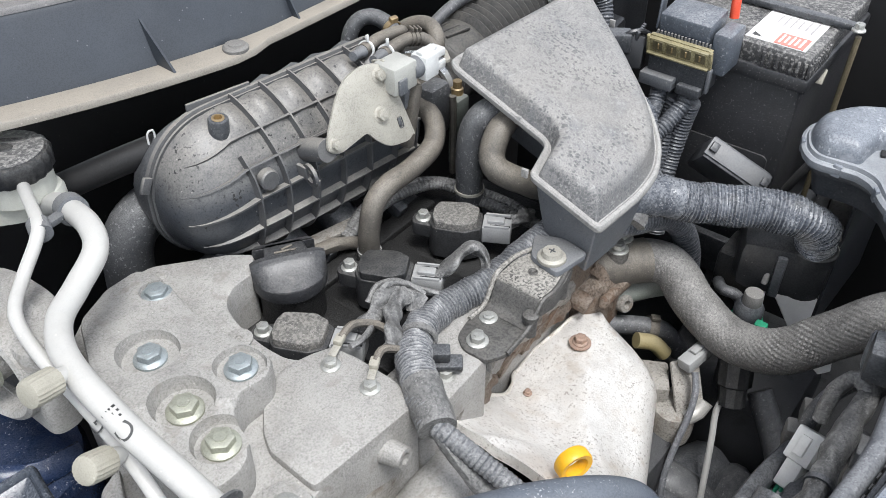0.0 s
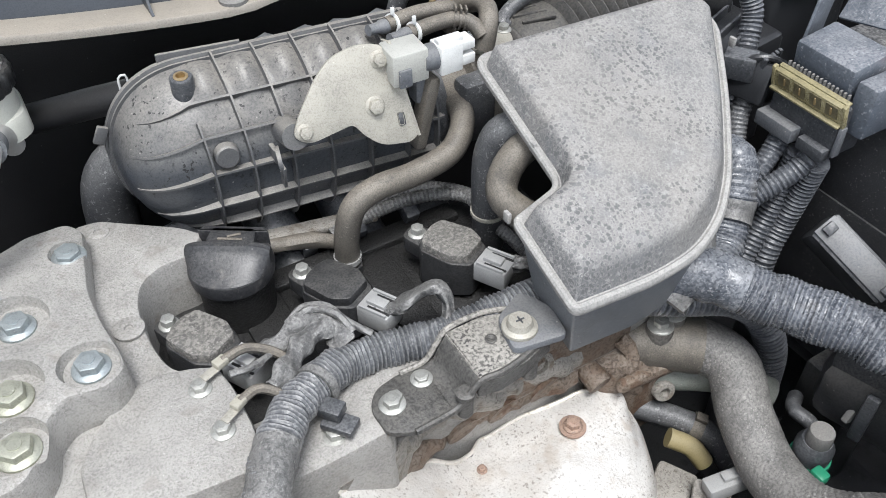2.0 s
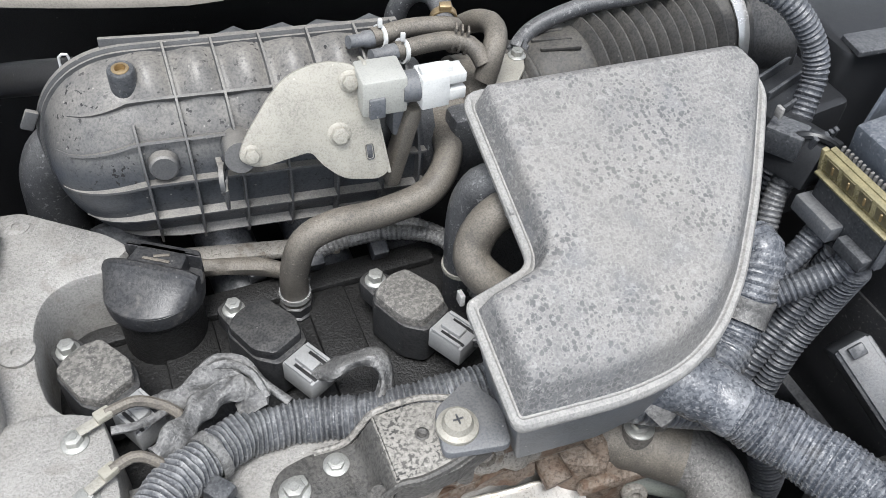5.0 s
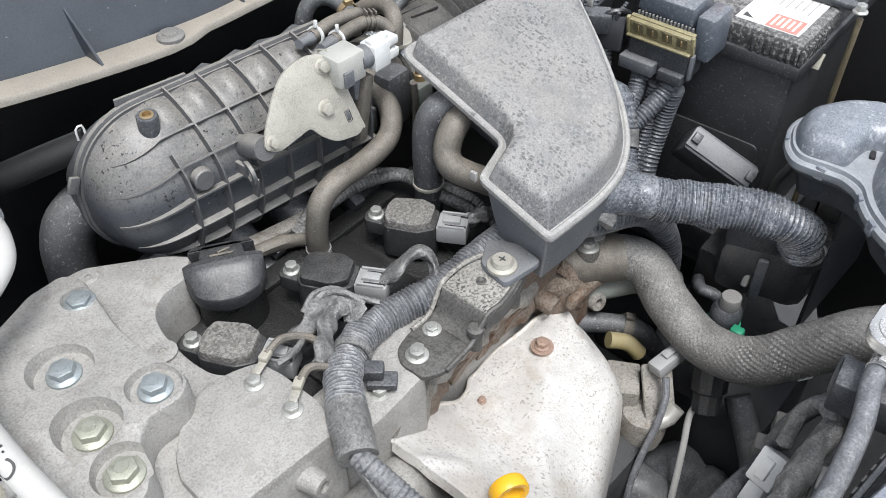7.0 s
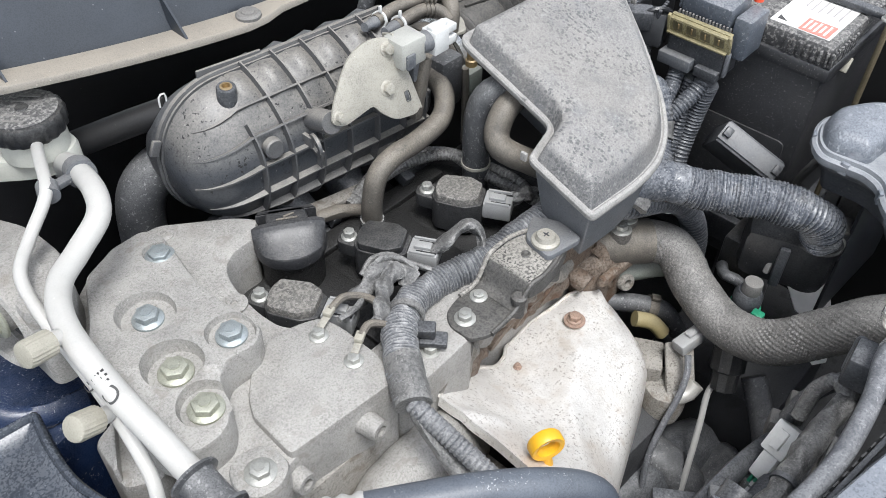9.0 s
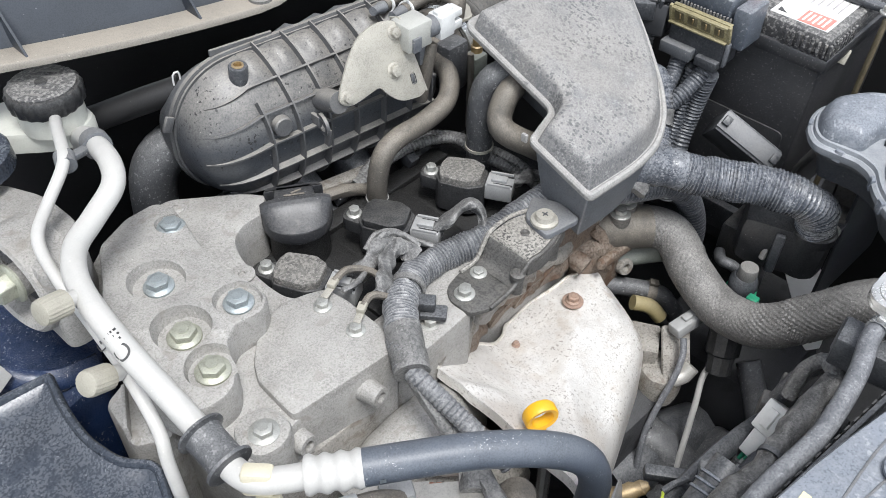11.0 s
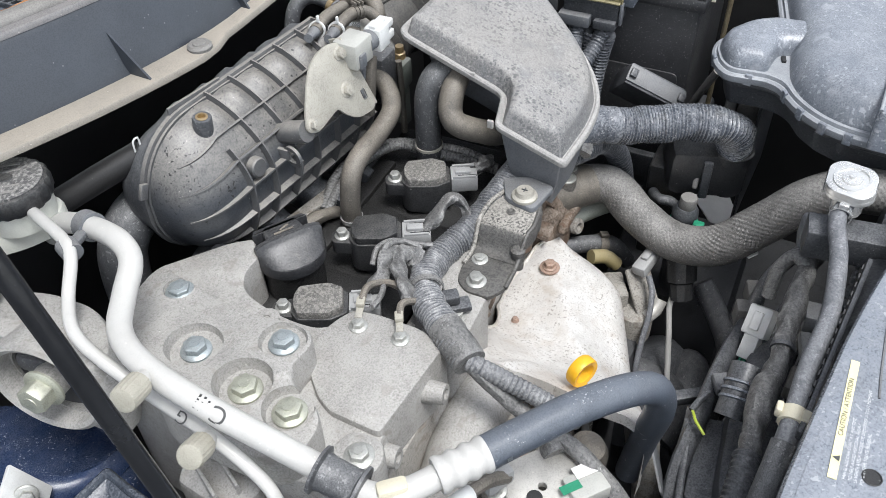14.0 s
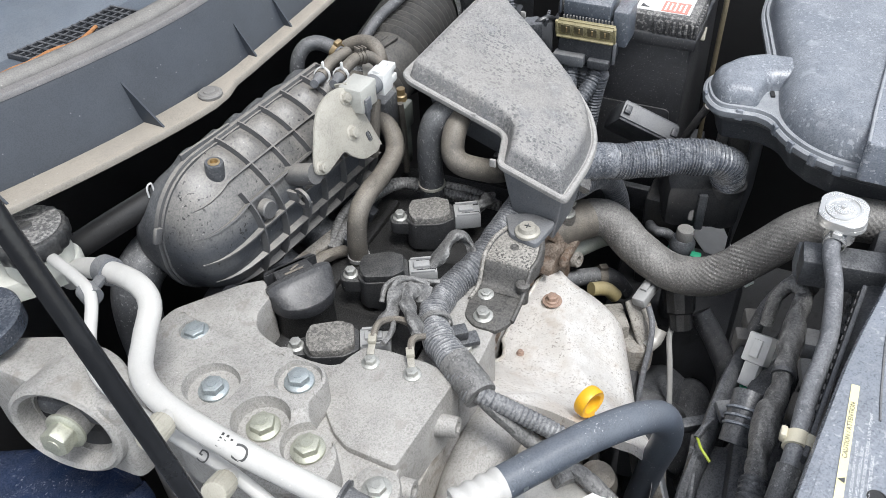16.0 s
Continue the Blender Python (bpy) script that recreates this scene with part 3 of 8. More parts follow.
# the raised bonnet that closes the place above
bonnet = thing("bonnet", (0.5, 0.80, 1.20), "dark blue raised bonnet propped over the engine bay", "car panel", kind="structure")
part("panel", box((1.35, 0.95, 0.03), Matrix.Translation((0.50, 0.80 - 0.475 * math.cos(radians(74)), 1.20 + 0.475 * math.sin(radians(74)))) @ Matrix.Rotation(radians(-74), 4, "X"), 0.01), "blue_paint", bonnet)

# ---- scuttle panel and cowl ----
def cowl_line(x):
    """Front edge of the scuttle lip: it bows back towards the wing."""
    return 0.515 + 0.62 * max(0.0, 0.46 - x) ** 1.55 + 0.02 * max(0.0, x - 0.55)


def cowl_sweep(section, x0=0.16, x1=1.10, step=0.02, wave=0.0):
    """Sweep a closed (offset, height) section along the lip's line."""
    g, verts = Geo(), []
    count = round((x1 - x0) / step)
    n = len(section)
    for i in range(count + 1):
        x = x0 + (x1 - x0) * i / count
        y = cowl_line(x)
        for dy, z in section:
            w = wave * (0.5 + 0.5 * math.tanh((x - 0.425) * 90)) if dy < 0.004 else 0.0
            verts.append((x, y + dy + w, z))
    faces = []
    for i in range(count):
        for k in range(n):
            a, b = i * n + k, i * n + (k + 1) % n
            faces.append((a, a + n, b + n, b))
    faces += [tuple(range(n)), tuple(reversed(range(len(verts) - n, len(verts))))]
    return g.add(verts, faces)


cowl = thing("cowl_panel", (0.4, 0.56, 1.07), "blue-grey painted scuttle panel with a dusty beige lip", "car panel", kind="structure")
part("lip", cowl_sweep([(0.0, 1.064), (0.0, 1.0685), (0.001, 1.070), (0.026, 1.071), (0.030, 1.069), (0.030, 1.064)], wave=0.012), "cowl_lip", cowl, "lip covered with beige dust")
part("wall", cowl_sweep([(0.026, 1.066), (0.027, 1.0725), (0.030, 1.078), (0.044, 1.126), (0.048, 1.131), (0.056, 1.132), (0.060, 1.128), (0.060, 1.122), (0.052, 1.122), (0.036, 1.066)]), "cowl", cowl)
part("ledge", cowl_sweep([(0.0462, 1.1300), (0.0470, 1.1335), (0.0480, 1.1345), (0.0565, 1.1350), (0.0575, 1.1335), (0.0560, 1.1310)]), "cowl_ledge", cowl, "narrow dusty ledge along the top edge")
part("seal", cowl_sweep([(0.0715 + 0.011 * math.cos(a * math.pi / 6), 1.128 + 0.011 * math.sin(a * math.pi / 6)) for a in range(12)]), "seal", cowl, "dusty rubber bonnet seal")
part("cowl_top", cowl_sweep([(0.082, 1.112), (0.082, 1.122), (0.10, 1.118), (0.135, 1.119), (0.152, 1.132), (0.30, 1.150), (0.30, 1.10)]), "cowl_top", cowl, "weathered blue-grey plastic cowl top")
for x in (0.222, 0.352, 0.482, 0.545, 0.65):
    y = cowl_line(x)
    d = 0.012 if x > 0.43 else 0.0
    rib = Geo().add([(x + s, y + dy, z) for s in (-0.001, 0.001) for dy, z in ((0.006 + d, 1.0705), (0.034, 1.0715), (0.043, 1.112))], [(0, 1, 2), (5, 4, 3), (0, 3, 4, 1), (1, 4, 5, 2), (2, 5, 3, 0)])
    part("gusset", rib, "cowl", cowl)
for x in (0.409,):
    y = cowl_line(x) + 0.013
    part("clip", lathe([(0.011, 1.070), (0.011, 1.0725), (0.009, 1.0745), (0.006, 1.0742), (0.0055, 1.0752), (0.0045, 1.0756), (0.001, 1.0756)], Matrix.Translation((x, y, 0)), 20), "seal", cowl, "round grey push clip")
# air intake grille of the cowl
grille = thing("cowl_grille", (0.40, 0.63, 1.12), "black plastic air grille with a square mesh in the cowl", "grille")
for i in range(13):
    x = 0.335 + i * 0.0085
    part("bar", box((0.0022, 0.042, 0.005), Matrix.Translation((x, cowl_line(x) + 0.114, 1.1215)), 0.0004, 1), "black", grille)
for k in range(6):
    d = 0.095 + k * 0.0078
    part("bar", cowl_sweep([(d - 0.0011, 1.119), (d - 0.0011, 1.123), (d + 0.0011, 1.123), (d + 0.0011, 1.119)], 0.334, 0.438, 0.0087), "black", grille)
twig = [(x, cowl_line(x) + 0.09 + d, 1.1285 + 0.002 * math.sin(x * 200)) for x, d in ((0.235, -0.012), (0.27, -0.006), (0.30, 0.002), (0.325, -0.001), (0.345, 0.006), (0.365, 0.004), (0.392, 0.012))]
solo("twig", tube(twig, lambda u: 0.0026 - 0.0012 * abs(u - 0.5), 8, 0.004, wobble=0.0012), "orange_wood", "dry orange-brown twig lying on the cowl", "twig")
solo("windscreen", box((0.9, 0.012, 0.30), Matrix.Translation((0.75, 0.93, 1.26)) @ Matrix.Rotation(radians(-52), 4, "X"), 0.003), "glass_dark", "dark tinted windscreen behind the cowl", "windscreen", kind="structure")


# ---- intake manifold ----
MX0, MX1, MY, MZ = 0.294, 0.525, 0.518, 0.977


def shell_point(x, ang, grow=0.0, lobed=True):
    """A point of the manifold's front shell: x along it, ang from the lower rim (0) over the front to the upper rim (pi)."""
    r = 0.064
    f = 1.0 if x > MX0 + r else max(0.0, 1 - ((MX0 + r - x) / r) ** 2.2) ** 0.5
    hz, dy = 0.067 * f, 0.056 * f ** 0.6
    c, s = math.cos(ang), math.sin(ang)
    e = 2 / (2.05 + 0.5 * c)
    z = MZ - hz * math.copysign(abs(c) ** e, c)
    lobe = 0.0062 * (0.5 - 0.5 * math.cos((x - 0.350) / 0.0293 * 2 * math.pi)) if lobed and 0.350 < x < 0.525 else 0.0
    grow += lobe * min(1.0, max(0.0, (ang - 2.35) / 0.3)) * min(1.0, max(0.0, (3.1 - ang) / 0.25))
    y = MY - 0.13 * (x - 0.345) - (dy + grow) * abs(s) ** e
    return Vector((x, y, z + (grow * -c if grow else 0)))


def shell(x0, x1, nx=110, na=28, grow=0.0):
    g, verts = Geo(), []
    for i in range(nx + 1):
        u = i / nx
        x = x0 + (x1 - x0) * (u ** 1.6)
        for k in range(na + 1):
            verts.append(shell_point(x, math.pi * k / na, grow))
    n = na + 1
    faces = [(i * n + k, i * n + k + 1, (i + 1) * n + k + 1, (i + 1) * n + k) for i in range(nx) for k in range(na)]
    faces.append(tuple(range(nx * n, nx * n + n)))
    faces.append(tuple(reversed(range(n))))
    return g.add(verts, faces)


manifold = thing("intake_manifold", (0.40, 0.50, 0.92), "dusty black ribbed plastic intake manifold with a rounded end", "intake manifold")
part("front_shell", shell(MX0 + 0.0005, MX1), "manifold", manifold)
# flange where the two halves meet
g = Geo()
rim = [shell_point(MX0 + 0.0005 + (MX1 - MX0) * (k / 40) ** 1.8, 0.0) for k in range(41)]
top = [shell_point(MX0 + 0.0005 + (MX1 - MX0) * (k / 40) ** 1.8, math.pi) for k in range(41)]
loop = list(reversed(rim)) + top[1:]
verts = []
for p in loop:
    out = Vector((p.x - min(max(p.x, MX0 + 0.066), 0.6), 0, p.z - MZ)).normalized() * 0.0036
    for dy, w in ((-0.0035, -1.6), (-0.0035, 0.55), (-0.0022, 0.62), (-0.0012, 0.3), (-0.0004, 0.3), (0.0006, 1.0), (0.0045, 1.0), (0.0045, -1.6)):
        verts.append(p + out * w + Vector((0, dy, 0)))
faces = []
for i in range(len(loop) - 1):
    for k in range(8):
        a, b = i * 8 + k, i * 8 + (k + 1) % 8
        faces.append((a, b, b + 8, a + 8))
part("flange", g.add(verts, faces), "rib", manifold)
back = Geo().add([(p[0], 2 * (MY - 0.13 * (p[0] - 0.345)) - p[1], p[2]) for p in shell(MX0 + 0.001, MX1, 30, 16).v], [tuple(reversed(f)) for f in shell(MX0 + 0.001, MX1, 30, 16).f])
part("rear_shell", back, "black", manifold)


def hoop(x, a0, a1, high=0.0062, wide=0.0024, n=26):
    """A rib that runs round the shell at one place along it."""
    g, verts = Geo(), []
    for i in range(n + 1):
        a = a0 + (a1 - a0) * i / n
        for dx, gr in ((-wide / 2, -0.002), (-wide * 0.3, high), (wide * 0.3, high), (wide / 2, -0.002)):
            verts.append(shell_point(x + dx, a, gr))
    faces = []
    for i in range(n):
        for k in range(4):
            p, q = i * 4 + k, i * 4 + (k + 1) % 4
            faces.append((p, p + 4, q + 4, q))
    faces += [(0, 1, 2, 3), tuple(range(4 * n + 3, 4 * n - 1, -1))]
    return g.add(verts, faces)


def level(x, z):
    """The angle at which the shell has the height z at x."""
    a, b = 0.05, math.pi - 0.05
    for _ in range(24):
        m = (a + b) / 2
        a, b = (m, b) if shell_point(x, m, 0.0, False).z < z else (a, m)
    return (a + b) / 2


def stringer(x0, x1, z0, high=0.0060, wide=0.0024, n=30):
    """A rib that runs along the shell."""
    g, verts = Geo(), []
    for i in range(n + 1):
        x = x0 + (x1 - x0) * i / n
        ang = level(x, z0 - 0.26 * max(0.0, 0.350 - x))
        fade = min(1.0, 4 * i / n + 0.15)
        p0, p1 = shell_point(x, ang, -0.002, False), shell_point(x, ang, high * fade, False)
        t = (shell_point(x, ang + 0.02, 0) - shell_point(x, ang - 0.02, 0)).normalized() * wide / 2
        verts += [p0 - t, p1 - t * 0.7, p1 + t * 0.7, p0 + t]
    faces = []
    for i in range(n):
        for k in range(4):
            p, q = i * 4 + k, i * 4 + (k + 1) % 4
            faces.append((p, p + 4, q + 4, q))
    faces += [(0, 1, 2, 3), tuple(range(4 * n + 3, 4 * n - 1, -1))]
    return g.add(verts, faces)


for i, x in enumerate((0.350, 0.378, 0.407, 0.436, 0.466, 0.496, 0.520)):
    part("rib", hoop(x, 0.12, 2.28 if i == 0 else 3.10), "rib", manifold)
for z0, x0 in ((0.934, 0.322), (0.957, 0.308), (0.985, 0.300), (1.009, 0.302), (1.027, 0.314)):
    part("rib", stringer(x0, MX1, z0), "rib", manifold)
part("nipple", lathe([(0.0085, -0.004), (0.0082, 0.0235), (0.0075, 0.0245), (0.0048, 0.0245), (0.0046, 0.016), (0.001, 0.016)], axis((0.351, 0.4985, 1.022), (0, -0.12, 1)), 20), "black", manifold, "black boss with a brass insert")
part("brass_insert", lathe([(0.0052, 0.0), (0.0052, 0.0250), (0.0042, 0.0253), (0.0034, 0.0253), (0.0034, 0.021), (0.0005, 0.021)], axis((0.351, 0.4985, 1.022), (0, -0.12, 1)), 16), "brass", manifold)
part("boss", lathe([(0.0095, 0), (0.0088, 0.006), (0.0075, 0.0072), (0.001, 0.0075)], axis((0.362, 0.462, 0.997), (-0.1, -1, 0.15)), 20), "rib", manifold)
# lifting eye
part("spacer", lathe([(0.0105, -0.030), (0.0100, 0.0), (0.0095, 0.002), (0.001, 0.002)], axis((0.405, 0.4345, 1.0125), (-0.09, -0.93, 0.36)), 20), "rib", manifold, "moulded post behind the bracket")
eye_axis = axis((0.394, 0.444, 0.990), (1, -0.25, 0.05))
part("eye", lathe([(0.0065, -0.0015), (0.0105, -0.0015), (0.0105, 0.0015), (0.0065, 0.0015)], eye_axis, 20, open_ring=True).join(box((0.004, 0.022, 0.012), Matrix.Translation((0.394, 0.459, 0.990)), 0.001)).join(box((0.0025, 0.007, 0.020), Matrix.Translation((0.3935, 0.4385, 0.980)) @ Matrix.Rotation(0.2, 4, "X"), 0.0008)), "rib", manifold)
part("spur", box((0.008, 0.004, 0.014), Matrix.Translation((0.2905, 0.521, 1.004)) @ Matrix.Rotation(0.5, 4, "Y"), 0.001), "rib", manifold)
part("top_tab", box((0.060, 0.003, 0.011), Matrix.Translation((0.372, 0.519, 1.0455)) @ Matrix.Rotation(-0.13, 4, "Z") @ Matrix.Rotation(0.04, 4, "Y"), 0.0008), "rib", manifold)
part("end_duct", tube([(0.345, 0.560, 0.955), (0.305, 0.566, 0.945), (0.288, 0.570, 0.925), (0.282, 0.572, 0.89), (0.280, 0.572, 0.84)], 0.022, 20, 0.006), "rubber_dark", manifold, "black rubber elbow at the rounded end")
for i in range(4):
    x = 0.325 + 0.062 * i
    part("runner", tube([(x, 0.505, 0.92), (x + 0.004, 0.485, 0.895), (x + 0.008, 0.46, 0.875), (x + 0.01, 0.44, 0.865)], 0.021, 12, 0.008), "black", manifold)

# ---- plated bracket on the manifold ----
bn = Vector((-0.0899, -0.9288, 0.3595))
bu = Vector((0.996, -0.0838, 0.0324))
bv = Vector((0.0, 0.361, 0.9326))
bracket_frame = Matrix.Translation((0.411, 0.431, 1.016)) @ Matrix((bu, bv, bn)).transposed().to_4x4()
bracket = thing("valve_bracket", (0.45, 0.435, 1.0), "dusty zinc-plated steel bracket bolted to the intake manifold", "bracket")
outline = fillet([(-0.009, -0.002), (-0.002, 0.011), (0.016, 0.033), (0.029, 0.044), (0.050, 0.0485), (0.070, 0.043), (0.078, 0.008), (0.082, -0.026), (0.074, -0.0305), (0.052, -0.0265), (0.040, -0.014), (0.035, -0.005), (0.002, -0.0095)], [0.006, 0.01, 0.012, 0.01, 0.012, 0.008, 0.02, 0.006, 0.004, 0.014, 0.008, 0.004, 0.006])
part("plate", slab(outline, -0.0012, 0.0012, bracket_frame, 0.0006), "zinc", bracket)
part("edge_flange", slab(fillet([(0.0, -0.028), (0.0022, -0.028), (0.0022, 0.044), (0.0, 0.044)], 0.0006), -0.014, 0.0012, bracket_frame @ Matrix.Translation((0.0775, 0.0, 0)) @ Matrix.Rotation(0.1, 4, "Z"), 0.0004), "zinc", bracket)
for (u, w), r in (((0.0, 0.0), 0.0045), ((0.0535, 0.003), 0.0055), ((0.064, 0.034), 0.005)):
    part("bolt", hex_head(r, 0.0045, r * 1.35, 0.0012).moved(bracket_frame @ Matrix.Translation((u, w, 0.001))), "zinc", bracket)
part("slot", box((0.005, 0.010, 0.0008), bracket_frame @ Matrix.Translation((0.0705, -0.0115, 0.0011)), 0.0015), "black", bracket, "dark oval slot")

# ---- purge valve with its plug on the bracket ----
valve = thing("purge_valve", (0.505, 0.44, 1.03), "grey plastic solenoid valve with a white plug", "valve")
vb = box((0.028, 0.025, 0.025), Matrix.Translation((0.492, 0.4325, 1.0455)) @ Matrix.Rotation(-0.06, 4, "Z"), 0.002)
part("body", vb, "pale_plug", valve)
part("window", box((0.010, 0.003, 0.014), Matrix.Translation((0.486, 0.4195, 1.040)), 0.001), "box", valve, "dark gap in the shell")
part("body_side", box((0.012, 0.014, 0.030), Matrix.Translation((0.505, 0.436, 1.022)), 0.003), "box", valve)
part("collar", lathe([(0.0095, -0.004), (0.0098, 0.007), (0.008, 0.008), (0.001, 0.008)], axis((0.507, 0.427, 1.046), (1, -0.05, -0.02)), 20), "box", valve)
plug = part("plug", box((0.018, 0.017, 0.022), Matrix.Translation((0.522, 0.4245, 1.045)), 0.0012), "white_plug", valve, "white electrical plug")
part("plug_tail", box((0.014, 0.014, 0.007), Matrix.Translation((0.535, 0.4245, 1.0515)), 0.001), "white_plug", plug)
part("plug_tail", box((0.014, 0.015, 0.008), Matrix.Translation((0.535, 0.4245, 1.0405)), 0.001), "white_plug", plug)
part("latch", box((0.020, 0.007, 0.004), Matrix.Translation((0.524, 0.4245, 1.057)), 0.0008), "white_plug", plug)
for x, y, z in ((0.496, 0.478, 1.0485), (0.506, 0.4635, 1.0455)):
    part("port", lathe([(0.0042, -0.010), (0.0042, 0.0), (0.0056, 0.002), (0.0056, 0.008), (0.004, 0.009), (0.001, 0.009)], axis((x, y, z), (0.96, 0.2, -0.15)), 16), "box", valve)
    part("band", lathe([(0.0066, 0.012), (0.0082, 0.012), (0.0082, 0.0145), (0.0066, 0.0145)], axis((x, y, z), (0.96, 0.2, -0.15)), 18, open_ring=True).join(box((0.003, 0.002, 0.006), Matrix.Translation((x + 0.012, y, z + 0.010)), 0.0005)), "white_plug", valve, "thin white hose band")

# ---- air cleaner box ----
RIM = [(0.494, 0.2275), (0.4925, 0.292), (0.536, 0.303), (0.5355, 0.409), (0.729, 0.4065), (0.741, 0.378), (0.697, 0.313), (0.658, 0.266), (0.630, 0.2425), (0.598, 0.2285), (0.560, 0.2245)]
RIM_R = [0.006, 0.004, 0.010, 0.012, 0.018, 0.012, 0.03, 0.02, 0.02, 0.02, 0.02]


def rim_z(x, y):
    return 0.975 + 0.39 * (y - 0.228) - 0.03 * (x - 0.494)


def loft(loops, cap=True):
    """Skin rings of equal length; the last is closed by a face."""
    g = Geo()
    n = len(loops[0])
    for ring in loops:
        g.v += [tuple(p) for p in ring]
    for i in range(len(loops) - 1):
        for k in range(n):
            a, b = i * n + k, i * n + (k + 1) % n
            g.f.append((a, b, b + n, a + n))
    if cap:
        g.f.append(tuple(range((len(loops) - 1) * n, len(loops) * n)))
    return g


airbox = thing("air_cleaner_box", (0.60, 0.30, 0.90), "grey plastic air cleaner box with a dusty water-spotted lid", "air filter box")
lid_loops = []
for d, h in ((0.0045, 0.001), (0.0055, 0.004), (0.0085, 0.014), (0.0100, 0.0175), (0.0125, 0.0200), (0.016, 0.0215)):
    lid_loops.append([(x, y, rim_z(x, y) + h) for x, y in ringed(RIM, RIM_R, d)])
lid = loft(lid_loops, False)
# crowned top
top = lid_loops[-1]
bm = bmesh.new()
vs = [bm.verts.new(p) for p in top]
f = bm.faces.new(vs)
bmesh.ops.triangulate(bm, faces=[f])
lid.join(from_bm(bm))
part("lid", lid, "lid", airbox, "lid covered with dried water spots")
part("lid_rim", loft([[(x, y, rim_z(x, y) + h) for x, y in ringed(RIM, RIM_R, d)] for d, h in ((0.006, -0.004), (-0.001, -0.004), (-0.0018, -0.002), (-0.0018, 0.001), (-0.0006, 0.0026), (0.002, 0.0026), (0.0035, 0.001), (0.006, 0.001))], False), "rim", airbox, "dust-edged rim of the lid")
low = [[(x, y, rim_z(x, y) - 0.003) for x, y in ringed(RIM, RIM_R, 0.003)], [(x, y, rim_z(x, y) - 0.010) for x, y in ringed(RIM, RIM_R, 0.004)], [(x, y, max(0.90, rim_z(x, y) - 0.034)) for x, y in ringed(RIM, RIM_R, 0.008)], [(x, y, max(0.89, rim_z(x, y) - 0.065)) for x, y in ringed(RIM, RIM_R, 0.014)]]
# the wall steps back where the hoses pass
low = [low[0]] + [[(x + 0.030 if x < 0.565 and y > 0.308 else x, y, z) for x, y, z in ring] for ring in low[1:]]
part("lower_body", loft(low), "box", airbox)
for x, y in ((0.4905, 0.297), (0.536, 0.335), (0.742, 0.36)):
    part("tab", box((0.003, 0.006, 0.008), Matrix.Translation((x, y, rim_z(x, y))), 0.0008), "rim", airbox)
# scuffed ribs along the crown
foot = fillet([(0.462, 0.243), (0.500, 0.236), (0.505, 0.262), (0.494, 0.285), (0.468, 0.272)], 0.006)
part("foot", slab(foot, 0.9378, 0.9430, bevel=0.0015), "box", airbox)
wash = part("screw", lathe([(0.004, 0), (0.0118, 0), (0.0122, 0.0012), (0.0118, 0.003), (0.009, 0.0045), (0.0075, 0.0085), (0.005, 0.0085), (0.001, 0.0085)], Matrix.Translation((0.4755, 0.2565, 0.9425)), 26), "zinc", airbox, "flanged zinc screw")
part("screw_cross", box((0.006, 0.0010, 0.0006), Matrix.Translation((0.4755, 0.2565, 0.9512)), 0).join(box((0.0010, 0.006, 0.0006), Matrix.Translation((0.4755, 0.2565, 0.9513)), 0)), "black", wash)

# ---- engine: valve cover, timing cover, mount bracket, head ----
engine_cover = thing("valve_cover", (0.43, 0.36, 0.86), "oily black plastic valve cover under the ignition coils", "valve cover")
part("cover", slab(fillet([(0.262, 0.285), (0.600, 0.285), (0.600, 0.445), (0.262, 0.445)], 0.015), 0.82, 0.888, bevel=0.006), "valve_cover", engine_cover)
for x, y, sx, sy, z in ((0.350, 0.365, 0.035, 0.11, 0.891), (0.445, 0.365, 0.03, 0.11, 0.891), (0.40, 0.43, 0.26, 0.02, 0.893)):
    part("raised_web", box((sx, sy, 0.008), Matrix.Translation((x, y, z - 0.003)), 0.0025), "valve_cover", engine_cover)
part("breather_seat", lathe([(0.013, 0), (0.013, 0.004), (0.0115, 0.005), (0.0115, 0.012), (0.010, 0.013), (0.002, 0.013)], Matrix.Translation((0.424, 0.412, 0.886)), 8), "coil", engine_cover, "black breather union")

timing = thing("timing_cover", (0.24, 0.38, 0.80), "dusty cast aluminium timing cover at the end of the engine", "engine cover")
cover_line = fillet([(0.292, 0.2475), (0.300, 0.275), (0.300, 0.312), (0.296, 0.334), (0.282, 0.340), (0.270, 0.352), (0.266, 0.375), (0.268, 0.405), (0.276, 0.425), (0.292, 0.434), (0.312, 0.434), (0.330, 0.452), (0.318, 0.468), (0.268, 0.507), (0.250, 0.509), (0.235, 0.495), (0.200, 0.500), (0.160, 0.470), (0.145, 0.300), (0.150, 0.262), (0.165, 0.248), (0.205, 0.2565)], [0.004, 0.01, 0.01, 0.006, 0.006, 0.01, 0.012, 0.012, 0.01, 0.006, 0.004, 0.004, 0.008, 0.006, 0.006, 0.004, 0.01, 0.02, 0.02, 0.012, 0.012, 0.006])
part("casting", slab(cover_line, 0.80, 0.9335, bevel=0.004, height=lambda x, y: 0.9335 + 0.011 * min(1, max(0, (y - 0.335) / 0.07))), "cast", timing)
part("raised_face", slab(fillet([(0.200, 0.2575), (0.202, 0.300), (0.210, 0.315), (0.237, 0.343), (0.262, 0.346), (0.282, 0.340), (0.296, 0.333), (0.2995, 0.312), (0.2995, 0.275), (0.2915, 0.249), (0.247, 0.253)], 0.005), 0.92, 0.9400, bevel=0.003), "cast", timing)
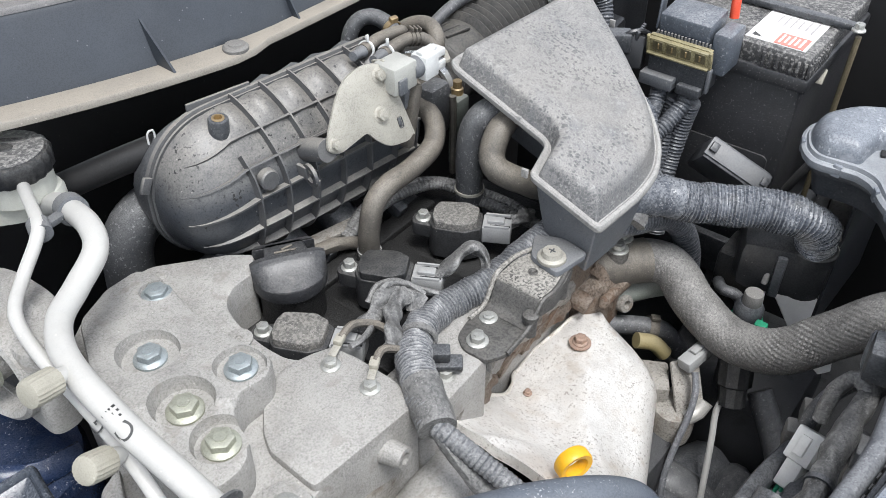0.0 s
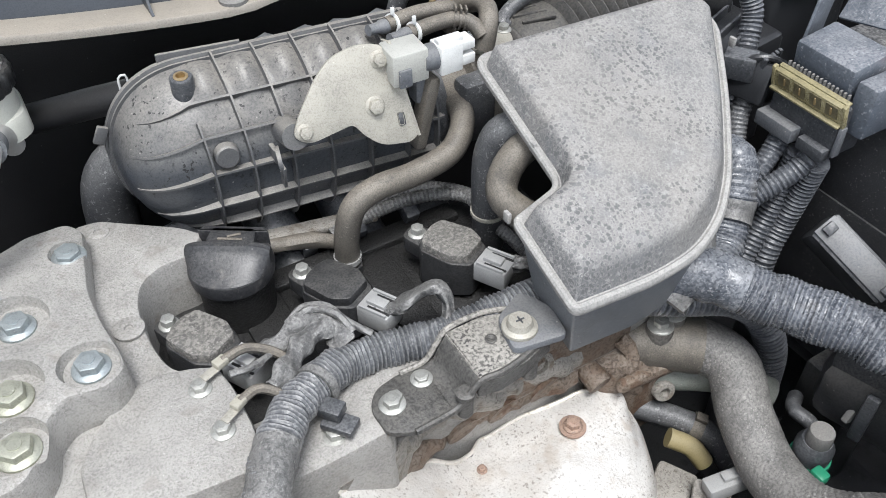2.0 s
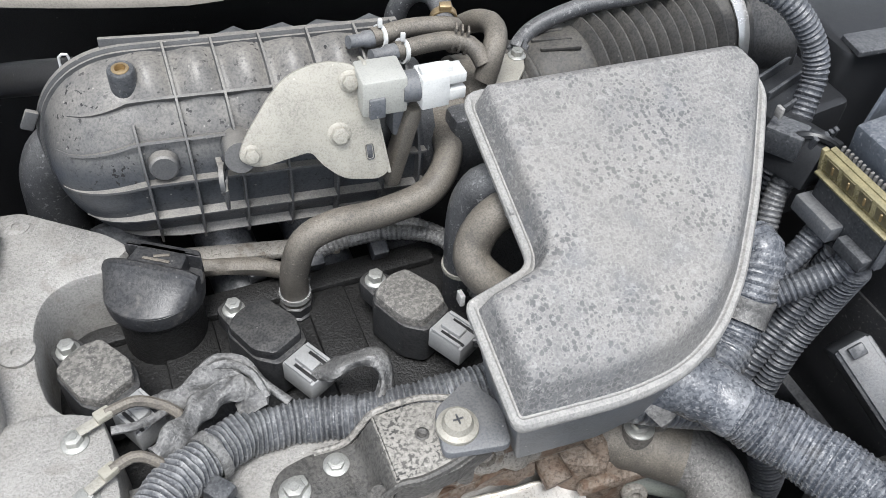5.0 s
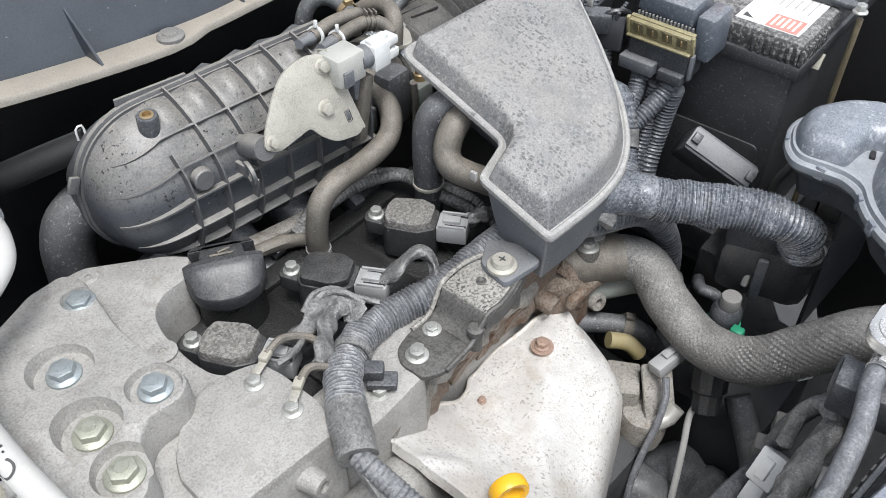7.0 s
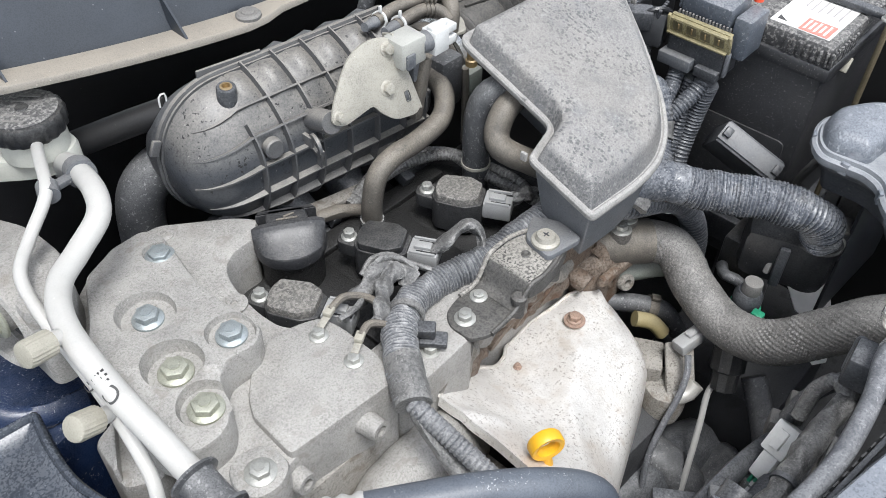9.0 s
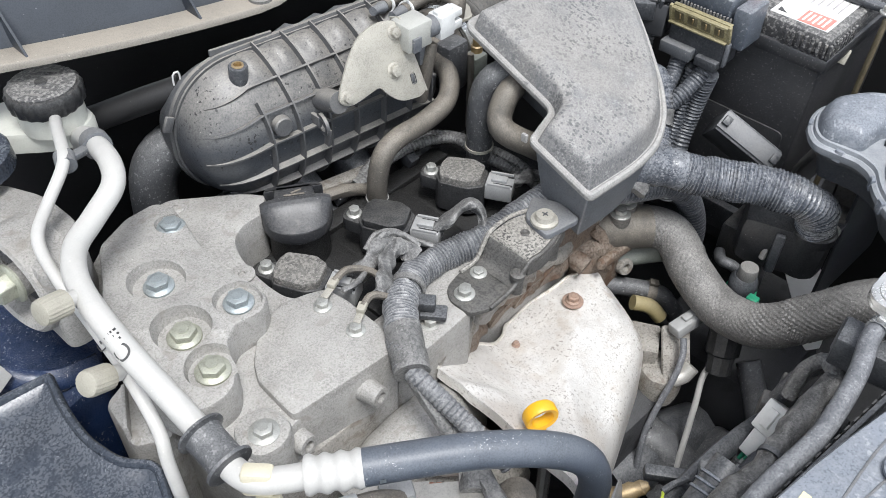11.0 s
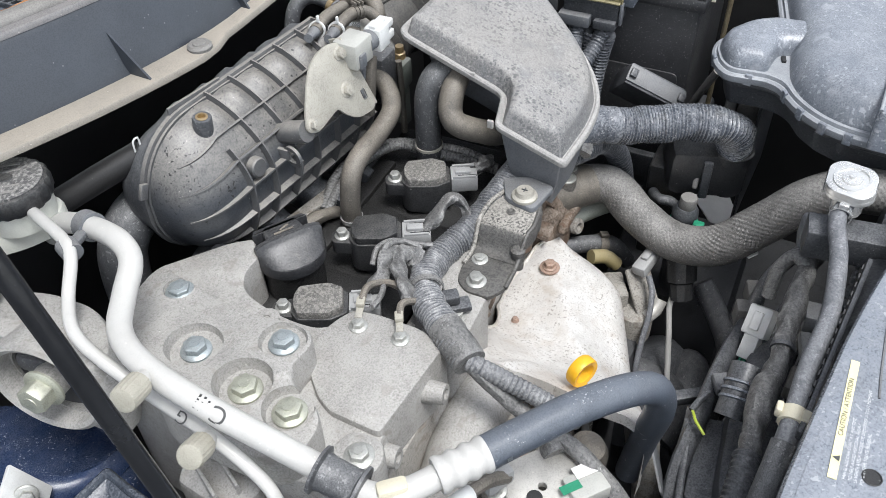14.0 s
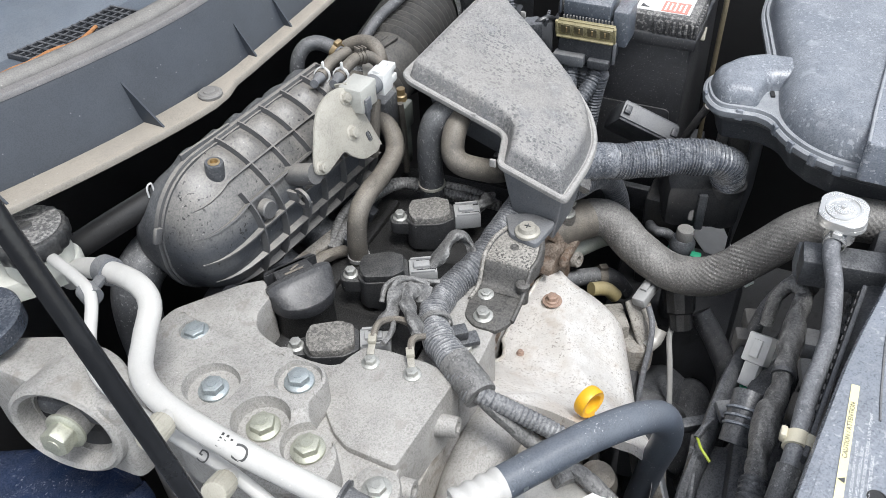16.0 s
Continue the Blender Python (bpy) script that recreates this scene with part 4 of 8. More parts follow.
part("puck", lathe([(0.0105, 0.0), (0.0105, 0.0015), (0.0095, 0.002), (0.003, 0.002), (0.0025, 0.0005), (0.0005, 0.0005)], Matrix.Translation((0.257, 0.390, 0.9415)), 24), "cast", timing)
part("puck", lathe([(0.0085, 0.0), (0.0085, 0.0015), (0.0075, 0.002), (0.003, 0.002), (0.0025, 0.0005), (0.0005, 0.0005)], Matrix.Translation((0.264, 0.493, 0.9435)), 24), "cast", timing)
for (x, y, z), r in (((0.262, 0.2435, 0.919), 0.0085), ((0.200, 0.252, 0.915), 0.0085)):
    part("boss", lathe([(r * 1.15, -0.010), (r, 0.006), (r * 0.93, 0.008), (0.0045, 0.008), (0.0042, 0.001), (0.0005, 0.001)], axis((x, y, z), (0.1, -1, 0.12)), 22), "cast", timing)
part("lug", slab(fillet([(0.163, 0.247), (0.182, 0.243), (0.197, 0.252), (0.196, 0.278), (0.17, 0.285), (0.158, 0.268)], 0.010), 0.90, 0.9405, bevel=0.003), "cast", timing)
bolt(timing, (0.178, 0.261, 0.940), (0, 0, 1), "bolt", 0.0075, 0.005, 0.011)
for x, y, z in ((0.281, 0.320, 0.940), (0.2825, 0.2835, 0.940)):
    bolt(timing, (x, y, z), (0, 0, 1), "bolt", 0.0052, 0.0045, 0.0075, 0.0015)
part("skirt", box((0.135, 0.05, 0.24), Matrix.Translation((0.225, 0.275, 0.77)), 0.008), "cast_low", timing)

mount_plate = thing("engine_mount_bracket", (0.20, 0.40, 0.945), "dusty cast aluminium engine mount bracket with hexagon bolts", "engine mount")
plate_line = fillet([(0.255, 0.478), (0.248, 0.440), (0.243, 0.415), (0.244, 0.380), (0.2475, 0.354), (0.2475, 0.340), (0.234, 0.3285), (0.208, 0.331), (0.196, 0.321), (0.192, 0.303), (0.178, 0.287), (0.152, 0.287), (0.136, 0.31), (0.140, 0.395), (0.162, 0.425), (0.184, 0.470), (0.215, 0.487), (0.247, 0.490)], [0.006, 0.01, 0.01, 0.012, 0.008, 0.008, 0.008, 0.008, 0.008, 0.010, 0.014, 0.012, 0.015, 0.01, 0.01, 0.01, 0.006, 0.006])
plate = part("casting", slab(plate_line, 0.930, 0.9655, bevel=0.0035, height=lambda x, y: 0.9655 + 0.10 * (0.235 - x) * (y > 0.33) + 0.003 * noise.noise(Vector((x * 30, y * 30, 0)))), "cast", mount_plate)
SEATS = ((0.1965, 0.408, 0.9620, "bolt_blue", 0.021), (0.2285, 0.3515, 0.9620, "bolt_blue", 0.018), (0.1825, 0.3545, 0.9600, "bolt_yellow", 0.0205), (0.1785, 0.3145, 0.9600, "bolt_yellow", 0.0185), (0.240, 0.457, 0.9620, "bolt_blue", 0.012))
cut(plate, [lathe([(r - 0.0015, z - 0.0015), (r, z + 0.002), (r + 0.004, 0.990), (0.001, 0.990)][::1], Matrix.Translation((x, y, 0)), 36) for x, y, z, kind, r in SEATS])
for x, y, z, kind, r in SEATS:
    big = kind == "bolt_yellow"
    bolt(mount_plate, (x, y, z - 0.0015), (0.02, 0, 1), kind, 0.0098 if big else 0.0090, 0.0058 if r > 0.014 else 0.004, 0.0128 if big else 0.0118, 0.0028, random.random())

part("lower_foot", slab(fillet([(0.121, 0.384), (0.115, 0.337), (0.137, 0.319), (0.165, 0.338), (0.168, 0.396), (0.139, 0.388)], 0.006), 0.80, 0.918, bevel=0.005, height=lambda x, y: 0.918 - 0.25 * max(0, 0.15 - x)), "cast", mount_plate)
for x, y in ((0.126, 0.362), (0.139, 0.352)):
    part("fin", slab([(0.0, -0.020), (0.003, -0.020), (0.003, 0.020), (0.0, 0.020)], 0.88, 0.924, Matrix.Translation((x, y, 0)) @ Matrix.Rotation(-0.5, 4, "Z"), 0.0012), "cast", mount_plate)

rail_holder = thing("cylinder_head", (0.45, 0.26, 0.80), "stained cast aluminium cylinder head with a rust-tinted side", "engine part")
part("top_rail", slab(fillet([(0.293, 0.2475), (0.335, 0.2465), (0.377, 0.2485), (0.388, 0.270), (0.60, 0.270), (0.62, 0.272), (0.62, 0.30), (0.293, 0.300)], 0.006), 0.84, 0.9140, bevel=0.005), "cast", rail_holder)
part("lower_side", slab(fillet([(0.293, 0.250), (0.335, 0.250), (0.373, 0.253), (0.386, 0.276), (0.60, 0.276), (0.60, 0.30), (0.293, 0.300)], 0.006), 0.66, 0.842, bevel=0.002), "cast", rail_holder)
part("side", box((0.16, 0.03, 0.06), Matrix.Translation((0.52, 0.284, 0.865)), 0.008), "rusty", rail_holder)
part("sloped_side", loft([[(x, y + d, z) for x, y, z in ((0.335, 0.246, 0.885), (0.377, 0.250, 0.885), (0.389, 0.268, 0.890), (0.42, 0.276, 0.893))] + [(x, y + d, z) for x, y, z in ((0.42, 0.280, 0.822), (0.389, 0.274, 0.822), (0.377, 0.252, 0.822), (0.335, 0.248, 0.822))] for d in (0.012, 0.0)]), "cast_low", rail_holder, "sloped and stained casting below the rail")
part("cam_boss", tube([(0.556, 0.280, 0.832), (0.557, 0.266, 0.830), (0.558, 0.255, 0.827)], 0.010, 16), "rusty", rail_holder)
part("web", tube([(0.585, 0.272, 0.852), (0.592, 0.262, 0.838), (0.586, 0.256, 0.820), (0.596, 0.254, 0.800)], 0.007, 12, 0.004, wobble=0.002), "rusty", rail_holder)
part("casting_ridge", tube([(0.385, 0.270, 0.872), (0.42, 0.283, 0.868), (0.46, 0.282, 0.862), (0.50, 0.284, 0.858), (0.545, 0.282, 0.852)], 0.0175, 18, 0.004, wobble=0.005), "cast_low", rail_holder, "uneven stained casting")
part("casting_ridge", tube([(0.385, 0.272, 0.838), (0.43, 0.284, 0.836), (0.48, 0.284, 0.834), (0.545, 0.282, 0.828)], 0.0145, 16, 0.004, wobble=0.005), "rusty", rail_holder)
for x in (0.440, 0.475, 0.512):
    part("port_boss", tube([(x, 0.285, 0.838), (x + 0.002, 0.270, 0.834)], 0.014, 14), "rusty", rail_holder)
part("end_block", slab(fillet([(0.560, 0.262), (0.585, 0.250), (0.622, 0.250), (0.640, 0.262), (0.640, 0.30), (0.560, 0.30)], 0.010), 0.74, 0.838, bevel=0.012), "rusty", rail_holder, "rust-brown cast end of the head")
part("end_rib", box((0.060, 0.010, 0.012), Matrix.Translation((0.598, 0.247, 0.822)) @ Matrix.Rotation(0.15, 4, "Y"), 0.004), "rusty", rail_holder)
for x, z, r in ((0.405, 0.872, 0.010), (0.438, 0.876, 0.012), (0.470, 0.878, 0.010), (0.505, 0.872, 0.012)):
    part("casting_lug", lathe([(r * 1.25, -0.014), (r * 1.1, 0.0), (r, 0.005), (r * 0.55, 0.0065), (r * 0.5, 0.002), (0.0005, 0.002)], axis((x, 0.272, z), (-0.15, -1, 0.55)), 20), "cast_low", rail_holder)
part("gasket_strip", tube([(0.395, 0.2735, 0.848), (0.43, 0.278, 0.850), (0.47, 0.279, 0.850), (0.52, 0.279, 0.846), (0.56, 0.277, 0.842)], 0.004, 8, 0.004, wobble=0.002), "bolt_rust", rail_holder, "rust-brown gasket edge")
part("bore", lathe([(0.0095, -0.012), (0.0095, 0.004), (0.0085, 0.0055), (0.0045, 0.0055), (0.004, -0.002), (0.0005, -0.002)], axis((0.620, 0.246, 0.790), (-0.3, -1, 0.3)), 20), "cast_low", rail_holder)
for x, y, z in ((0.616, 0.260, 0.858), (0.632, 0.264, 0.860)):
    part("stud_boss", lathe([(0.012, -0.05), (0.011, 0.0), (0.001, 0.0)], Matrix.Translation((x, y, z)), 18), "cast_dark", rail_holder)
    bolt(rail_holder, (x, y, z), (0, 0, 1), "bolt", 0.0065, 0.005, 0.0105, 0.002)
for x, y, z in ((0.343, 0.2635, 0.912), (0.387, 0.266, 0.914)):
    bolt(rail_holder, (x, y, z), (0, 0, 1), "bolt", 0.0055, 0.0055, 0.0085, 0.002)

stay = thing("air_box_stay", (0.43, 0.255, 0.91), "black pressed-steel stay speckled with dried dirt under the air box", "bracket")
part("plate", slab(fillet([(0.434, 0.2385), (0.446, 0.2370), (0.468, 0.240), (0.492, 0.248), (0.492, 0.272), (0.462, 0.283), (0.434, 0.283)], [0.001, 0.004, 0.005, 0.005, 0.005, 0.005, 0.001]), 0.932, 0.9375, bevel=0.0015), "speckled", stay, "top plate with a network of dried dirt")
ramp_line = [(0.415 + 0.022 * s, 0.9172 + 0.0195 * (0.5 - 0.5 * math.cos(math.pi * min(1.0, max(0.0, (s - 0.25) / 0.7))))) for s in (k / 10 for k in range(11))]
part("ramp", Geo().add([(x, y, z - d) for d in (0.0, 0.003) for x, z in ramp_line for y in (0.2390 - 0.02 * (x - 0.415), 0.281)], [(2 * k, 2 * k + 2, 2 * k + 3, 2 * k + 1) for k in range(10)] + [(22 + 2 * k, 23 + 2 * k, 25 + 2 * k, 24 + 2 * k) for k in range(10)] + [(2 * k, 22 + 2 * k, 24 + 2 * k, 2 * k + 2) for k in range(10)] + [(2 * k + 1, 2 * k + 3, 25 + 2 * k, 23 + 2 * k) for k in range(10)]), "stay_steel", stay, "bent step between plate and foot")
part("foot", slab(fillet([(0.371, 0.2465), (0.386, 0.238), (0.421, 0.2390), (0.421, 0.281), (0.398, 0.284), (0.379, 0.280), (0.370, 0.268)], [0.004, 0.006, 0.002, 0.002, 0.006, 0.006, 0.006]), 0.9125, 0.9165, bevel=0.001), "stay_steel", stay)
part("turned_edge", tube([(0.400, 0.2835, 0.9165), (0.418, 0.2825, 0.9185), (0.428, 0.283, 0.930), (0.437, 0.284, 0.9385), (0.464, 0.284, 0.9385), (0.490, 0.274, 0.9385)], 0.0020, 8, 0.003), "speckled", stay)
part("front_edge", tube([(0.387, 0.2385, 0.9155), (0.416, 0.2395, 0.9165), (0.426, 0.2390, 0.926), (0.436, 0.2385, 0.9355), (0.448, 0.2370, 0.936), (0.466, 0.2395, 0.936), (0.492, 0.2475, 0.936)], 0.0024, 8, 0.003), "stay_steel", stay)
part("pinch_mark", lathe([(0.0035, 0.9372), (0.0042, 0.9383), (0.0030, 0.9388), (0.0012, 0.9378), (0.0004, 0.9378)], Matrix.Translation((0.457, 0.262, 0)), 16), "stay_steel", stay)
for x, y in ((0.425, 0.246), (0.478, 0.250)):
    part("edge_stud", lathe([(0.0055, 0.905), (0.0055, 0.922), (0.0066, 0.923), (0.0066, 0.9265), (0.0045, 0.928), (0.001, 0.928)], Matrix.Translation((x, y - 0.004, 0)), 18), "stay_steel", stay, "dull round stud at the edge")
part("skirt", slab(fillet([(0.432, 0.2375), (0.447, 0.2345), (0.470, 0.237), (0.494, 0.245), (0.494, 0.250), (0.468, 0.243), (0.447, 0.240), (0.434, 0.243)], 0.002), 0.921, 0.934, bevel=0.0015), "stay_steel", stay)
bolt(stay, (0.410, 0.272, 0.9165), (0, 0, 1), "bolt", 0.005, 0.0025, 0.0075, 0.0012)
bolt(stay, (0.384, 0.264, 0.9165), (0, 0, 1), "bolt", 0.0062, 0.005, 0.009, 0.0015)

# ---- ignition coils ----
u = Vector((0.041, -0.074, 0)).normalized()


def coil_at(origin, dusty):
    """A coil with its bolt at the given point, its body and plug reaching forward."""
    fr = Matrix.Translation(origin) @ Matrix.Rotation(math.atan2(u.y, u.x), 4, "Z")
    c = thing("ignition_coil", origin, "black ignition coil with a " + ("dusty" if dusty else "clean black") + " cap and grey plug", "ignition coil", "ignition coils in a row")
    body = fillet([(0.012, -0.017), (0.040, -0.019), (0.054, -0.012), (0.054, 0.012), (0.040, 0.019), (0.012, 0.017), (0.006, 0.008), (0.006, -0.008)], 0.004)
    part("body", slab(body, -0.036, -0.0045, fr, 0.002), "coil", c)
    cap_line = fillet([(0.013, -0.0155), (0.038, -0.0175), (0.050, -0.011), (0.050, 0.011), (0.038, 0.0175), (0.013, 0.0155), (0.009, 0.006), (0.009, -0.006)], 0.003)
    part("cap", slab(cap_line, -0.006, 0.0025, fr, 0.0015), "coil_top" if dusty else "coil", c)
    part("ear", slab(fillet([(-0.010, -0.008), (0.016, -0.012), (0.016, 0.012), (-0.010, 0.008)], 0.006), -0.020, -0.007, fr, 0.0015), "coil", c)
    part("stem", lathe([(0.0165, -0.048), (0.0165, -0.040), (0.0150, -0.036), (0.001, -0.036)], fr @ Matrix.Translation((0.030, 0, 0)), 22), "coil", c)
    part("seal_ring", lathe([(0.0172, -0.0465), (0.0178, -0.0455), (0.0172, -0.0445), (0.010, -0.0445)], fr @ Matrix.Translation((0.030, 0, 0)), 22), "grey_plug", c)
    part("bolt", hex_head(0.0052, 0.0055, 0.0072, 0.0018).moved(fr @ Matrix.Translation((0, 0, -0.007))), "bolt", c)
    pl = part("plug", box((0.026, 0.021, 0.017), fr @ Matrix.Translation((0.067, 0, -0.012)), 0.0015), "grey_plug", c, "grey electrical plug")
    part("latch", box((0.015, 0.008, 0.004), fr @ Matrix.Translation((0.066, 0, -0.0025)), 0.0008), "grey_plug", pl)
    for s in (-1, 1):
        part("plug_rail", box((0.022, 0.002, 0.003), fr @ Matrix.Translation((0.067, 0.009 * s, -0.003)), 0.0004), "grey_plug", pl)
        # near-black strips put the shade of the plug's gaps into colour
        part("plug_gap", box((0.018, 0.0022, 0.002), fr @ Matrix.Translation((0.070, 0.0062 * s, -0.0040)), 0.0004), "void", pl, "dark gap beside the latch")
    part("plug_gap", box((0.002, 0.019, 0.018), fr @ Matrix.Translation((0.066, 0, -0.0124)), 0.0004), "box", pl, "dark joint round the plug")
    return c


for origin, dusty in (((0.282, 0.393, 0.935), True), ((0.381, 0.395, 0.931), False), ((0.474, 0.390, 0.929), True)):
    coil_at(origin, dusty)

# ---- oil filler cap ----
oil = thing("oil_filler_cap", (0.338, 0.421, 0.89), "black plastic oil filler cap with a dusty finger grip", "oil cap")
om = Matrix.Translation((0.338, 0.421, 0.0))
gm = om @ Matrix.Rotation(radians(-33), 4, "Z")
part("neck", lathe([(0.0270, 0.880), (0.0265, 0.926), (0.022, 0.928), (0.01, 0.928)], om, 28), "valve_cover", oil)
part("disc", lathe([(0.010, 0.925), (0.0285, 0.9255), (0.0305, 0.9275), (0.0312, 0.9345), (0.0302, 0.9385), (0.014, 0.9395), (0.001, 0.9395)], om, 48), "oil_black", oil)
front = Geo()
cols, prof = 25, ((0.0035, 0.936), (0.0040, 0.9525), (0.0015, 0.9545), (-0.0020, 0.9540), (-0.0040, 0.9515))
for k in range(cols):
    x = -0.0305 + 0.061 * k / (cols - 1)
    reach = math.sqrt(max(0.0, 0.0308 ** 2 - x * x)) * 0.985
    ring = list(prof) + [(-0.0040 - max(0.0, reach - 0.0040) * s, 0.9515 - 0.0135 * s ** 0.8) for s in (0.12, 0.4, 0.8, 1.0)] + [(-max(reach, 0.0040), 0.9355)]
    front.v += [tuple(gm @ Vector((x, y, z - 0.004 * (abs(x) / 0.0305) ** 6 * (z > 0.948)))) for y, z in ring]
rows_f = 10
front.f += [(k * rows_f + j, (k + 1) * rows_f + j, (k + 1) * rows_f + (j + 1) % rows_f, k * rows_f + (j + 1) % rows_f) for k in range(cols - 1) for j in range(rows_f)]
front.f += [tuple(range(rows_f)), tuple(reversed(range((cols - 1) * rows_f, cols * rows_f)))]
part("grip", front, "oil_black", oil, "finger grip with a sloped front face")
part("web", slab(fillet([(-0.0185, 0.002), (0.0185, 0.002), (0.0165, 0.0225), (-0.0165, 0.0225)], 0.003), 0.936, 0.9500, gm, 0.002), "oil_black", oil, "flat dusty pad with an embossed mark")
part("rear_bar", slab(fillet([(-0.0265, 0.0175), (0.0265, 0.0175), (0.0225, 0.0235), (-0.0225, 0.0235)], 0.002), 0.936, 0.9500, gm, 0.0015), "oil_black", oil)
part("raised_mark", box((0.018, 0.0022, 0.0010), gm @ Matrix.Translation((0.0, 0.009, 0.9503)), 0.0003).join(box((0.010, 0.0022, 0.0010), gm @ Matrix.Translation((0.002, 0.013, 0.9504)) @ Matrix.Rotation(0.35, 4, "Z"), 0.0003)), "rubber", oil, "embossed mark")
# ---- exhaust heat shield and dipstick ----
shield = thing("exhaust_heat_shield", (0.45, 0.17, 0.75), "stained silver exhaust heat shield with rust freckles", "heat shield")


def shield_z(x, y):
    z = 0.803 + 0.85 * 0.018 * math.log(1 + math.exp((0.424 - x) / 0.018)) + 0.05 * max(0.0, y - 0.225)
    z += 0.007 * math.exp(-(((x - 0.49) / 0.06) ** 2 + ((y - 0.195) / 0.045) ** 2))
    z += 0.006 * math.exp(-(((x - 0.42) * 0.6 - (y - 0.165) * 0.8) / 0.018) ** 2)
    z -= 0.004 * math.exp(-(((x - 0.440) / 0.02) ** 2 + ((y - 0.258) / 0.02) ** 2))
    z += 0.004 * math.exp(-((x - 0.425 - 0.8 * (y - 0.17)) / 0.008) ** 2) * max(0, 1 - abs(y - 0.17) / 0.05)
    along, across = (x - 0.335) * 0.83 - (y - 0.222) * 0.55, (x - 0.335) * 0.55 + (y - 0.222) * 0.83
    z += 0.006 * math.exp(-(across / 0.007) ** 2) * min(1.0, max(0.0, 1.6 - abs(along - 0.02) / 0.02))
    return z + 0.0025 * noise.noise(Vector((x * 24, y * 24, 3))) + 0.0008 * noise.noise(Vector((x * 70, y * 70, 5)))


def shield_front(x):
    """Front edge of the flat of the shield."""
    return 0.112 + 0.42 * max(0.0, x - 0.36) + 25.0 * max(0.0, x - 0.54) ** 2


REAR = [(0.334, 0.246), (0.345, 0.249), (0.392, 0.263), (0.415, 0.268), (0.430, 0.2635), (0.445, 0.2645), (0.457, 0.272), (0.474, 0.2735), (0.510, 0.273), (0.546, 0.267), (0.572, 0.263), (0.582, 0.254)]
g, verts, NU, NV = Geo(), [], 90, 40
for j in range(NV + 1):
    v = j / NV
    for i in range(NU + 1):
        w = i / NU
        x = 0.334 + 0.246 * w
        k = max(i for i in range(len(REAR) - 1) if REAR[i][0] <= x + 1e-6)
        (xa, ya), (xb, yb) = REAR[k], REAR[k + 1]
        s = min(1.0, (x - xa) / (xb - xa))
        rear = ya + (yb - ya) * s * s * (3 - 2 * s) + 0.0008 * math.sin(x * 900)
        front = min(shield_front(x), rear - 0.004)
        if v < 0.7:
            y = rear + (front - rear) * v / 0.7
            drop = 0.030 * max(0.0, v / 0.7 - 0.35) ** 2
        else:
            a = (v - 0.7) / 0.3
            y = front - 0.022 * math.sin(min(1.0, a * 2) * math.pi / 2)
            drop = 0.0127 + 0.024 * (1 - math.cos(min(1.0, a * 2) * math.pi / 2)) + 0.012 * a + 0.12 * max(0, a - 0.4)
        verts.append((x + 0.25 * drop * max(0, w - 0.3), y, shield_z(x, max(y, front)) - drop))
n = NU + 1
faces = [(j * n + i, (j + 1) * n + i, (j + 1) * n + i + 1, j * n + i + 1) for j in range(NV) for i in range(NU)]
for line, dx, dy in (([i for i in range(n)], 0.0, 0.002), ([j * n for j in range(NV + 1)], -0.002, 0.0)):
    k = len(verts)
    for a in line:
        verts.append((verts[a][0] + dx, verts[a][1] + dy, verts[a][2] - 0.010))
    faces += [(line[i + 1], line[i], k + i, k + i + 1) if dy else (line[i], line[i + 1], k + i + 1, k + i) for i in range(len(line) - 1)]
g.add(verts, faces)
part("sheet", g, "shield", shield)
part("rolled_edge", tube([(p[0], p[1] + 0.0008, p[2] + 0.0004) for p in verts[0:n:3]], 0.0017, 8, 0.003), "shield_edge", shield, "bright rolled rear edge")
part("washer", lathe([(0.004, 0), (0.0105, 0), (0.0105, 0.001), (0.0045, 0.0014)], Matrix.Translation((0.522, 0.242, 0.8145)), 24), "bolt_rust", shield)
bolt(shield, (0.522, 0.242, 0.8155), (0, 0, 1), "bolt_rust", 0.006, 0.005, 0.0075)
bolt(shield, (0.445, 0.2495, 0.8085), (0, 0, 1), "bolt_rust", 0.003, 0.003, 0.004, 0.001)

dip = thing("dipstick", (0.362, 0.150, 0.80), "yellow plastic ring of the engine oil dipstick", "dipstick")
dm = axis((0.355, 0.156, 0.882), (0.45, 0.89, 0.0))
part("ring", lathe([(0.0095, -0.0045), (0.0130, -0.0052), (0.0140, -0.0035), (0.0140, 0.0035), (0.0130, 0.0052), (0.0095, 0.0045), (0.0090, 0.0)], dm, 32, open_ring=True), "yellow", dip)
part("stem", tube([(0.356, 0.155, 0.870), (0.359, 0.152, 0.845), (0.362, 0.148, 0.79)], 0.004, 10), "yellow", dip)
part("tube", tube([(0.362, 0.149, 0.838), (0.362, 0.147, 0.78), (0.362, 0.145, 0.70)], 0.006, 10), "steel", dip)

# ---- hoses and pipes ----
def hose(name, pts, r, material, label, category="hose", **kw):
    h = thing(name, pts[0], label, category)
    part("tube", tube(pts, r, **kw), material, h)
    return h


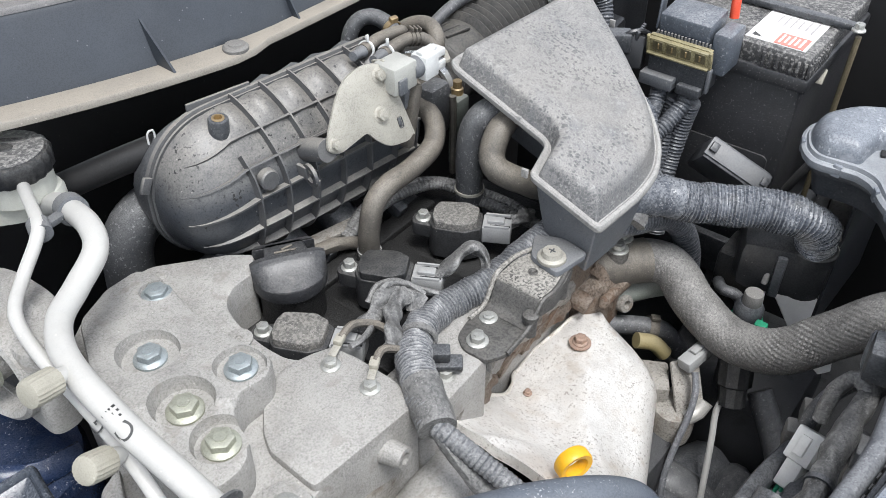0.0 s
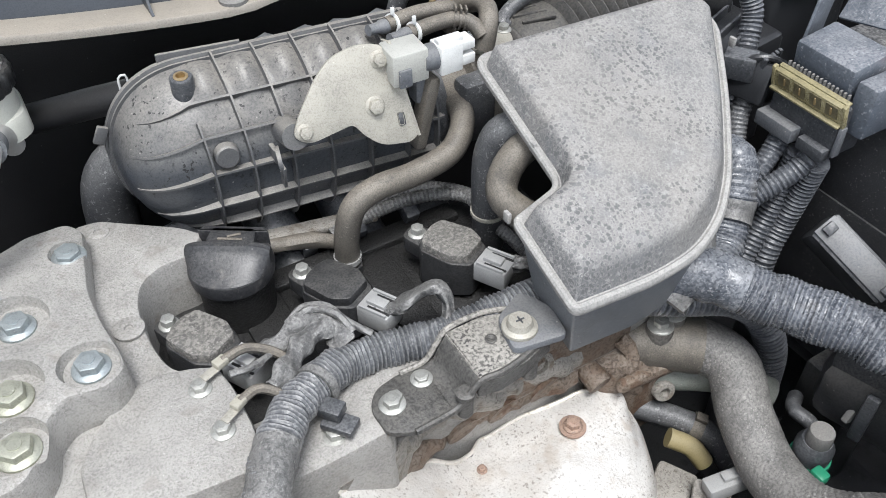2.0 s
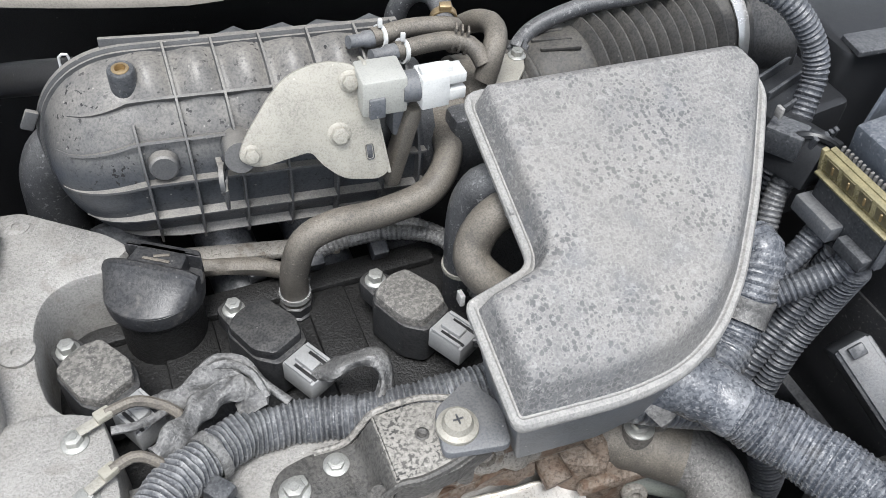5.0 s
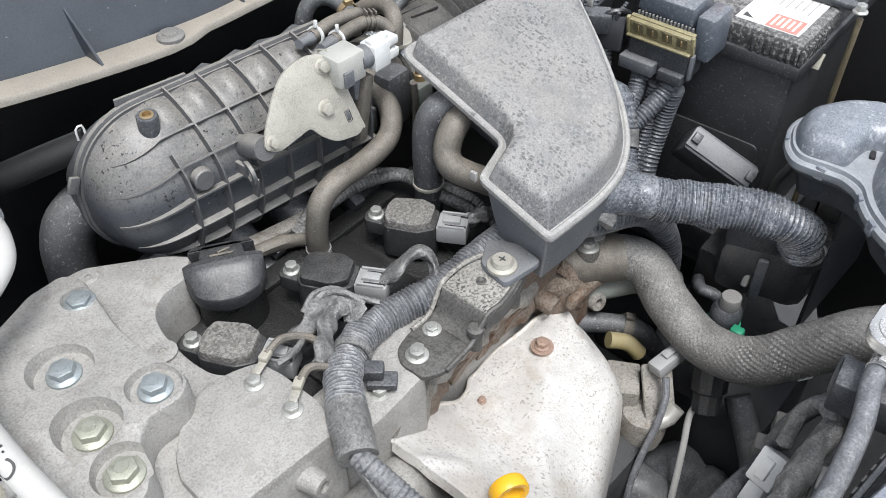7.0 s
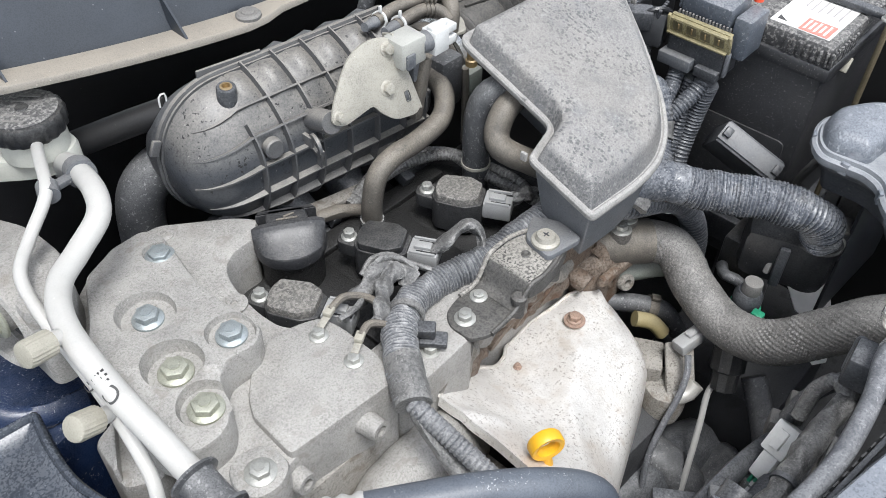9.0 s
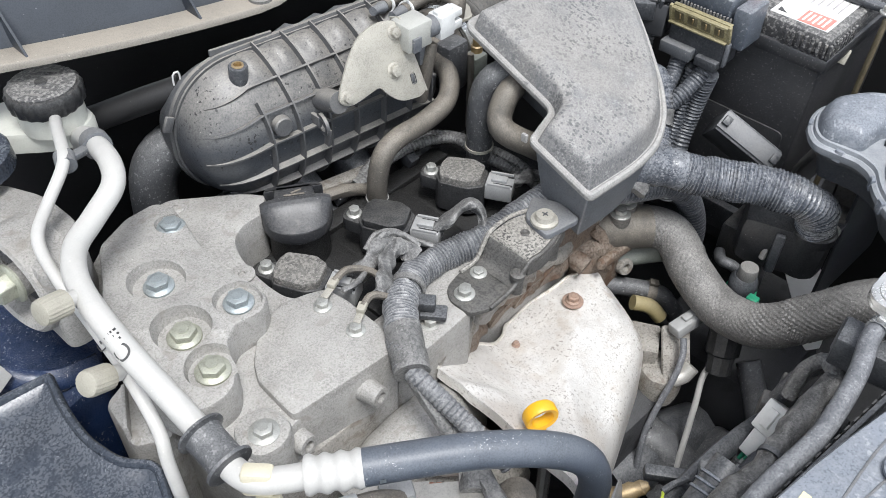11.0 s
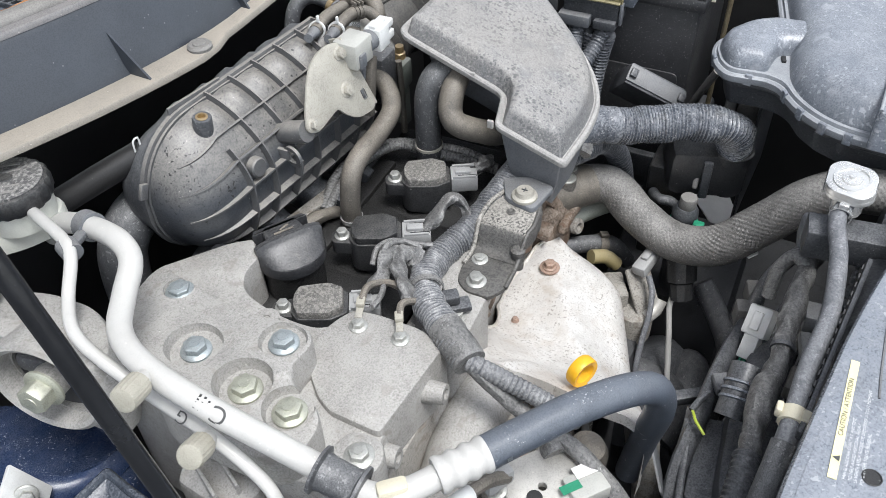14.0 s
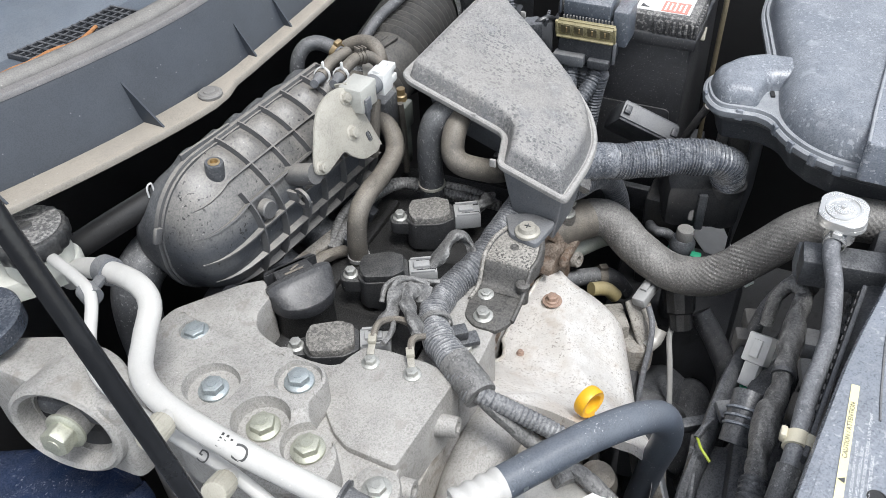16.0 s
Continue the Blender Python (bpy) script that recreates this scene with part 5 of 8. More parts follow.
breather = hose("breather_hose", [(0.545, 0.462, 0.985), (0.540, 0.432, 0.980), (0.520, 0.415, 0.967), (0.485, 0.413, 0.960), (0.455, 0.412, 0.961), (0.434, 0.412, 0.952), (0.425, 0.412, 0.925), (0.424, 0.412, 0.899)], 0.0098, "rubber", "dusty black rubber breather hose between manifold and valve cover")
ring_clip(breather, (0.424, 0.412, 0.905), (0, 0, 1), 0.0098, 0.004, "steel")
water = hose("heater_hose", [(0.575, 0.362, 0.995), (0.562, 0.359, 1.000), (0.547, 0.356, 0.999), (0.534, 0.355, 0.992), (0.525, 0.353, 0.979), (0.521, 0.346, 0.970), (0.526, 0.336, 0.963), (0.538, 0.325, 0.954), (0.551, 0.316, 0.945), (0.59, 0.302, 0.930)], 0.0118, "rubber", "dusty tan rubber heater hose bent beside the air cleaner box")
elbow_hose = hose("heater_elbow", [(0.536, 0.384, 0.86), (0.533, 0.382, 0.92), (0.532, 0.382, 0.960), (0.534, 0.381, 0.985), (0.540, 0.377, 1.000), (0.550, 0.371, 1.005), (0.562, 0.366, 1.003), (0.585, 0.360, 0.99)], 0.0128, "rubber_dark", "black rubber elbow hose under the air cleaner lid")
ring_clip(elbow_hose, (0.533, 0.382, 0.925), (0, 0, 1), 0.0130, 0.003, "zinc")
intake_hose = hose("corrugated_duct", [(0.600, 0.262, 0.925), (0.632, 0.242, 0.922), (0.662, 0.205, 0.912), (0.685, 0.160, 0.914), (0.700, 0.124, 0.910), (0.712, 0.109, 0.898), (0.720, 0.1065, 0.880), (0.724, 0.107, 0.862)], 0.0198, "wrapped", "blue-grey wrapped corrugated duct", ribs=0.0034, depth=0.05, n=32, wobble=0.0026)
part("tape", tube([(0.604, 0.260, 0.925), (0.632, 0.242, 0.922), (0.648, 0.223, 0.917)], 0.0203, 20, 0.003, wobble=0.002), "wrapped", intake_hose, "dusty tape round the end")
rad_hose = hose("radiator_hose", [(0.605, 0.275, 0.832), (0.640, 0.252, 0.832), (0.660, 0.220, 0.826), (0.645, 0.182, 0.808), (0.634, 0.138, 0.795), (0.627, 0.092, 0.812), (0.632, 0.052, 0.855), (0.636, 0.018, 0.895), (0.640, -0.02, 0.915), (0.645, -0.07, 0.915)], 0.0215, "fabric_hose", "thick dusty rubber radiator hose with a woven skin", n=84, step=0.0016, knit=0.0006)
harness = hose("engine_harness", [(0.545, 0.285, 0.925), (0.495, 0.285, 0.928), (0.445, 0.292, 0.922), (0.402, 0.303, 0.920), (0.362, 0.302, 0.925), (0.327, 0.280, 0.936), (0.302, 0.252, 0.942), (0.286, 0.228, 0.938)], 0.0135, "conduit", "dusty corrugated wiring harness wrapped in tape", "wiring harness", ribs=0.0034, depth=0.11, n=30, wobble=0.0022)
part("tape", tube([(0.306, 0.257, 0.9425), (0.296, 0.242, 0.9415), (0.285, 0.226, 0.9375)], 0.0142, 16, 0.004, wobble=0.0012), "tape", harness, "cloth tape round the end")
part("tail", tube([(0.286, 0.228, 0.938), (0.284, 0.205, 0.920), (0.284, 0.178, 0.900), (0.279, 0.150, 0.895), (0.270, 0.122, 0.890), (0.262, 0.095, 0.872), (0.256, 0.07, 0.84)], 0.0068, 12, 0.004, wobble=0.0008), "tape", harness)
part("tail", tube([(0.286, 0.228, 0.938), (0.288, 0.198, 0.928), (0.292, 0.168, 0.914), (0.298, 0.14, 0.895)], 0.0078, 12, ribs=0.004, depth=0.1), "conduit", harness, "narrow corrugated branch")

ac = thing("air_conditioning_pipe", (0.14, 0.33, 0.95), "white painted aluminium air conditioning pipe with a black hose", "pipe")
part("pipe", tube([(0.234, 0.572, 0.985), (0.231, 0.562, 0.998), (0.227, 0.540, 1.016), (0.221, 0.505, 1.030), (0.214, 0.470, 1.036), (0.203, 0.450, 1.032), (0.178, 0.438, 1.024), (0.153, 0.420, 1.023), (0.138, 0.388, 1.021), (0.134, 0.337, 1.009), (0.136, 0.285, 0.993), (0.137, 0.250, 0.983), (0.1365, 0.232, 0.979), (0.140, 0.216, 0.979), (0.152, 0.202, 0.981), (0.172, 0.186, 0.984)], 0.0085, 18, 0.004), "white_pipe", ac)
part("crimp", tube([(0.163, 0.193, 0.983), (0.176, 0.182, 0.984), (0.190, 0.171, 0.985)], lambda w: 0.0118 + 0.0009 * math.sin(w * 22), 22, 0.0015), "white_pipe", ac, "crimped white hose ferrule")
part("hose", tube([(0.188, 0.1725, 0.985), (0.215, 0.154, 0.984), (0.250, 0.129, 0.982), (0.284, 0.104, 0.972), (0.309, 0.090, 0.948), (0.326, 0.086, 0.905), (0.342, 0.094, 0.84), (0.352, 0.102, 0.77)], 0.0118, 18, 0.005), "sky_tinted_hose", ac, "smooth black rubber hose with sky reflection in its blue tint")
part("grommet", lathe([(0.009, -0.016), (0.0160, -0.0155), (0.0164, -0.0135), (0.0130, -0.012), (0.0122, -0.008), (0.0122, 0.008), (0.0130, 0.012), (0.0164, 0.0135), (0.0160, 0.0155), (0.009, 0.016)], axis((0.1365, 0.247, 0.982), (0.0, -1, -0.2)), 26), "rubber_dark", ac, "black rubber grommet")
liquid = thing("liquid_line", (0.13, 0.35, 0.95), "thin white aluminium coolant line with service port caps", "pipe")
part("pipe", tube([(0.235, 0.600, 1.010), (0.212, 0.548, 1.034), (0.194, 0.500, 1.041), (0.184, 0.486, 1.037), (0.160, 0.471, 1.025), (0.141, 0.450, 1.021), (0.135, 0.423, 1.010), (0.134, 0.385, 0.993), (0.131, 0.340, 0.979), (0.125, 0.300, 0.962), (0.119, 0.285, 0.945), (0.116, 0.275, 0.900)], 0.0046, 12, 0.004), "white_pipe", liquid)
for at, d, mat in (((0.136, 0.382, 1.020), (-0.88, -0.2, 0.30), "ivory"), ((0.1295, 0.340, 0.982), (-0.80, -0.25, 0.55), "ivory")):
    fr = axis(at, d)
    part("port", lathe([(0.0045, 0.0), (0.0058, 0.004), (0.0058, 0.014), (0.0045, 0.015), (0.001, 0.015)], fr, 16), "white_pipe", liquid)
    part("cap", lathe([(0.006, 0.013), (0.0092, 0.0135), (0.0094, 0.030), (0.0086, 0.0325), (0.006, 0.0335), (0.001, 0.0335)], fr, 64, 0.05, 20), mat, liquid, "ribbed ivory plastic cap")

overflow = hose("overflow_hose", [(0.562, -0.006, 0.958), (0.540, -0.002, 0.952), (0.502, -0.010, 0.945), (0.446, -0.013, 0.937), (0.385, -0.006, 0.935), (0.330, -0.003, 0.93), (0.28, 0.002, 0.905)], 0.0074, "grey_rubber", "weathered grey rubber overflow hose from the radiator cap")
rc = thing("filler_cap", (0.567, -0.004, 0.96), "bright pressed-steel filler cap of the radiator", "radiator cap")
rl = fillet([(r * math.cos(radians(a)), r * math.sin(radians(a))) for a, r in ((0, 0.0225), (32, 0.0205), (62, 0.0255), (92, 0.0255), (122, 0.0205), (150, 0.0225), (180, 0.0225), (212, 0.0205), (242, 0.0255), (272, 0.0255), (302, 0.0205), (330, 0.0225))], 0.006)
part("cap", slab(rl, -0.004, 0.003, axis((0.567, -0.004, 0.976), (-0.12, 0.1, 1)), 0.0025), "steel", rc)
part("neck", lathe([(0.0135, -0.03), (0.0135, 0.0), (0.002, 0.0)], axis((0.567, -0.004, 0.974), (-0.12, 0.1, 1)), 20), "steel", rc)
part("crown", lathe([(0.009, 0.0), (0.008, 0.0025), (0.003, 0.003), (0.0025, 0.005), (0.0005, 0.005)], axis((0.567, -0.004, 0.978), (-0.12, 0.1, 1)), 20), "steel", rc)
cap_m = axis((0.567, -0.004, 0.976), (-0.12, 0.1, 1))
part("ring", lathe([(0.0125, 0.0020), (0.0135, 0.0042), (0.0150, 0.0042), (0.0160, 0.0020)], cap_m, 28, open_ring=True), "steel", rc, "pressed ring on the cap")
part("rim", slab([(x * 1.02, y * 1.02) for x, y in rl], -0.0065, -0.002, cap_m, 0.0015), "steel", rc)

# ---- reservoir ----
res = thing("brake_fluid_reservoir", (0.215, 0.575, 0.96), "milky white fluid reservoir with a black screw cap", "reservoir")
part("cap", lathe([(0.029, 1.029), (0.0305, 1.031), (0.0310, 1.042), (0.0295, 1.045), (0.026, 1.0465), (0.006, 1.0475), (0.005, 1.049), (0.001, 1.049)], Matrix.Translation((0.2230, 0.5815, 0.002)), 80, 0.045, 20), "coil", res, "black screw cap with moulded writing")
part("cap_top", lathe([(0.027, 1.0440), (0.0265, 1.0472), (0.0255, 1.0478), (0.001, 1.0482)], Matrix.Translation((0.2230, 0.5815, 0.002)), 40), "battery_dusty", res, "dusty grey top of the cap")
for k in range(5):
    part("raised_line", box((0.018 + 0.004 * (k % 2), 0.0022, 0.0008), Matrix.Translation((0.2215, 0.580, 1.0500)) @ Matrix.Rotation(radians(-50), 4, "Z") @ Matrix.Translation((0.0, -0.016 + k * 0.0075 + (0.004 if k > 1 else 0), 0)), 0.0002, 1), "seal", res)
part("neck", lathe([(0.0265, 1.010), (0.0265, 1.031), (0.01, 1.031)], Matrix.Translation((0.2230, 0.5815, 0.002)), 32), "milky", res)
part("body", slab(fillet([(0.180, 0.592), (0.207, 0.569), (0.236, 0.5545), (0.252, 0.566), (0.252, 0.605), (0.236, 0.635), (0.176, 0.640)], 0.008), 0.995, 1.014, bevel=0.005), "milky", res)

# ---- battery and fuse box ----
tray = thing("battery_tray", (0.90, 0.295, 0.43), "black battery tray on its stand", "battery tray")
part("tray", box((0.20, 0.26, 0.03), Matrix.Translation((0.90, 0.295, 0.735)), 0.006), "black", tray)
part("stand", box((0.10, 0.12, 0.30), Matrix.Translation((0.90, 0.295, 0.58)), 0.01), "black", tray)
part("front_lip", box((0.012, 0.25, 0.035), Matrix.Translation((0.802, 0.295, 0.757)), 0.003), "black", tray)
bat = thing("battery", (0.90, 0.29, 0.75), "black car battery with dusty lid and white label", "battery")
part("case", box((0.190, 0.160, 0.225), Matrix.Translation((0.9140, 0.2620, 0.8625)), 0.005), "battery", bat)
part("lid_edge", box((0.200, 0.171, 0.016), Matrix.Translation((0.9140, 0.2620, 0.976)), 0.003), "battery", bat)
part("case_panel", slab(fillet([(0.195, 0.765), (0.332, 0.765), (0.332, 0.885), (0.195, 0.885)], 0.008), 0.0, 0.0022, Matrix(((0, 0, -1, 0.8192), (1, 0, 0, 0), (0, 1, 0, 0), (0, 0, 0, 1))), 0.0008), "battery", bat, "raised panel on the case")
part("lid", box((0.193, 0.164, 0.024), Matrix.Translation((0.9140, 0.2620, 0.993)), 0.005), "battery_dusty", bat, "dusty black lid")
for k in range(9):
    part("lid_flute", box((0.004, 0.004, 0.016), Matrix.Translation((0.8165 + k * 0.007, 0.1795, 0.992)), 0.0012), "battery_dusty", bat)
for k in range(7):
    part("lid_flute", box((0.004, 0.004, 0.016), Matrix.Translation((0.8165, 0.184 + k * 0.007, 0.992)), 0.0012), "battery_dusty", bat)
label = part("label", box((0.088, 0.062, 0.0006), Matrix.Translation((0.872, 0.222, 1.0053)), 0), "label_white", bat, "white and red paper label")
part("label_panel", box((0.026, 0.030, 0.0006), Matrix.Translation((0.842, 0.209, 1.0058)), 0), "label_red", label, "red warning panel")
for k in range(5):
    part("print_line", box((0.020 - 0.004 * (k % 2), 0.0022, 0.0005), Matrix.Translation((0.842, 0.199 + k * 0.0052, 1.0062)), 0), "label_white", label)
for k in range(6):
    part("print_line", box((0.030 - 0.006 * (k % 3), 0.0014, 0.0005), Matrix.Translation((0.884 + 0.002 * (k % 2), 0.200 + 0.0075 * k, 1.0058)), 0), "ink_faded", label)
part("warning_triangle", Geo().add([(0.834, 0.238, 1.0061), (0.842, 0.248, 1.0061), (0.834, 0.248, 1.0061), (0.834, 0.238, 1.0057), (0.842, 0.248, 1.0057), (0.834, 0.248, 1.0057)], [(0, 1, 2), (5, 4, 3), (0, 3, 4, 1), (1, 4, 5, 2), (2, 5, 3, 0)]), "ink", label)
part("tag", box((0.004, 0.010, 0.016), Matrix.Translation((0.870, 0.1795, 0.965)) @ Matrix.Rotation(0.5, 4, "Y"), 0.001), "ivory", bat, "torn cream paper tag")
hold = thing("battery_clamp", (0.90, 0.165, 0.78), "dull yellow-brown battery clamp rod with a black frame", "battery clamp")
part("rod", tube([(0.897, 0.163, 0.76), (0.896, 0.162, 0.90), (0.893, 0.160, 1.006)], 0.0032, 10, 0.02), "clamp_rod", hold)
part("bar", box((0.012, 0.25, 0.007), Matrix.Translation((0.905, 0.285, 1.010)), 0.002), "black", hold)
part("nut", hex_head(0.005, 0.006, 0.007).moved(Matrix.Translation((0.893, 0.162, 1.012))), "bolt", hold)
fuse = thing("fuse_box", (0.79, 0.30, 0.93), "blue-black fuse box with an amber window", "fuse box")
part("body", box((0.036, 0.078, 0.050), Matrix.Translation((0.797, 0.298, 0.970)), 0.003), "black", fuse)
for y in (0.2575, 0.3385):
    part("window_frame", box((0.005, 0.004, 0.024), Matrix.Translation((0.7772, y, 0.992)) @ Matrix.Rotation(-0.25, 4, "Y"), 0.0008), "amber", fuse)
for z in (0.9815, 1.0025):
    part("window_frame", box((0.005, 0.080, 0.0025), Matrix.Translation((0.7755 + 0.25 * (z - 0.9815), 0.298, z)) @ Matrix.Rotation(-0.25, 4, "Y"), 0.0006), "amber", fuse)
for k in range(4):
    part("fuse_recess", box((0.0012, 0.013, 0.013), Matrix.Translation((0.7750, 0.270 + 0.0185 * k, 0.9925)) @ Matrix.Rotation(-0.25, 4, "Y"), 0.0004), "amber_dark", fuse, "darker fuse behind the window")
part("clip", box((0.008, 0.004, 0.030), Matrix.Translation((0.781, 0.2565, 0.965)), 0.001), "box", fuse)
part("window", box((0.006, 0.078, 0.019), Matrix.Translation((0.7785, 0.298, 0.992)) @ Matrix.Rotation(-0.25, 4, "Y"), 0.001), "amber", fuse, "amber transparent fuse window")
for k in range(4):
    part("fuse_link", box((0.0016, 0.0022, 0.008), Matrix.Translation((0.7740, 0.270 + 0.018 * k, 0.9925)) @ Matrix.Rotation(-0.25, 4, "Y"), 0.0008), "brass", fuse)
for k in range(16):
    part("tooth", box((0.003, 0.0022, 0.007), Matrix.Translation((0.784, 0.264 + 0.0045 * k, 1.005)), 0.0004, 1), "seal", fuse)
part("cover", box((0.048, 0.066, 0.034), Matrix.Translation((0.8145, 0.302, 1.012)) @ Matrix.Rotation(-0.12, 4, "Y"), 0.0032), "fuse_blue", fuse)
part("side_cover", box((0.044, 0.022, 0.050), Matrix.Translation((0.812, 0.254, 0.995)), 0.0032), "fuse_blue", fuse)
part("terminal_flap", box((0.062, 0.050, 0.004), Matrix.Translation((0.872, 0.322, 1.052)) @ Matrix.Rotation(-0.75, 4, "Y") @ Matrix.Rotation(0.2, 4, "Z"), 0.0015), "fuse_blue", fuse, "raised grey terminal flap")
part("upright_plate", box((0.034, 0.0035, 0.055), Matrix.Translation((0.832, 0.351, 1.018)) @ Matrix.Rotation(0.25, 4, "Z") @ Matrix.Rotation(0.25, 4, "Y"), 0.0012), "fuse_blue", fuse, "grey upright guard plate")
for turn in (0.785, -0.785):
    part("plus_mark", box((0.020, 0.0036, 0.0006), Matrix.Translation((0.872, 0.322, 1.052)) @ Matrix.Rotation(-0.75, 4, "Y") @ Matrix.Translation((0.006, 0, 0.0026)) @ Matrix.Rotation(turn, 4, "Z"), 0), "red", fuse, "worn red plus mark")
part("plug", box((0.018, 0.044, 0.015), Matrix.Translation((0.776, 0.318, 0.951)), 0.0015), "box", fuse)
part("plug_small", box((0.014, 0.030, 0.012), Matrix.Translation((0.777, 0.276, 0.949)), 0.0015), "black", fuse)
part("red_cable", tube([(0.846, 0.266, 1.055), (0.840, 0.264, 1.040), (0.838, 0.262, 1.022)], 0.0058, 12), "red", fuse, "red cable end")
fuse.location, fuse.scale = (0.7668, 0.2926, 0.951), (0.85, 0.82, 0.85)

# ---- resonator duct cover ----
duct = thing("intake_duct", (0.75, 0.05, 0.92), "scuffed black plastic intake duct with a seamed edge", "air duct")
dl = [(0.704, 0.128), (0.716, 0.140), (0.740, 0.149), (0.762, 0.1485), (0.792, 0.129), (0.806, 0.104), (0.818, 0.092), (0.93, 0.118), (1.05, 0.12), (1.05, -0.16), (0.640, -0.16), (0.639, -0.035), (0.644, 0.012), (0.656, 0.038), (0.676, 0.060), (0.700, 0.074), (0.707, 0.090)]
dr = [0.010, 0.012, 0.015, 0.02, 0.015, 0.008, 0.008, 0.02, 0.01, 0.01, 0.02, 0.02, 0.02, 0.02, 0.02, 0.012, 0.008]
part("seam", loft([[(x, y, 0.972 + h) for x, y in ringed(dl, dr, d)] for d, h in ((0.006, -0.009), (-0.003, -0.009), (-0.0042, -0.006), (-0.0040, -0.002), (-0.0015, 0.0), (0.000, 0.0), (0.001, 0.0035), (0.0035, 0.0042), (0.006, 0.0030))]), "duct_bead", duct, "pale dusty seam bead")
neck_line = [(0.7065, 0.1265), (0.718, 0.138), (0.741, 0.1465), (0.760, 0.146), (0.789, 0.127), (0.803, 0.103), (0.806, 0.070), (0.80, 0.030), (0.762, 0.030), (0.754, 0.070), (0.748, 0.0875), (0.732, 0.0905), (0.7105, 0.0925)]
neck_r = [0.010, 0.012, 0.015, 0.02, 0.02, 0.012, 0.01, 0.01, 0.01, 0.012, 0.010, 0.008, 0.009]
part("snorkel", loft([[(x, y, 0.972 + h) for x, y in ringed(neck_line, neck_r, d)] for d, h in ((0.000, 0.002), (0.0005, 0.005), (0.002, 0.011), (0.005, 0.0165), (0.009, 0.0200), (0.013, 0.0218), (0.016, 0.0225))]), "duct", duct, "small rounded snorkel end")
main_line = [(0.818, 0.088), (0.93, 0.114), (1.045, 0.115), (1.045, -0.155), (0.644, -0.155), (0.643, -0.035), (0.648, 0.010), (0.660, 0.035), (0.680, 0.056), (0.704, 0.069), (0.736, 0.075), (0.770, 0.078)]
main_r = [0.02, 0.02, 0.01, 0.01, 0.02, 0.02, 0.03, 0.02, 0.02, 0.02, 0.02, 0.02]
part("shell", loft([[(x, y, 0.972 + h) for x, y in ringed(main_line, main_r, d)] for d, h in ((0.0, 0.002), (0.0008, 0.006), (0.004, 0.014), (0.009, 0.0215), (0.015, 0.0270), (0.022, 0.0305), (0.030, 0.0322), (0.036, 0.0326))]), "duct", duct)
part("end_plate", slab(fillet([(0.630, -0.010), (0.71, -0.013), (0.822, -0.020), (0.869, -0.026), (1.04, -0.05), (1.04, -0.157), (0.630, -0.157)], 0.006), 0.968, 1.0085, bevel=0.004), "cover", duct, "overlapping grey end cover with a raised edge")
part("end_plate_edge", tube([(0.632, -0.0115, 1.0085), (0.71, -0.0145, 1.0088), (0.822, -0.0215, 1.0088), (0.869, -0.0275, 1.0088), (1.03, -0.051, 1.0088)], 0.0016, 8, 0.01), "duct_bead", duct)
part("slot", box((0.010, 0.0045, 0.003), Matrix.Translation((0.741, 0.0815, 0.9762)) @ Matrix.Rotation(0.25, 4, "Z"), 0.0008), "void", duct, "small dark slot")
part("underside", loft([[(x, y, 0.972 + h) for x, y in ringed(dl, dr, d)] for d, h in ((0.001, -0.008), (0.003, -0.016), (0.010, -0.022), (0.016, -0.045))]), "black", duct)

for x, y, a in ((0.640, 0.006, 1.4), (0.648, 0.030, 1.1), (0.664, 0.052, 0.8), (0.688, 0.070, 0.5), (0.704, 0.108, 1.5), (0.728, 0.147, 0.3), (0.781, 0.139, -0.6)):
    part("snap", box((0.008, 0.004, 0.012), Matrix.Translation((x, y, 0.9675)) @ Matrix.Rotation(a, 4, "Z"), 0.001), "duct", duct)
# ---- radiator cover ----
panel = thing("radiator_cover", (0.45, -0.10, 0.95), "black plastic radiator cover with a caution label", "car panel")
part("shell", slab(fillet([(0.10, 0.016), (0.26, -0.002), (0.30, -0.008), (0.385, -0.021), (0.43, -0.030), (0.478, -0.041), (0.532, -0.051), (0.60, -0.058), (0.60, -0.19), (0.10, -0.19)], 0.008), 0.955, 0.976, bevel=0.006), "cover", panel)
part("label", box((0.101, 0.0056, 0.0005), Matrix.Translation((0.316, -0.0285, 0.9766)) @ Matrix.Rotation(-0.025, 4, "Z"), 0), "label_yellow", panel, "pale yellow caution label")

# ---- stay for the bonnet ----
rod = thing("bonnet_stay", (-0.0124, 0.039, 0.66), "slim black bonnet stay rod standing on the inner wing", "stay rod")
part("rod", tube([(-0.0124, 0.0391, 0.66), (0.0045, 0.1588, 1.0), (0.0294, 0.335, 1.5), (0.0443, 0.441, 1.80)], 0.0037, 20, 0.05), "rod_black", rod)

# ---- pipe clip and lettering on the pipes ----
clip = thing("pipe_clip", (0.205, 0.497, 1.03), "grey plastic clip that holds the two white pipes", "pipe clip")
part("ring", lathe([(0.0082, -0.006), (0.0112, -0.006), (0.0112, 0.006), (0.0082, 0.006)], axis((0.2215, 0.506, 1.0300), (-0.2, -1, 0.2)), 22, open_ring=True), "box", clip)
part("ring", lathe([(0.0050, -0.006), (0.0078, -0.006), (0.0078, 0.006), (0.0050, 0.006)], axis((0.1915, 0.4945, 1.0365), (-0.35, -0.9, -0.1)), 18), "box", clip)
part("arm", box((0.024, 0.008, 0.005), axis((0.206, 0.500, 1.0335), (0.2, 0, 1), (1, 0.35, -0.2)), 0.001), "box", clip)


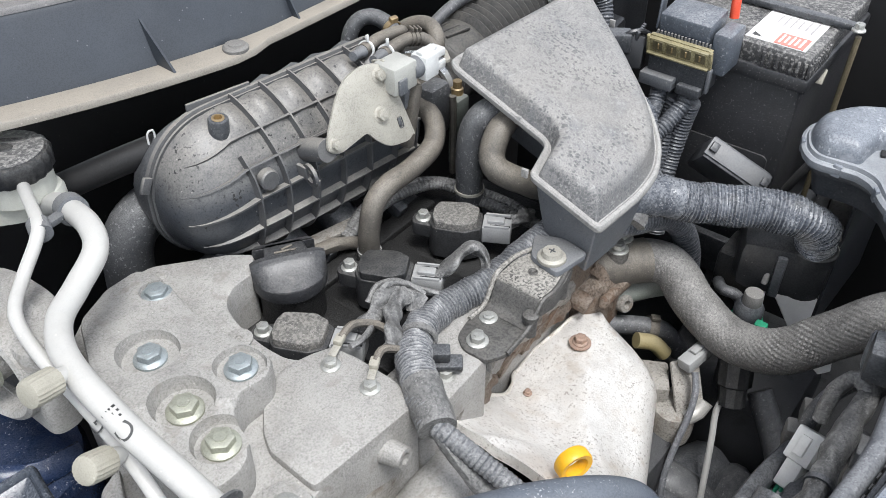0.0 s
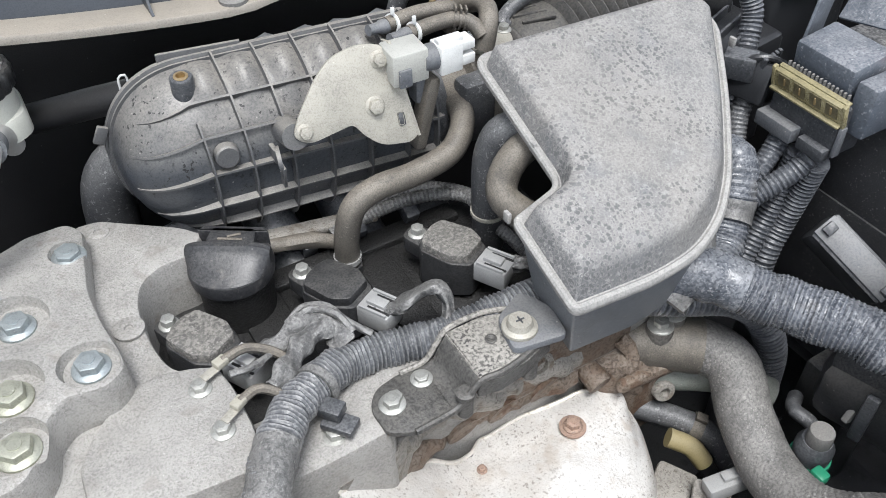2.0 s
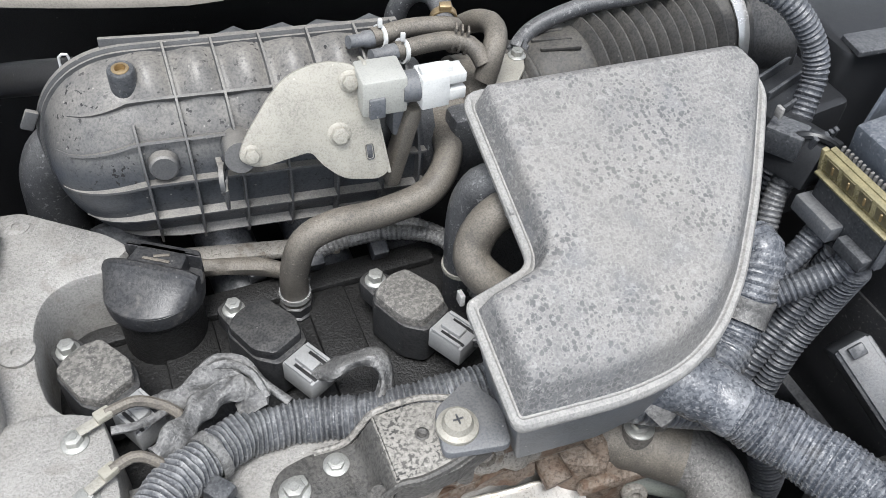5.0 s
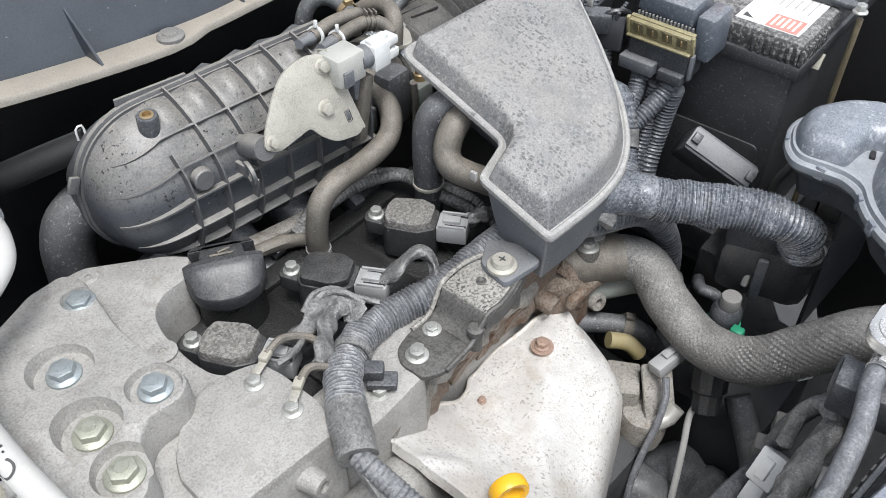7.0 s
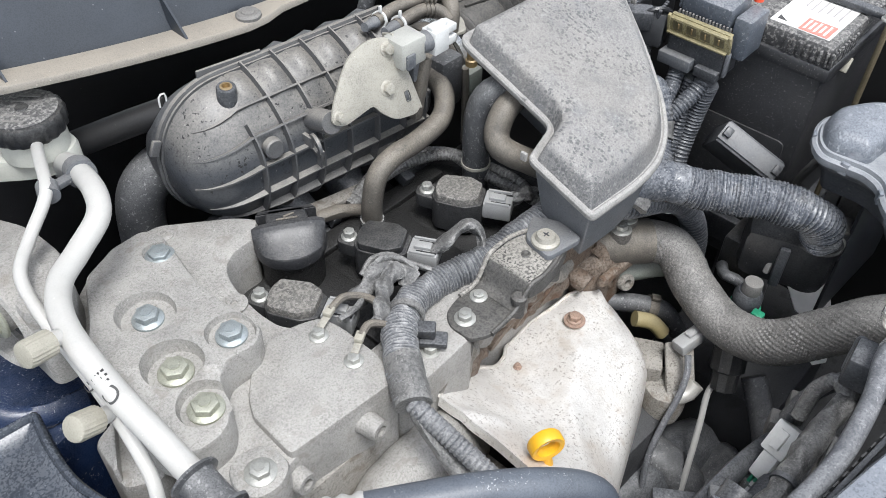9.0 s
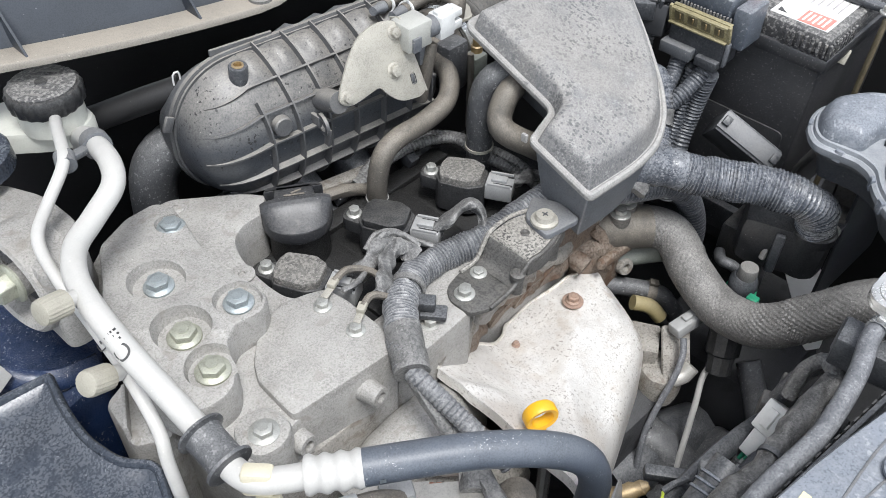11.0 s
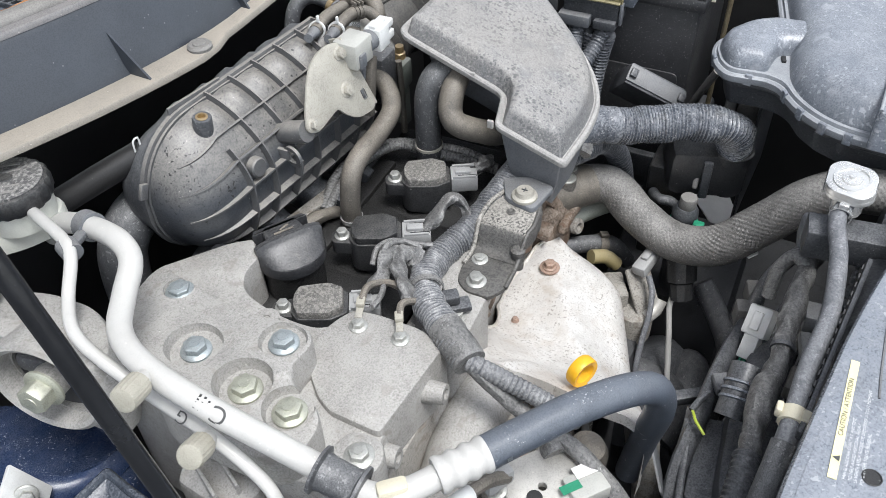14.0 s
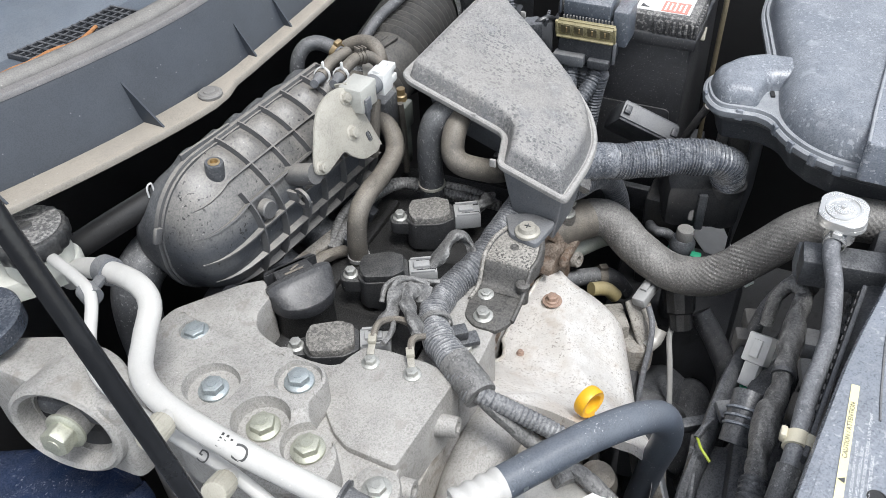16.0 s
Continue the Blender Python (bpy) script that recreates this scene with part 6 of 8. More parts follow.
def text_geo(words, size):
    """Flat letters of Blender's own font, standing in the xy plane."""
    cu = bpy.data.curves.new("letters", "FONT")
    cu.body, cu.size, cu.align_x, cu.align_y = words, size, "CENTER", "CENTER"
    tmp = new("letters", cu)
    bpy.context.view_layer.update()
    me = bpy.data.meshes.new_from_object(tmp.evaluated_get(bpy.context.evaluated_depsgraph_get()))
    g = Geo().add([v.co.copy() for v in me.vertices], [list(f.vertices) for f in me.polygons])
    bpy.data.objects.remove(tmp)
    bpy.data.curves.remove(cu)
    bpy.data.meshes.remove(me)
    return g


def wrap(g, at, along, face, r):
    """Bend flat letters round a pipe of radius r through at, its axis along, facing the direction face."""
    t = Vector(along).normalized()
    up = (Vector(face) - t * t.dot(Vector(face))).normalized()
    side = up.cross(t)
    out = Geo()
    return out.add([Vector(at) + t * p[0] + (up * math.cos(p[1] / r) + side * math.sin(p[1] / r)) * (r + 0.0006) for p in g.v], g.f)


main_dir = Vector((0.002, -0.052, -0.016))
part("letter", wrap(text_geo("C", 0.016).moved(Matrix.Rotation(radians(180), 4, "Z")), (0.1347, 0.328, 1.0065), main_dir, (-0.55, -0.15, 0.8), 0.0085), "ink", ac)
for k in range(6):
    bar = box((0.0016, 0.0042 if k != 2 else 0.002, 0.0002), Matrix.Translation((0.0, 0.0, 0.0)), 0)
    part("print_bar", wrap(bar, (0.1346, 0.344 - 0.0034 * (k % 3), 1.0105 - 0.001 * (k % 3)), main_dir, (-0.1 if k < 3 else -0.75, -0.15, 0.8), 0.0085), "ink", ac)
part("letter", wrap(text_geo("G", 0.012).moved(Matrix.Rotation(radians(180), 4, "Z")), (0.1325, 0.362, 0.9862), (-0.003, -0.045, -0.014), (-0.5, -0.2, 0.8), 0.0052), "ink", liquid)
part("clamp_band", box((0.020, 0.012, 0.020), axis((0.1425, 0.2125, 0.980), (0.1, 0.1, 1), (0.6, -0.7, 0)), 0.003), "cream", ac, "cream plastic clamp")
part("clamp_foot", box((0.022, 0.016, 0.026), Matrix.Translation((0.1385, 0.2025, 0.955)) @ Matrix.Rotation(0.7, 4, "Z"), 0.003), "cream", ac)
part("blue_mark", wrap(box((0.004, 0.003, 0.0002), Matrix(), 0), (0.198, 0.1655, 0.9845), (0.027, -0.018, 0), (-0.5, -0.6, 0.1), 0.0118), "bolt_blue", ac)

# ---- engine mount at the wing ----
mount = thing("engine_mount", (0.15, 0.50, 0.90), "dusty cast aluminium engine mount with an open rubber ring", "engine mount")
mount_arm = part("arm", slab(fillet([(0.128, 0.432), (0.147, 0.430), (0.167, 0.450), (0.179, 0.475), (0.177, 0.515), (0.157, 0.558), (0.128, 0.572), (0.126, 0.52)], 0.012), 0.925, 1.003, bevel=0.006, height=lambda x, y: 1.003 - 0.20 * max(0, x - 0.160) - 0.1 * max(0, y - 0.53)), "cast", mount)
rm = axis((0.124, 0.480, 0.970), (-1, -0.15, 0.10), (0, 0, 1))
stretch = rm @ Matrix.Diagonal((1.0, 1.12, 1.0, 1.0))
cut(mount_arm, [lathe([(0.0305, -0.026), (0.0305, 0.030), (0.001, 0.030)], stretch, 40)])
part("ring", lathe([(0.031, -0.03), (0.041, -0.03), (0.042, 0.002), (0.041, 0.006), (0.038, 0.008), (0.0345, 0.006), (0.0335, 0.0), (0.031, -0.012)], stretch, 40, open_ring=True), "cast", mount)
# the shade inside the ring opening is put into this near-black colour
part("rubber", lathe([(0.033, -0.024), (0.033, -0.008), (0.029, -0.012), (0.024, -0.018), (0.014, -0.017), (0.001, -0.022)], stretch, 36), "void", mount, "rubber block in the ring, coloured near-black for shade")
part("rubber_leg", box((0.016, 0.062, 0.014), rm @ Matrix.Translation((0.006, 0.0, -0.012)), 0.005), "rubber_dark", mount)
part("sleeve", lathe([(0.0135, -0.018), (0.0135, 0.004), (0.010, 0.005), (0.001, 0.005)], rm, 22), "cast", mount)
part("bolt", hex_head(0.0118, 0.013, 0.0160, 0.003).moved(rm @ Matrix.Translation((0, 0, 0.004))), "bolt_yellow", mount, "greenish zinc-plated hexagon bolt")
part("mark", lathe([(0.0050, 0), (0.0060, 0), (0.0060, 0.0006), (0.0050, 0.0006)], Matrix.Translation((0.147, 0.474, 1.0032)), 24).join(box((0.005, 0.0012, 0.0006), Matrix.Translation((0.147, 0.474, 1.0036)), 0)), "cast_low", mount, "cast circle mark")
part("stop_disc", lathe([(0.030, -0.012), (0.032, -0.010), (0.0325, 0.004), (0.031, 0.006), (0.001, 0.007)], axis((0.146, 0.566, 1.022), (-0.08, 0.02, 1)), 36), "blue_black", mount, "dark dusty damper disc")
part("bolt", hex_head(0.0075, 0.006, 0.011).moved(axis((0.143, 0.562, 1.029), (-0.08, 0.02, 1))), "bolt_blue", mount)

# ---- inner wing and splash shield ----
wing = thing("inner_wing", (0.05, 0.52, 0.80), "dark blue painted inner wing with grime", "car panel", kind="structure")
part("panel", slab(fillet([(-0.05, 0.43), (0.08, 0.44), (0.145, 0.455), (0.172, 0.50), (0.165, 0.58), (0.12, 0.66), (-0.05, 0.69)], 0.02), 0.70, 0.850, bevel=0.012, height=lambda x, y: 0.850 + 0.010 * noise.noise(Vector((x * 22, y * 22, 1)))), "blue_paint", wing)
part("flange", tube([(0.02, 0.60, 0.868), (0.06, 0.545, 0.872), (0.085, 0.50, 0.870), (0.11, 0.475, 0.862), (0.15, 0.468, 0.855)], 0.010, 10, 0.01, wobble=0.003, flat=0.6), "blue_paint", wing)
bt = thing("white_bracket", (0.072, 0.487, 0.86), "small white painted bracket bolted to the blue wing", "bracket")
part("plate", box((0.030, 0.004, 0.040), Matrix.Translation((0.072, 0.488, 0.895)) @ Matrix.Rotation(0.55, 4, "Z") @ Matrix.Rotation(-0.5, 4, "X"), 0.001), "white_plug", bt)
bolt(bt, (0.070, 0.483, 0.899), (-0.5, -0.75, 0.45), "bolt", 0.006, 0.005, 0.009)
splash = thing("splash_shield", (0.05, 0.33, 0.85), "dusty blue-black plastic cover beside the white pipes", "plastic cover")
sl = [(0.108, 0.432), (0.100, 0.395), (0.098, 0.360), (0.104, 0.328), (0.122, 0.308), (0.112, 0.278), (0.100, 0.258), (0.088, 0.19), (-0.045, 0.19), (-0.045, 0.442), (0.052, 0.440)]
sr = [0.006, 0.02, 0.02, 0.015, 0.012, 0.012, 0.01, 0.02, 0.01, 0.01, 0.01]
part("top", loft([[(x, y, h - 0.10 * max(0, 0.07 - x) + 0.002 * noise.noise(Vector((x * 40, y * 40, 2)))) for x, y in ringed(sl, sr, d)] for d, h in ((0.004, 0.915), (0.007, 0.917), (0.012, 0.9135), (0.020, 0.912))]), "blue_black", splash)
part("edge_lip", loft([[(x, y, h - 0.10 * max(0, 0.07 - x) + 0.002 * noise.noise(Vector((x * 40, y * 40, 2)))) for x, y in ringed(sl, sr, d)] for d, h in ((0.0, 0.86), (0.0, 0.917), (0.0008, 0.920), (0.0025, 0.9215), (0.005, 0.921), (0.0065, 0.918), (0.007, 0.914))], False), "blue_black", splash)
bolt(splash, (0.042, 0.300, 0.908), (0, 0, 1), "stay_steel", 0.006, 0.004, 0.010)
tank = thing("washer_cap", (0.11, 0.245, 0.90), "pale blue-grey round plastic cap", "cap")
part("cap", lathe([(0.024, 0.905), (0.026, 0.908), (0.026, 0.922), (0.022, 0.928), (0.012, 0.930), (0.001, 0.930)], Matrix.Translation((0.105, 0.236, 0)), 36), "grey_plug", tank)
part("neck", lathe([(0.020, 0.80), (0.020, 0.906), (0.01, 0.906)], Matrix.Translation((0.105, 0.236, 0)), 28), "milky", tank)
part("sleeve", tube([(-0.0124, 0.0391, 0.66), (-0.0015, 0.1166, 0.88), (0.0095, 0.1940, 1.10)], 0.0046, 16, 0.02), "rod_black", rod, "thicker lower sleeve")
part("collar", lathe([(0.004, -0.005), (0.0060, -0.005), (0.0060, 0.003), (0.0045, 0.005)], axis((0.0247, 0.231, 1.108), (0, 0.18, 1)), 18), "black", rod)

# ---- coil wiring and earth leads ----
wiring = thing("coil_wiring", (0.36, 0.33, 0.92), "taped wires that run from the coil plugs to the harness", "wiring")
for pts, r, flat, seed in (([(0.414, 0.332, 0.920), (0.426, 0.325, 0.932), (0.440, 0.321, 0.940), (0.450, 0.317, 0.941), (0.452, 0.308, 0.935), (0.447, 0.298, 0.925)], 0.0082, 0.62, 3),
                          ([(0.322, 0.334, 0.926), (0.336, 0.331, 0.936), (0.350, 0.334, 0.941), (0.362, 0.334, 0.940), (0.373, 0.326, 0.937), (0.377, 0.313, 0.930)], 0.0086, 0.60, 5),
                          ([(0.372, 0.327, 0.939), (0.358, 0.323, 0.941), (0.343, 0.314, 0.941), (0.331, 0.304, 0.942), (0.320, 0.296, 0.941)], 0.0080, 0.68, 7),
                          ([(0.511, 0.326, 0.920), (0.525, 0.322, 0.922), (0.545, 0.320, 0.915)], 0.0062, 0.8, 9)):
    part("taped_boot", tube(pts, lambda w, r=r, seed=seed: r * (0.92 + 0.16 * math.sin(w * 17 + seed)), 18, 0.0022, wobble=0.0034, flat=flat, seed=seed), "tape", wiring, "crumpled dusty tape sleeve")
for pts in ([(0.349, 0.345, 0.936), (0.362, 0.347, 0.943), (0.376, 0.341, 0.942), (0.384, 0.325, 0.938), (0.395, 0.311, 0.932)],
            [(0.352, 0.338, 0.946), (0.366, 0.338, 0.948), (0.378, 0.330, 0.944), (0.384, 0.316, 0.936)],
            [(0.334, 0.330, 0.936), (0.326, 0.322, 0.940), (0.312, 0.318, 0.942), (0.300, 0.318, 0.944)]):
    part("wire", tube(pts, 0.0026, 10, 0.003, wobble=0.0006), "tape", wiring)
for x, y, dx, dy, mat in ((0.2815, 0.3205, 0.022, 0.008, "grey_plug"), (0.283, 0.2838, 0.018, 0.010, "white_plug")):
    lead = thing("earth_lead", (x, y, 0.945), "small crimped earth lead bolted to the timing cover", "wire")
    part("lug", box((0.013, 0.006, 0.0012), Matrix.Translation((x + dx * 0.4, y + dy * 0.4, 0.9462)) @ Matrix.Rotation(math.atan2(dy, dx), 4, "Z"), 0.0004), "zinc", lead)
    part("sleeve", box((0.009, 0.007, 0.005), Matrix.Translation((x + dx * 0.75, y + dy * 0.75, 0.9485)) @ Matrix.Rotation(math.atan2(dy, dx), 4, "Z"), 0.001), "ivory", lead, "crimp sleeve")
    part("wire", tube([(x + dx * 0.8, y + dy * 0.8, 0.9485), (x + dx * 1.6, y + dy * 1.2, 0.947), (x + dx * 2.4, y + dy * 0.2, 0.938), (x + dx * 2.6, y - 0.012, 0.930)], 0.0032, 8, 0.004), "rubber", lead)
loom = thing("rear_loom", (0.52, 0.44, 0.90), "thin corrugated wire loom behind the ignition coils", "wiring")
band = thing("cable_tie", (0.346, 0.289, 0.93), "dusty black cable tie with its buckle on the harness", "cable tie")
part("band", lathe([(0.0136, -0.003), (0.0150, -0.003), (0.0150, 0.003), (0.0136, 0.003)], axis((0.3460, 0.2925, 0.9305), (-0.84, -0.53, 0.12)), 30, open_ring=True), "tape", band)
part("buckle", box((0.016, 0.012, 0.009), Matrix.Translation((0.3460, 0.2715, 0.9300)) @ Matrix.Rotation(-0.9, 4, "Z"), 0.0015), "black", band, "square black buckle")
part("base", box((0.022, 0.014, 0.006), Matrix.Translation((0.3480, 0.2650, 0.9215)) @ Matrix.Rotation(-0.9, 4, "Z"), 0.0015), "black", band)
for d in (0.0, 0.011):
    part("strand", tube([(0.425, 0.445 - d * 0.3, 0.902), (0.468, 0.455 - d, 0.908), (0.505, 0.447 - d, 0.913), (0.534, 0.423 - d * 0.6, 0.914), (0.547 - d, 0.385, 0.912), (0.552 - d, 0.345, 0.910), (0.546, 0.312, 0.905)], 0.0056, 10, ribs=0.0036, depth=0.1), "tape", loom)
part("tie", lathe([(0.010, -0.003), (0.0125, -0.003), (0.0125, 0.003), (0.010, 0.003)], axis((0.500, 0.452, 0.905), (1, -0.2, 0)), 14), "black", loom)
rail = thing("fuel_rail", (0.40, 0.452, 0.89), "grey metal rail and cable under the intake manifold", "engine part")
part("bar", box((0.135, 0.014, 0.006), Matrix.Translation((0.400, 0.460, 0.905)) @ Matrix.Rotation(-0.22, 4, "Z"), 0.0015), "cast_low", rail)
part("cable", tube([(0.335, 0.442, 0.900), (0.356, 0.452, 0.909), (0.385, 0.446, 0.910), (0.412, 0.438, 0.908), (0.43, 0.432, 0.900)], 0.0062, 10, wobble=0.001), "rubber", rail)
part("union", lathe([(0.007, 0), (0.009, 0.004), (0.009, 0.012), (0.006, 0.014), (0.001, 0.014)], axis((0.350, 0.448, 0.902), (-0.4, -0.3, 0.8)), 14), "rubber", rail)
for x in (0.405, 0.446, 0.492):
    part("injector_plug", box((0.012, 0.014, 0.014), Matrix.Translation((x, 0.446 - 0.1 * (x - 0.4), 0.900)) @ Matrix.Rotation(0.4, 4, "X"), 0.0015), "black", rail)

# ---- throttle body, bellows and small hoses behind the air box ----
throttle = thing("throttle_valve", (0.56, 0.48, 0.93), "dusty dark throttle body at the end of the manifold", "throttle body")
part("flange", lathe([(0.030, -0.010), (0.046, -0.010), (0.047, 0.0), (0.044, 0.006), (0.030, 0.008)], axis((0.535, 0.488, 0.968), (1, -0.1, 0)), 28), "rubber_dark", throttle)
part("barrel", lathe([(0.034, 0.0), (0.034, 0.03), (0.040, 0.034), (0.040, 0.05), (0.036, 0.054), (0.01, 0.054)], axis((0.535, 0.488, 0.968), (1, -0.02, 0)), 28), "rubber", throttle)
part("motor", box((0.03, 0.022, 0.055), Matrix.Translation((0.560, 0.446, 0.975)), 0.006), "rubber_dark", throttle)
part("arm", box((0.010, 0.016, 0.06), Matrix.Translation((0.505, 0.430, 1.000)) @ Matrix.Rotation(0.25, 4, "Y"), 0.003), "rubber", throttle)
bellow = thing("intake_bellows", (0.70, 0.50, 0.92), "dusty black rubber intake bellows with a steel band clamp", "air duct")
bx = axis((0.585, 0.487, 0.967), (0.215, 0.025, 0.009))
rings = [(0.034, 0.0), (0.0385, 0.001), (0.0385, 0.016), (0.036, 0.018)]
for k in range(2):
    z = 0.020 + 0.011 * k
    rings += [(0.0355, z), (0.0405, z + 0.003), (0.0415, z + 0.005), (0.0405, z + 0.007), (0.0355, z + 0.010)]
rings += [(0.0375, 0.044), (0.0395, 0.048), (0.0415, 0.078), (0.0420, 0.082)]
for k in range(11):
    z = 0.084 + 0.0108 * k
    rings += [(0.0410, z), (0.0460, z + 0.0028), (0.0485, z + 0.0046), (0.0480, z + 0.0062), (0.0410, z + 0.0095)]
rings += [(0.0440, 0.206), (0.0440, 0.216)]
part("bellows", lathe(rings, bx, 40), "bellows", bellow)
for k in range(3):
    part("rib", box((0.003, 0.030, 0.003), bx @ Matrix.Translation((0.0400, -0.012 + 0.012 * k, 0.062)) @ Matrix.Rotation(1.2, 4, "X"), 0.0008), "bellows", bellow)
part("small_clamp", lathe([(0.0386, 0.004), (0.0398, 0.004), (0.0398, 0.012), (0.0386, 0.012)], bx, 36, open_ring=True), "steel", bellow, "narrow steel clamp")
ring_clip(bellow, (0.802, 0.510, 0.975), (1, 0, 0), 0.0455, 0.011, "steel", "band_clamp", "slotted steel band clamp")
part("outlet", tube([(0.80, 0.511, 0.975), (0.825, 0.514, 0.975), (0.855, 0.526, 0.970), (0.88, 0.555, 0.955)], 0.043, 24), "gloss_black", bellow, "smooth black outlet pipe")
side = thing("ribbed_duct", (0.80, 0.45, 0.88), "black ribbed plastic air duct beside the air cleaner", "air duct")
part("wall", slab(fillet([(0.785, 0.400), (0.800, 0.392), (0.862, 0.400), (0.862, 0.475), (0.790, 0.478)], 0.008), 0.86, 0.972, bevel=0.006), "gloss_black", side)
part("collar", lathe([(0.044, -0.02), (0.050, -0.02), (0.050, 0.02), (0.044, 0.02)], axis((0.83, 0.505, 0.975), (1, -0.1, 0)), 32, open_ring=True), "coil", side)
for k in range(4):
    part("rib", box((0.058, 0.0028, 0.012), Matrix.Translation((0.822, 0.412 + 0.018 * k, 0.974)) @ Matrix.Rotation(0.35, 4, "Z"), 0.0008), "black", side)
for k in range(3):
    part("rib", box((0.004, 0.0028, 0.085), Matrix.Translation((0.786, 0.415 + 0.022 * k, 0.925)) @ Matrix.Rotation(0.15, 4, "X"), 0.0008), "black", side)
relay = thing("relay_connector", (0.765, 0.355, 0.93), "black wiring connector with small teeth beside the fuse box", "connector")
part("body", box((0.034, 0.040, 0.034), Matrix.Translation((0.766, 0.352, 0.985)) @ Matrix.Rotation(0.3, 4, "Z") @ Matrix.Rotation(0.3, 4, "Y"), 0.003), "gloss_black", relay)
part("socket", box((0.020, 0.026, 0.020), Matrix.Translation((0.752, 0.356, 0.998)) @ Matrix.Rotation(0.6, 4, "Z"), 0.002), "black", relay)
for k in range(5):
    part("tooth", box((0.003, 0.004, 0.010), Matrix.Translation((0.758 + 0.005 * k, 0.338 + 0.001 * k, 1.006)) @ Matrix.Rotation(0.2, 4, "X"), 0.0006, 1), "black", relay)
part("strap", tube([(0.745, 0.365, 0.985), (0.755, 0.345, 1.008), (0.772, 0.332, 1.004), (0.785, 0.33, 0.975)], 0.003, 8, 0.004), "gloss_black", relay)
part("corrugated_lead", tube([(0.762, 0.350, 0.972), (0.752, 0.343, 0.950), (0.742, 0.330, 0.930), (0.728, 0.318, 0.915)], 0.0085, 14, ribs=0.004, depth=0.09), "conduit", relay, "corrugated lead")
fuse_lid = thing("wing_ledge", (0.90, 0.45, 0.90), "black plastic box with a dusty ledge by the wing", "fuse box")
part("box", slab(fillet([(0.868, 0.425), (0.975, 0.425), (0.975, 0.52), (0.872, 0.52)], 0.010), 0.86, 0.995, bevel=0.006), "gloss_black", fuse_lid)
part("ledge", slab(fillet([(0.872, 0.420), (0.975, 0.414), (0.975, 0.440), (0.876, 0.446)], 0.003), 0.995, 0.999, bevel=0.001), "black", fuse_lid, "dusty ledge")
part("rib", box((0.003, 0.022, 0.020), Matrix.Translation((0.925, 0.428, 0.985)), 0.0008), "black", fuse_lid)
vent = hose("vent_hose", [(0.598, 0.470, 0.955), (0.612, 0.490, 0.995), (0.632, 0.507, 1.010), (0.670, 0.506, 1.024), (0.720, 0.500, 1.030), (0.770, 0.505, 1.034), (0.83, 0.53, 1.03)], 0.0062, "rubber_dark", "slim black rubber hose over the intake bellows")
ring_clip(vent, (0.621, 0.499, 1.003), (0.5, 0.5, 0.4), 0.0066, 0.007, "rubber_dark")
for pts in ([(0.503, 0.4795, 1.0480), (0.528, 0.4835, 1.0478), (0.545, 0.4825, 1.0470), (0.556, 0.4810, 1.0455), (0.563, 0.486, 1.040), (0.566, 0.494, 1.020)],
            [(0.514, 0.4655, 1.0445), (0.539, 0.4685, 1.0440), (0.556, 0.4675, 1.0430), (0.566, 0.460, 1.040), (0.570, 0.452, 1.032)]):
    vac = hose("vacuum_hose", pts, 0.0060, "rubber", "short dusty vacuum hose from the solenoid valve")
for k in range(3):
    ring_clip(vac, (0.5545 + 0.0036 * k, 0.4682 - 0.0018 * k, 1.0430 - 0.0008 * k), (0.9, -0.35, -0.15), 0.0062, 0.0016, "rubber", "hose_band")
hose("return_elbow", [(0.572, 0.452, 1.020), (0.577, 0.455, 1.036), (0.584, 0.466, 1.043), (0.586, 0.482, 1.042), (0.581, 0.498, 1.034), (0.572, 0.510, 1.020)], 0.0078, "rubber", "dusty rubber elbow behind the solenoid valve")
arch = hose("brake_vacuum_hose", [(0.556, 0.489, 1.043), (0.559, 0.500, 1.047), (0.557, 0.516, 1.050), (0.547, 0.526, 1.046), (0.538, 0.530, 1.030), (0.533, 0.532, 0.99)], 0.0076, "rubber_dark", "black hose arched behind the manifold")
ring_clip(arch, (0.5578, 0.493, 1.0445), (0.2, 0.9, 0.3), 0.0079, 0.005, "brass", "hose_clip", "tarnished hose clip")
stage = thing("throttle_bracket", (0.59, 0.47, 0.98), "pale metal bracket plate over the throttle body", "bracket")
part("plate", slab(fillet([(0.573, 0.474), (0.582, 0.459), (0.598, 0.454), (0.612, 0.470), (0.618, 0.488), (0.598, 0.490)], 0.005), 1.006, 1.009, bevel=0.0008), "zinc", stage)
part("leg", box((0.020, 0.004, 0.040), Matrix.Translation((0.598, 0.482, 0.987)), 0.001), "zinc", stage)
bolt(stage, (0.612, 0.484, 1.009), (0, 0, 1), "bolt", 0.0045, 0.004, 0.0065, 0.0012)
sol = thing("vacuum_solenoid", (0.588, 0.44, 0.92), "grey-green solenoid with a brass fitting", "valve")
part("body", box((0.020, 0.018, 0.030), Matrix.Translation((0.590, 0.441, 0.962)), 0.003), "olive", sol)
part("lower", box((0.012, 0.012, 0.05), Matrix.Translation((0.589, 0.440, 0.925)), 0.002), "olive", sol)
part("fitting", lathe([(0.006, 0), (0.006, 0.006), (0.0045, 0.007), (0.0045, 0.014), (0.001, 0.014)], Matrix.Translation((0.594, 0.443, 0.977)), 14), "brass", sol)
part("pipe", tube([(0.576, 0.435, 0.985), (0.575, 0.433, 0.95), (0.573, 0.432, 0.90)], 0.0035, 8), "rubber", sol)
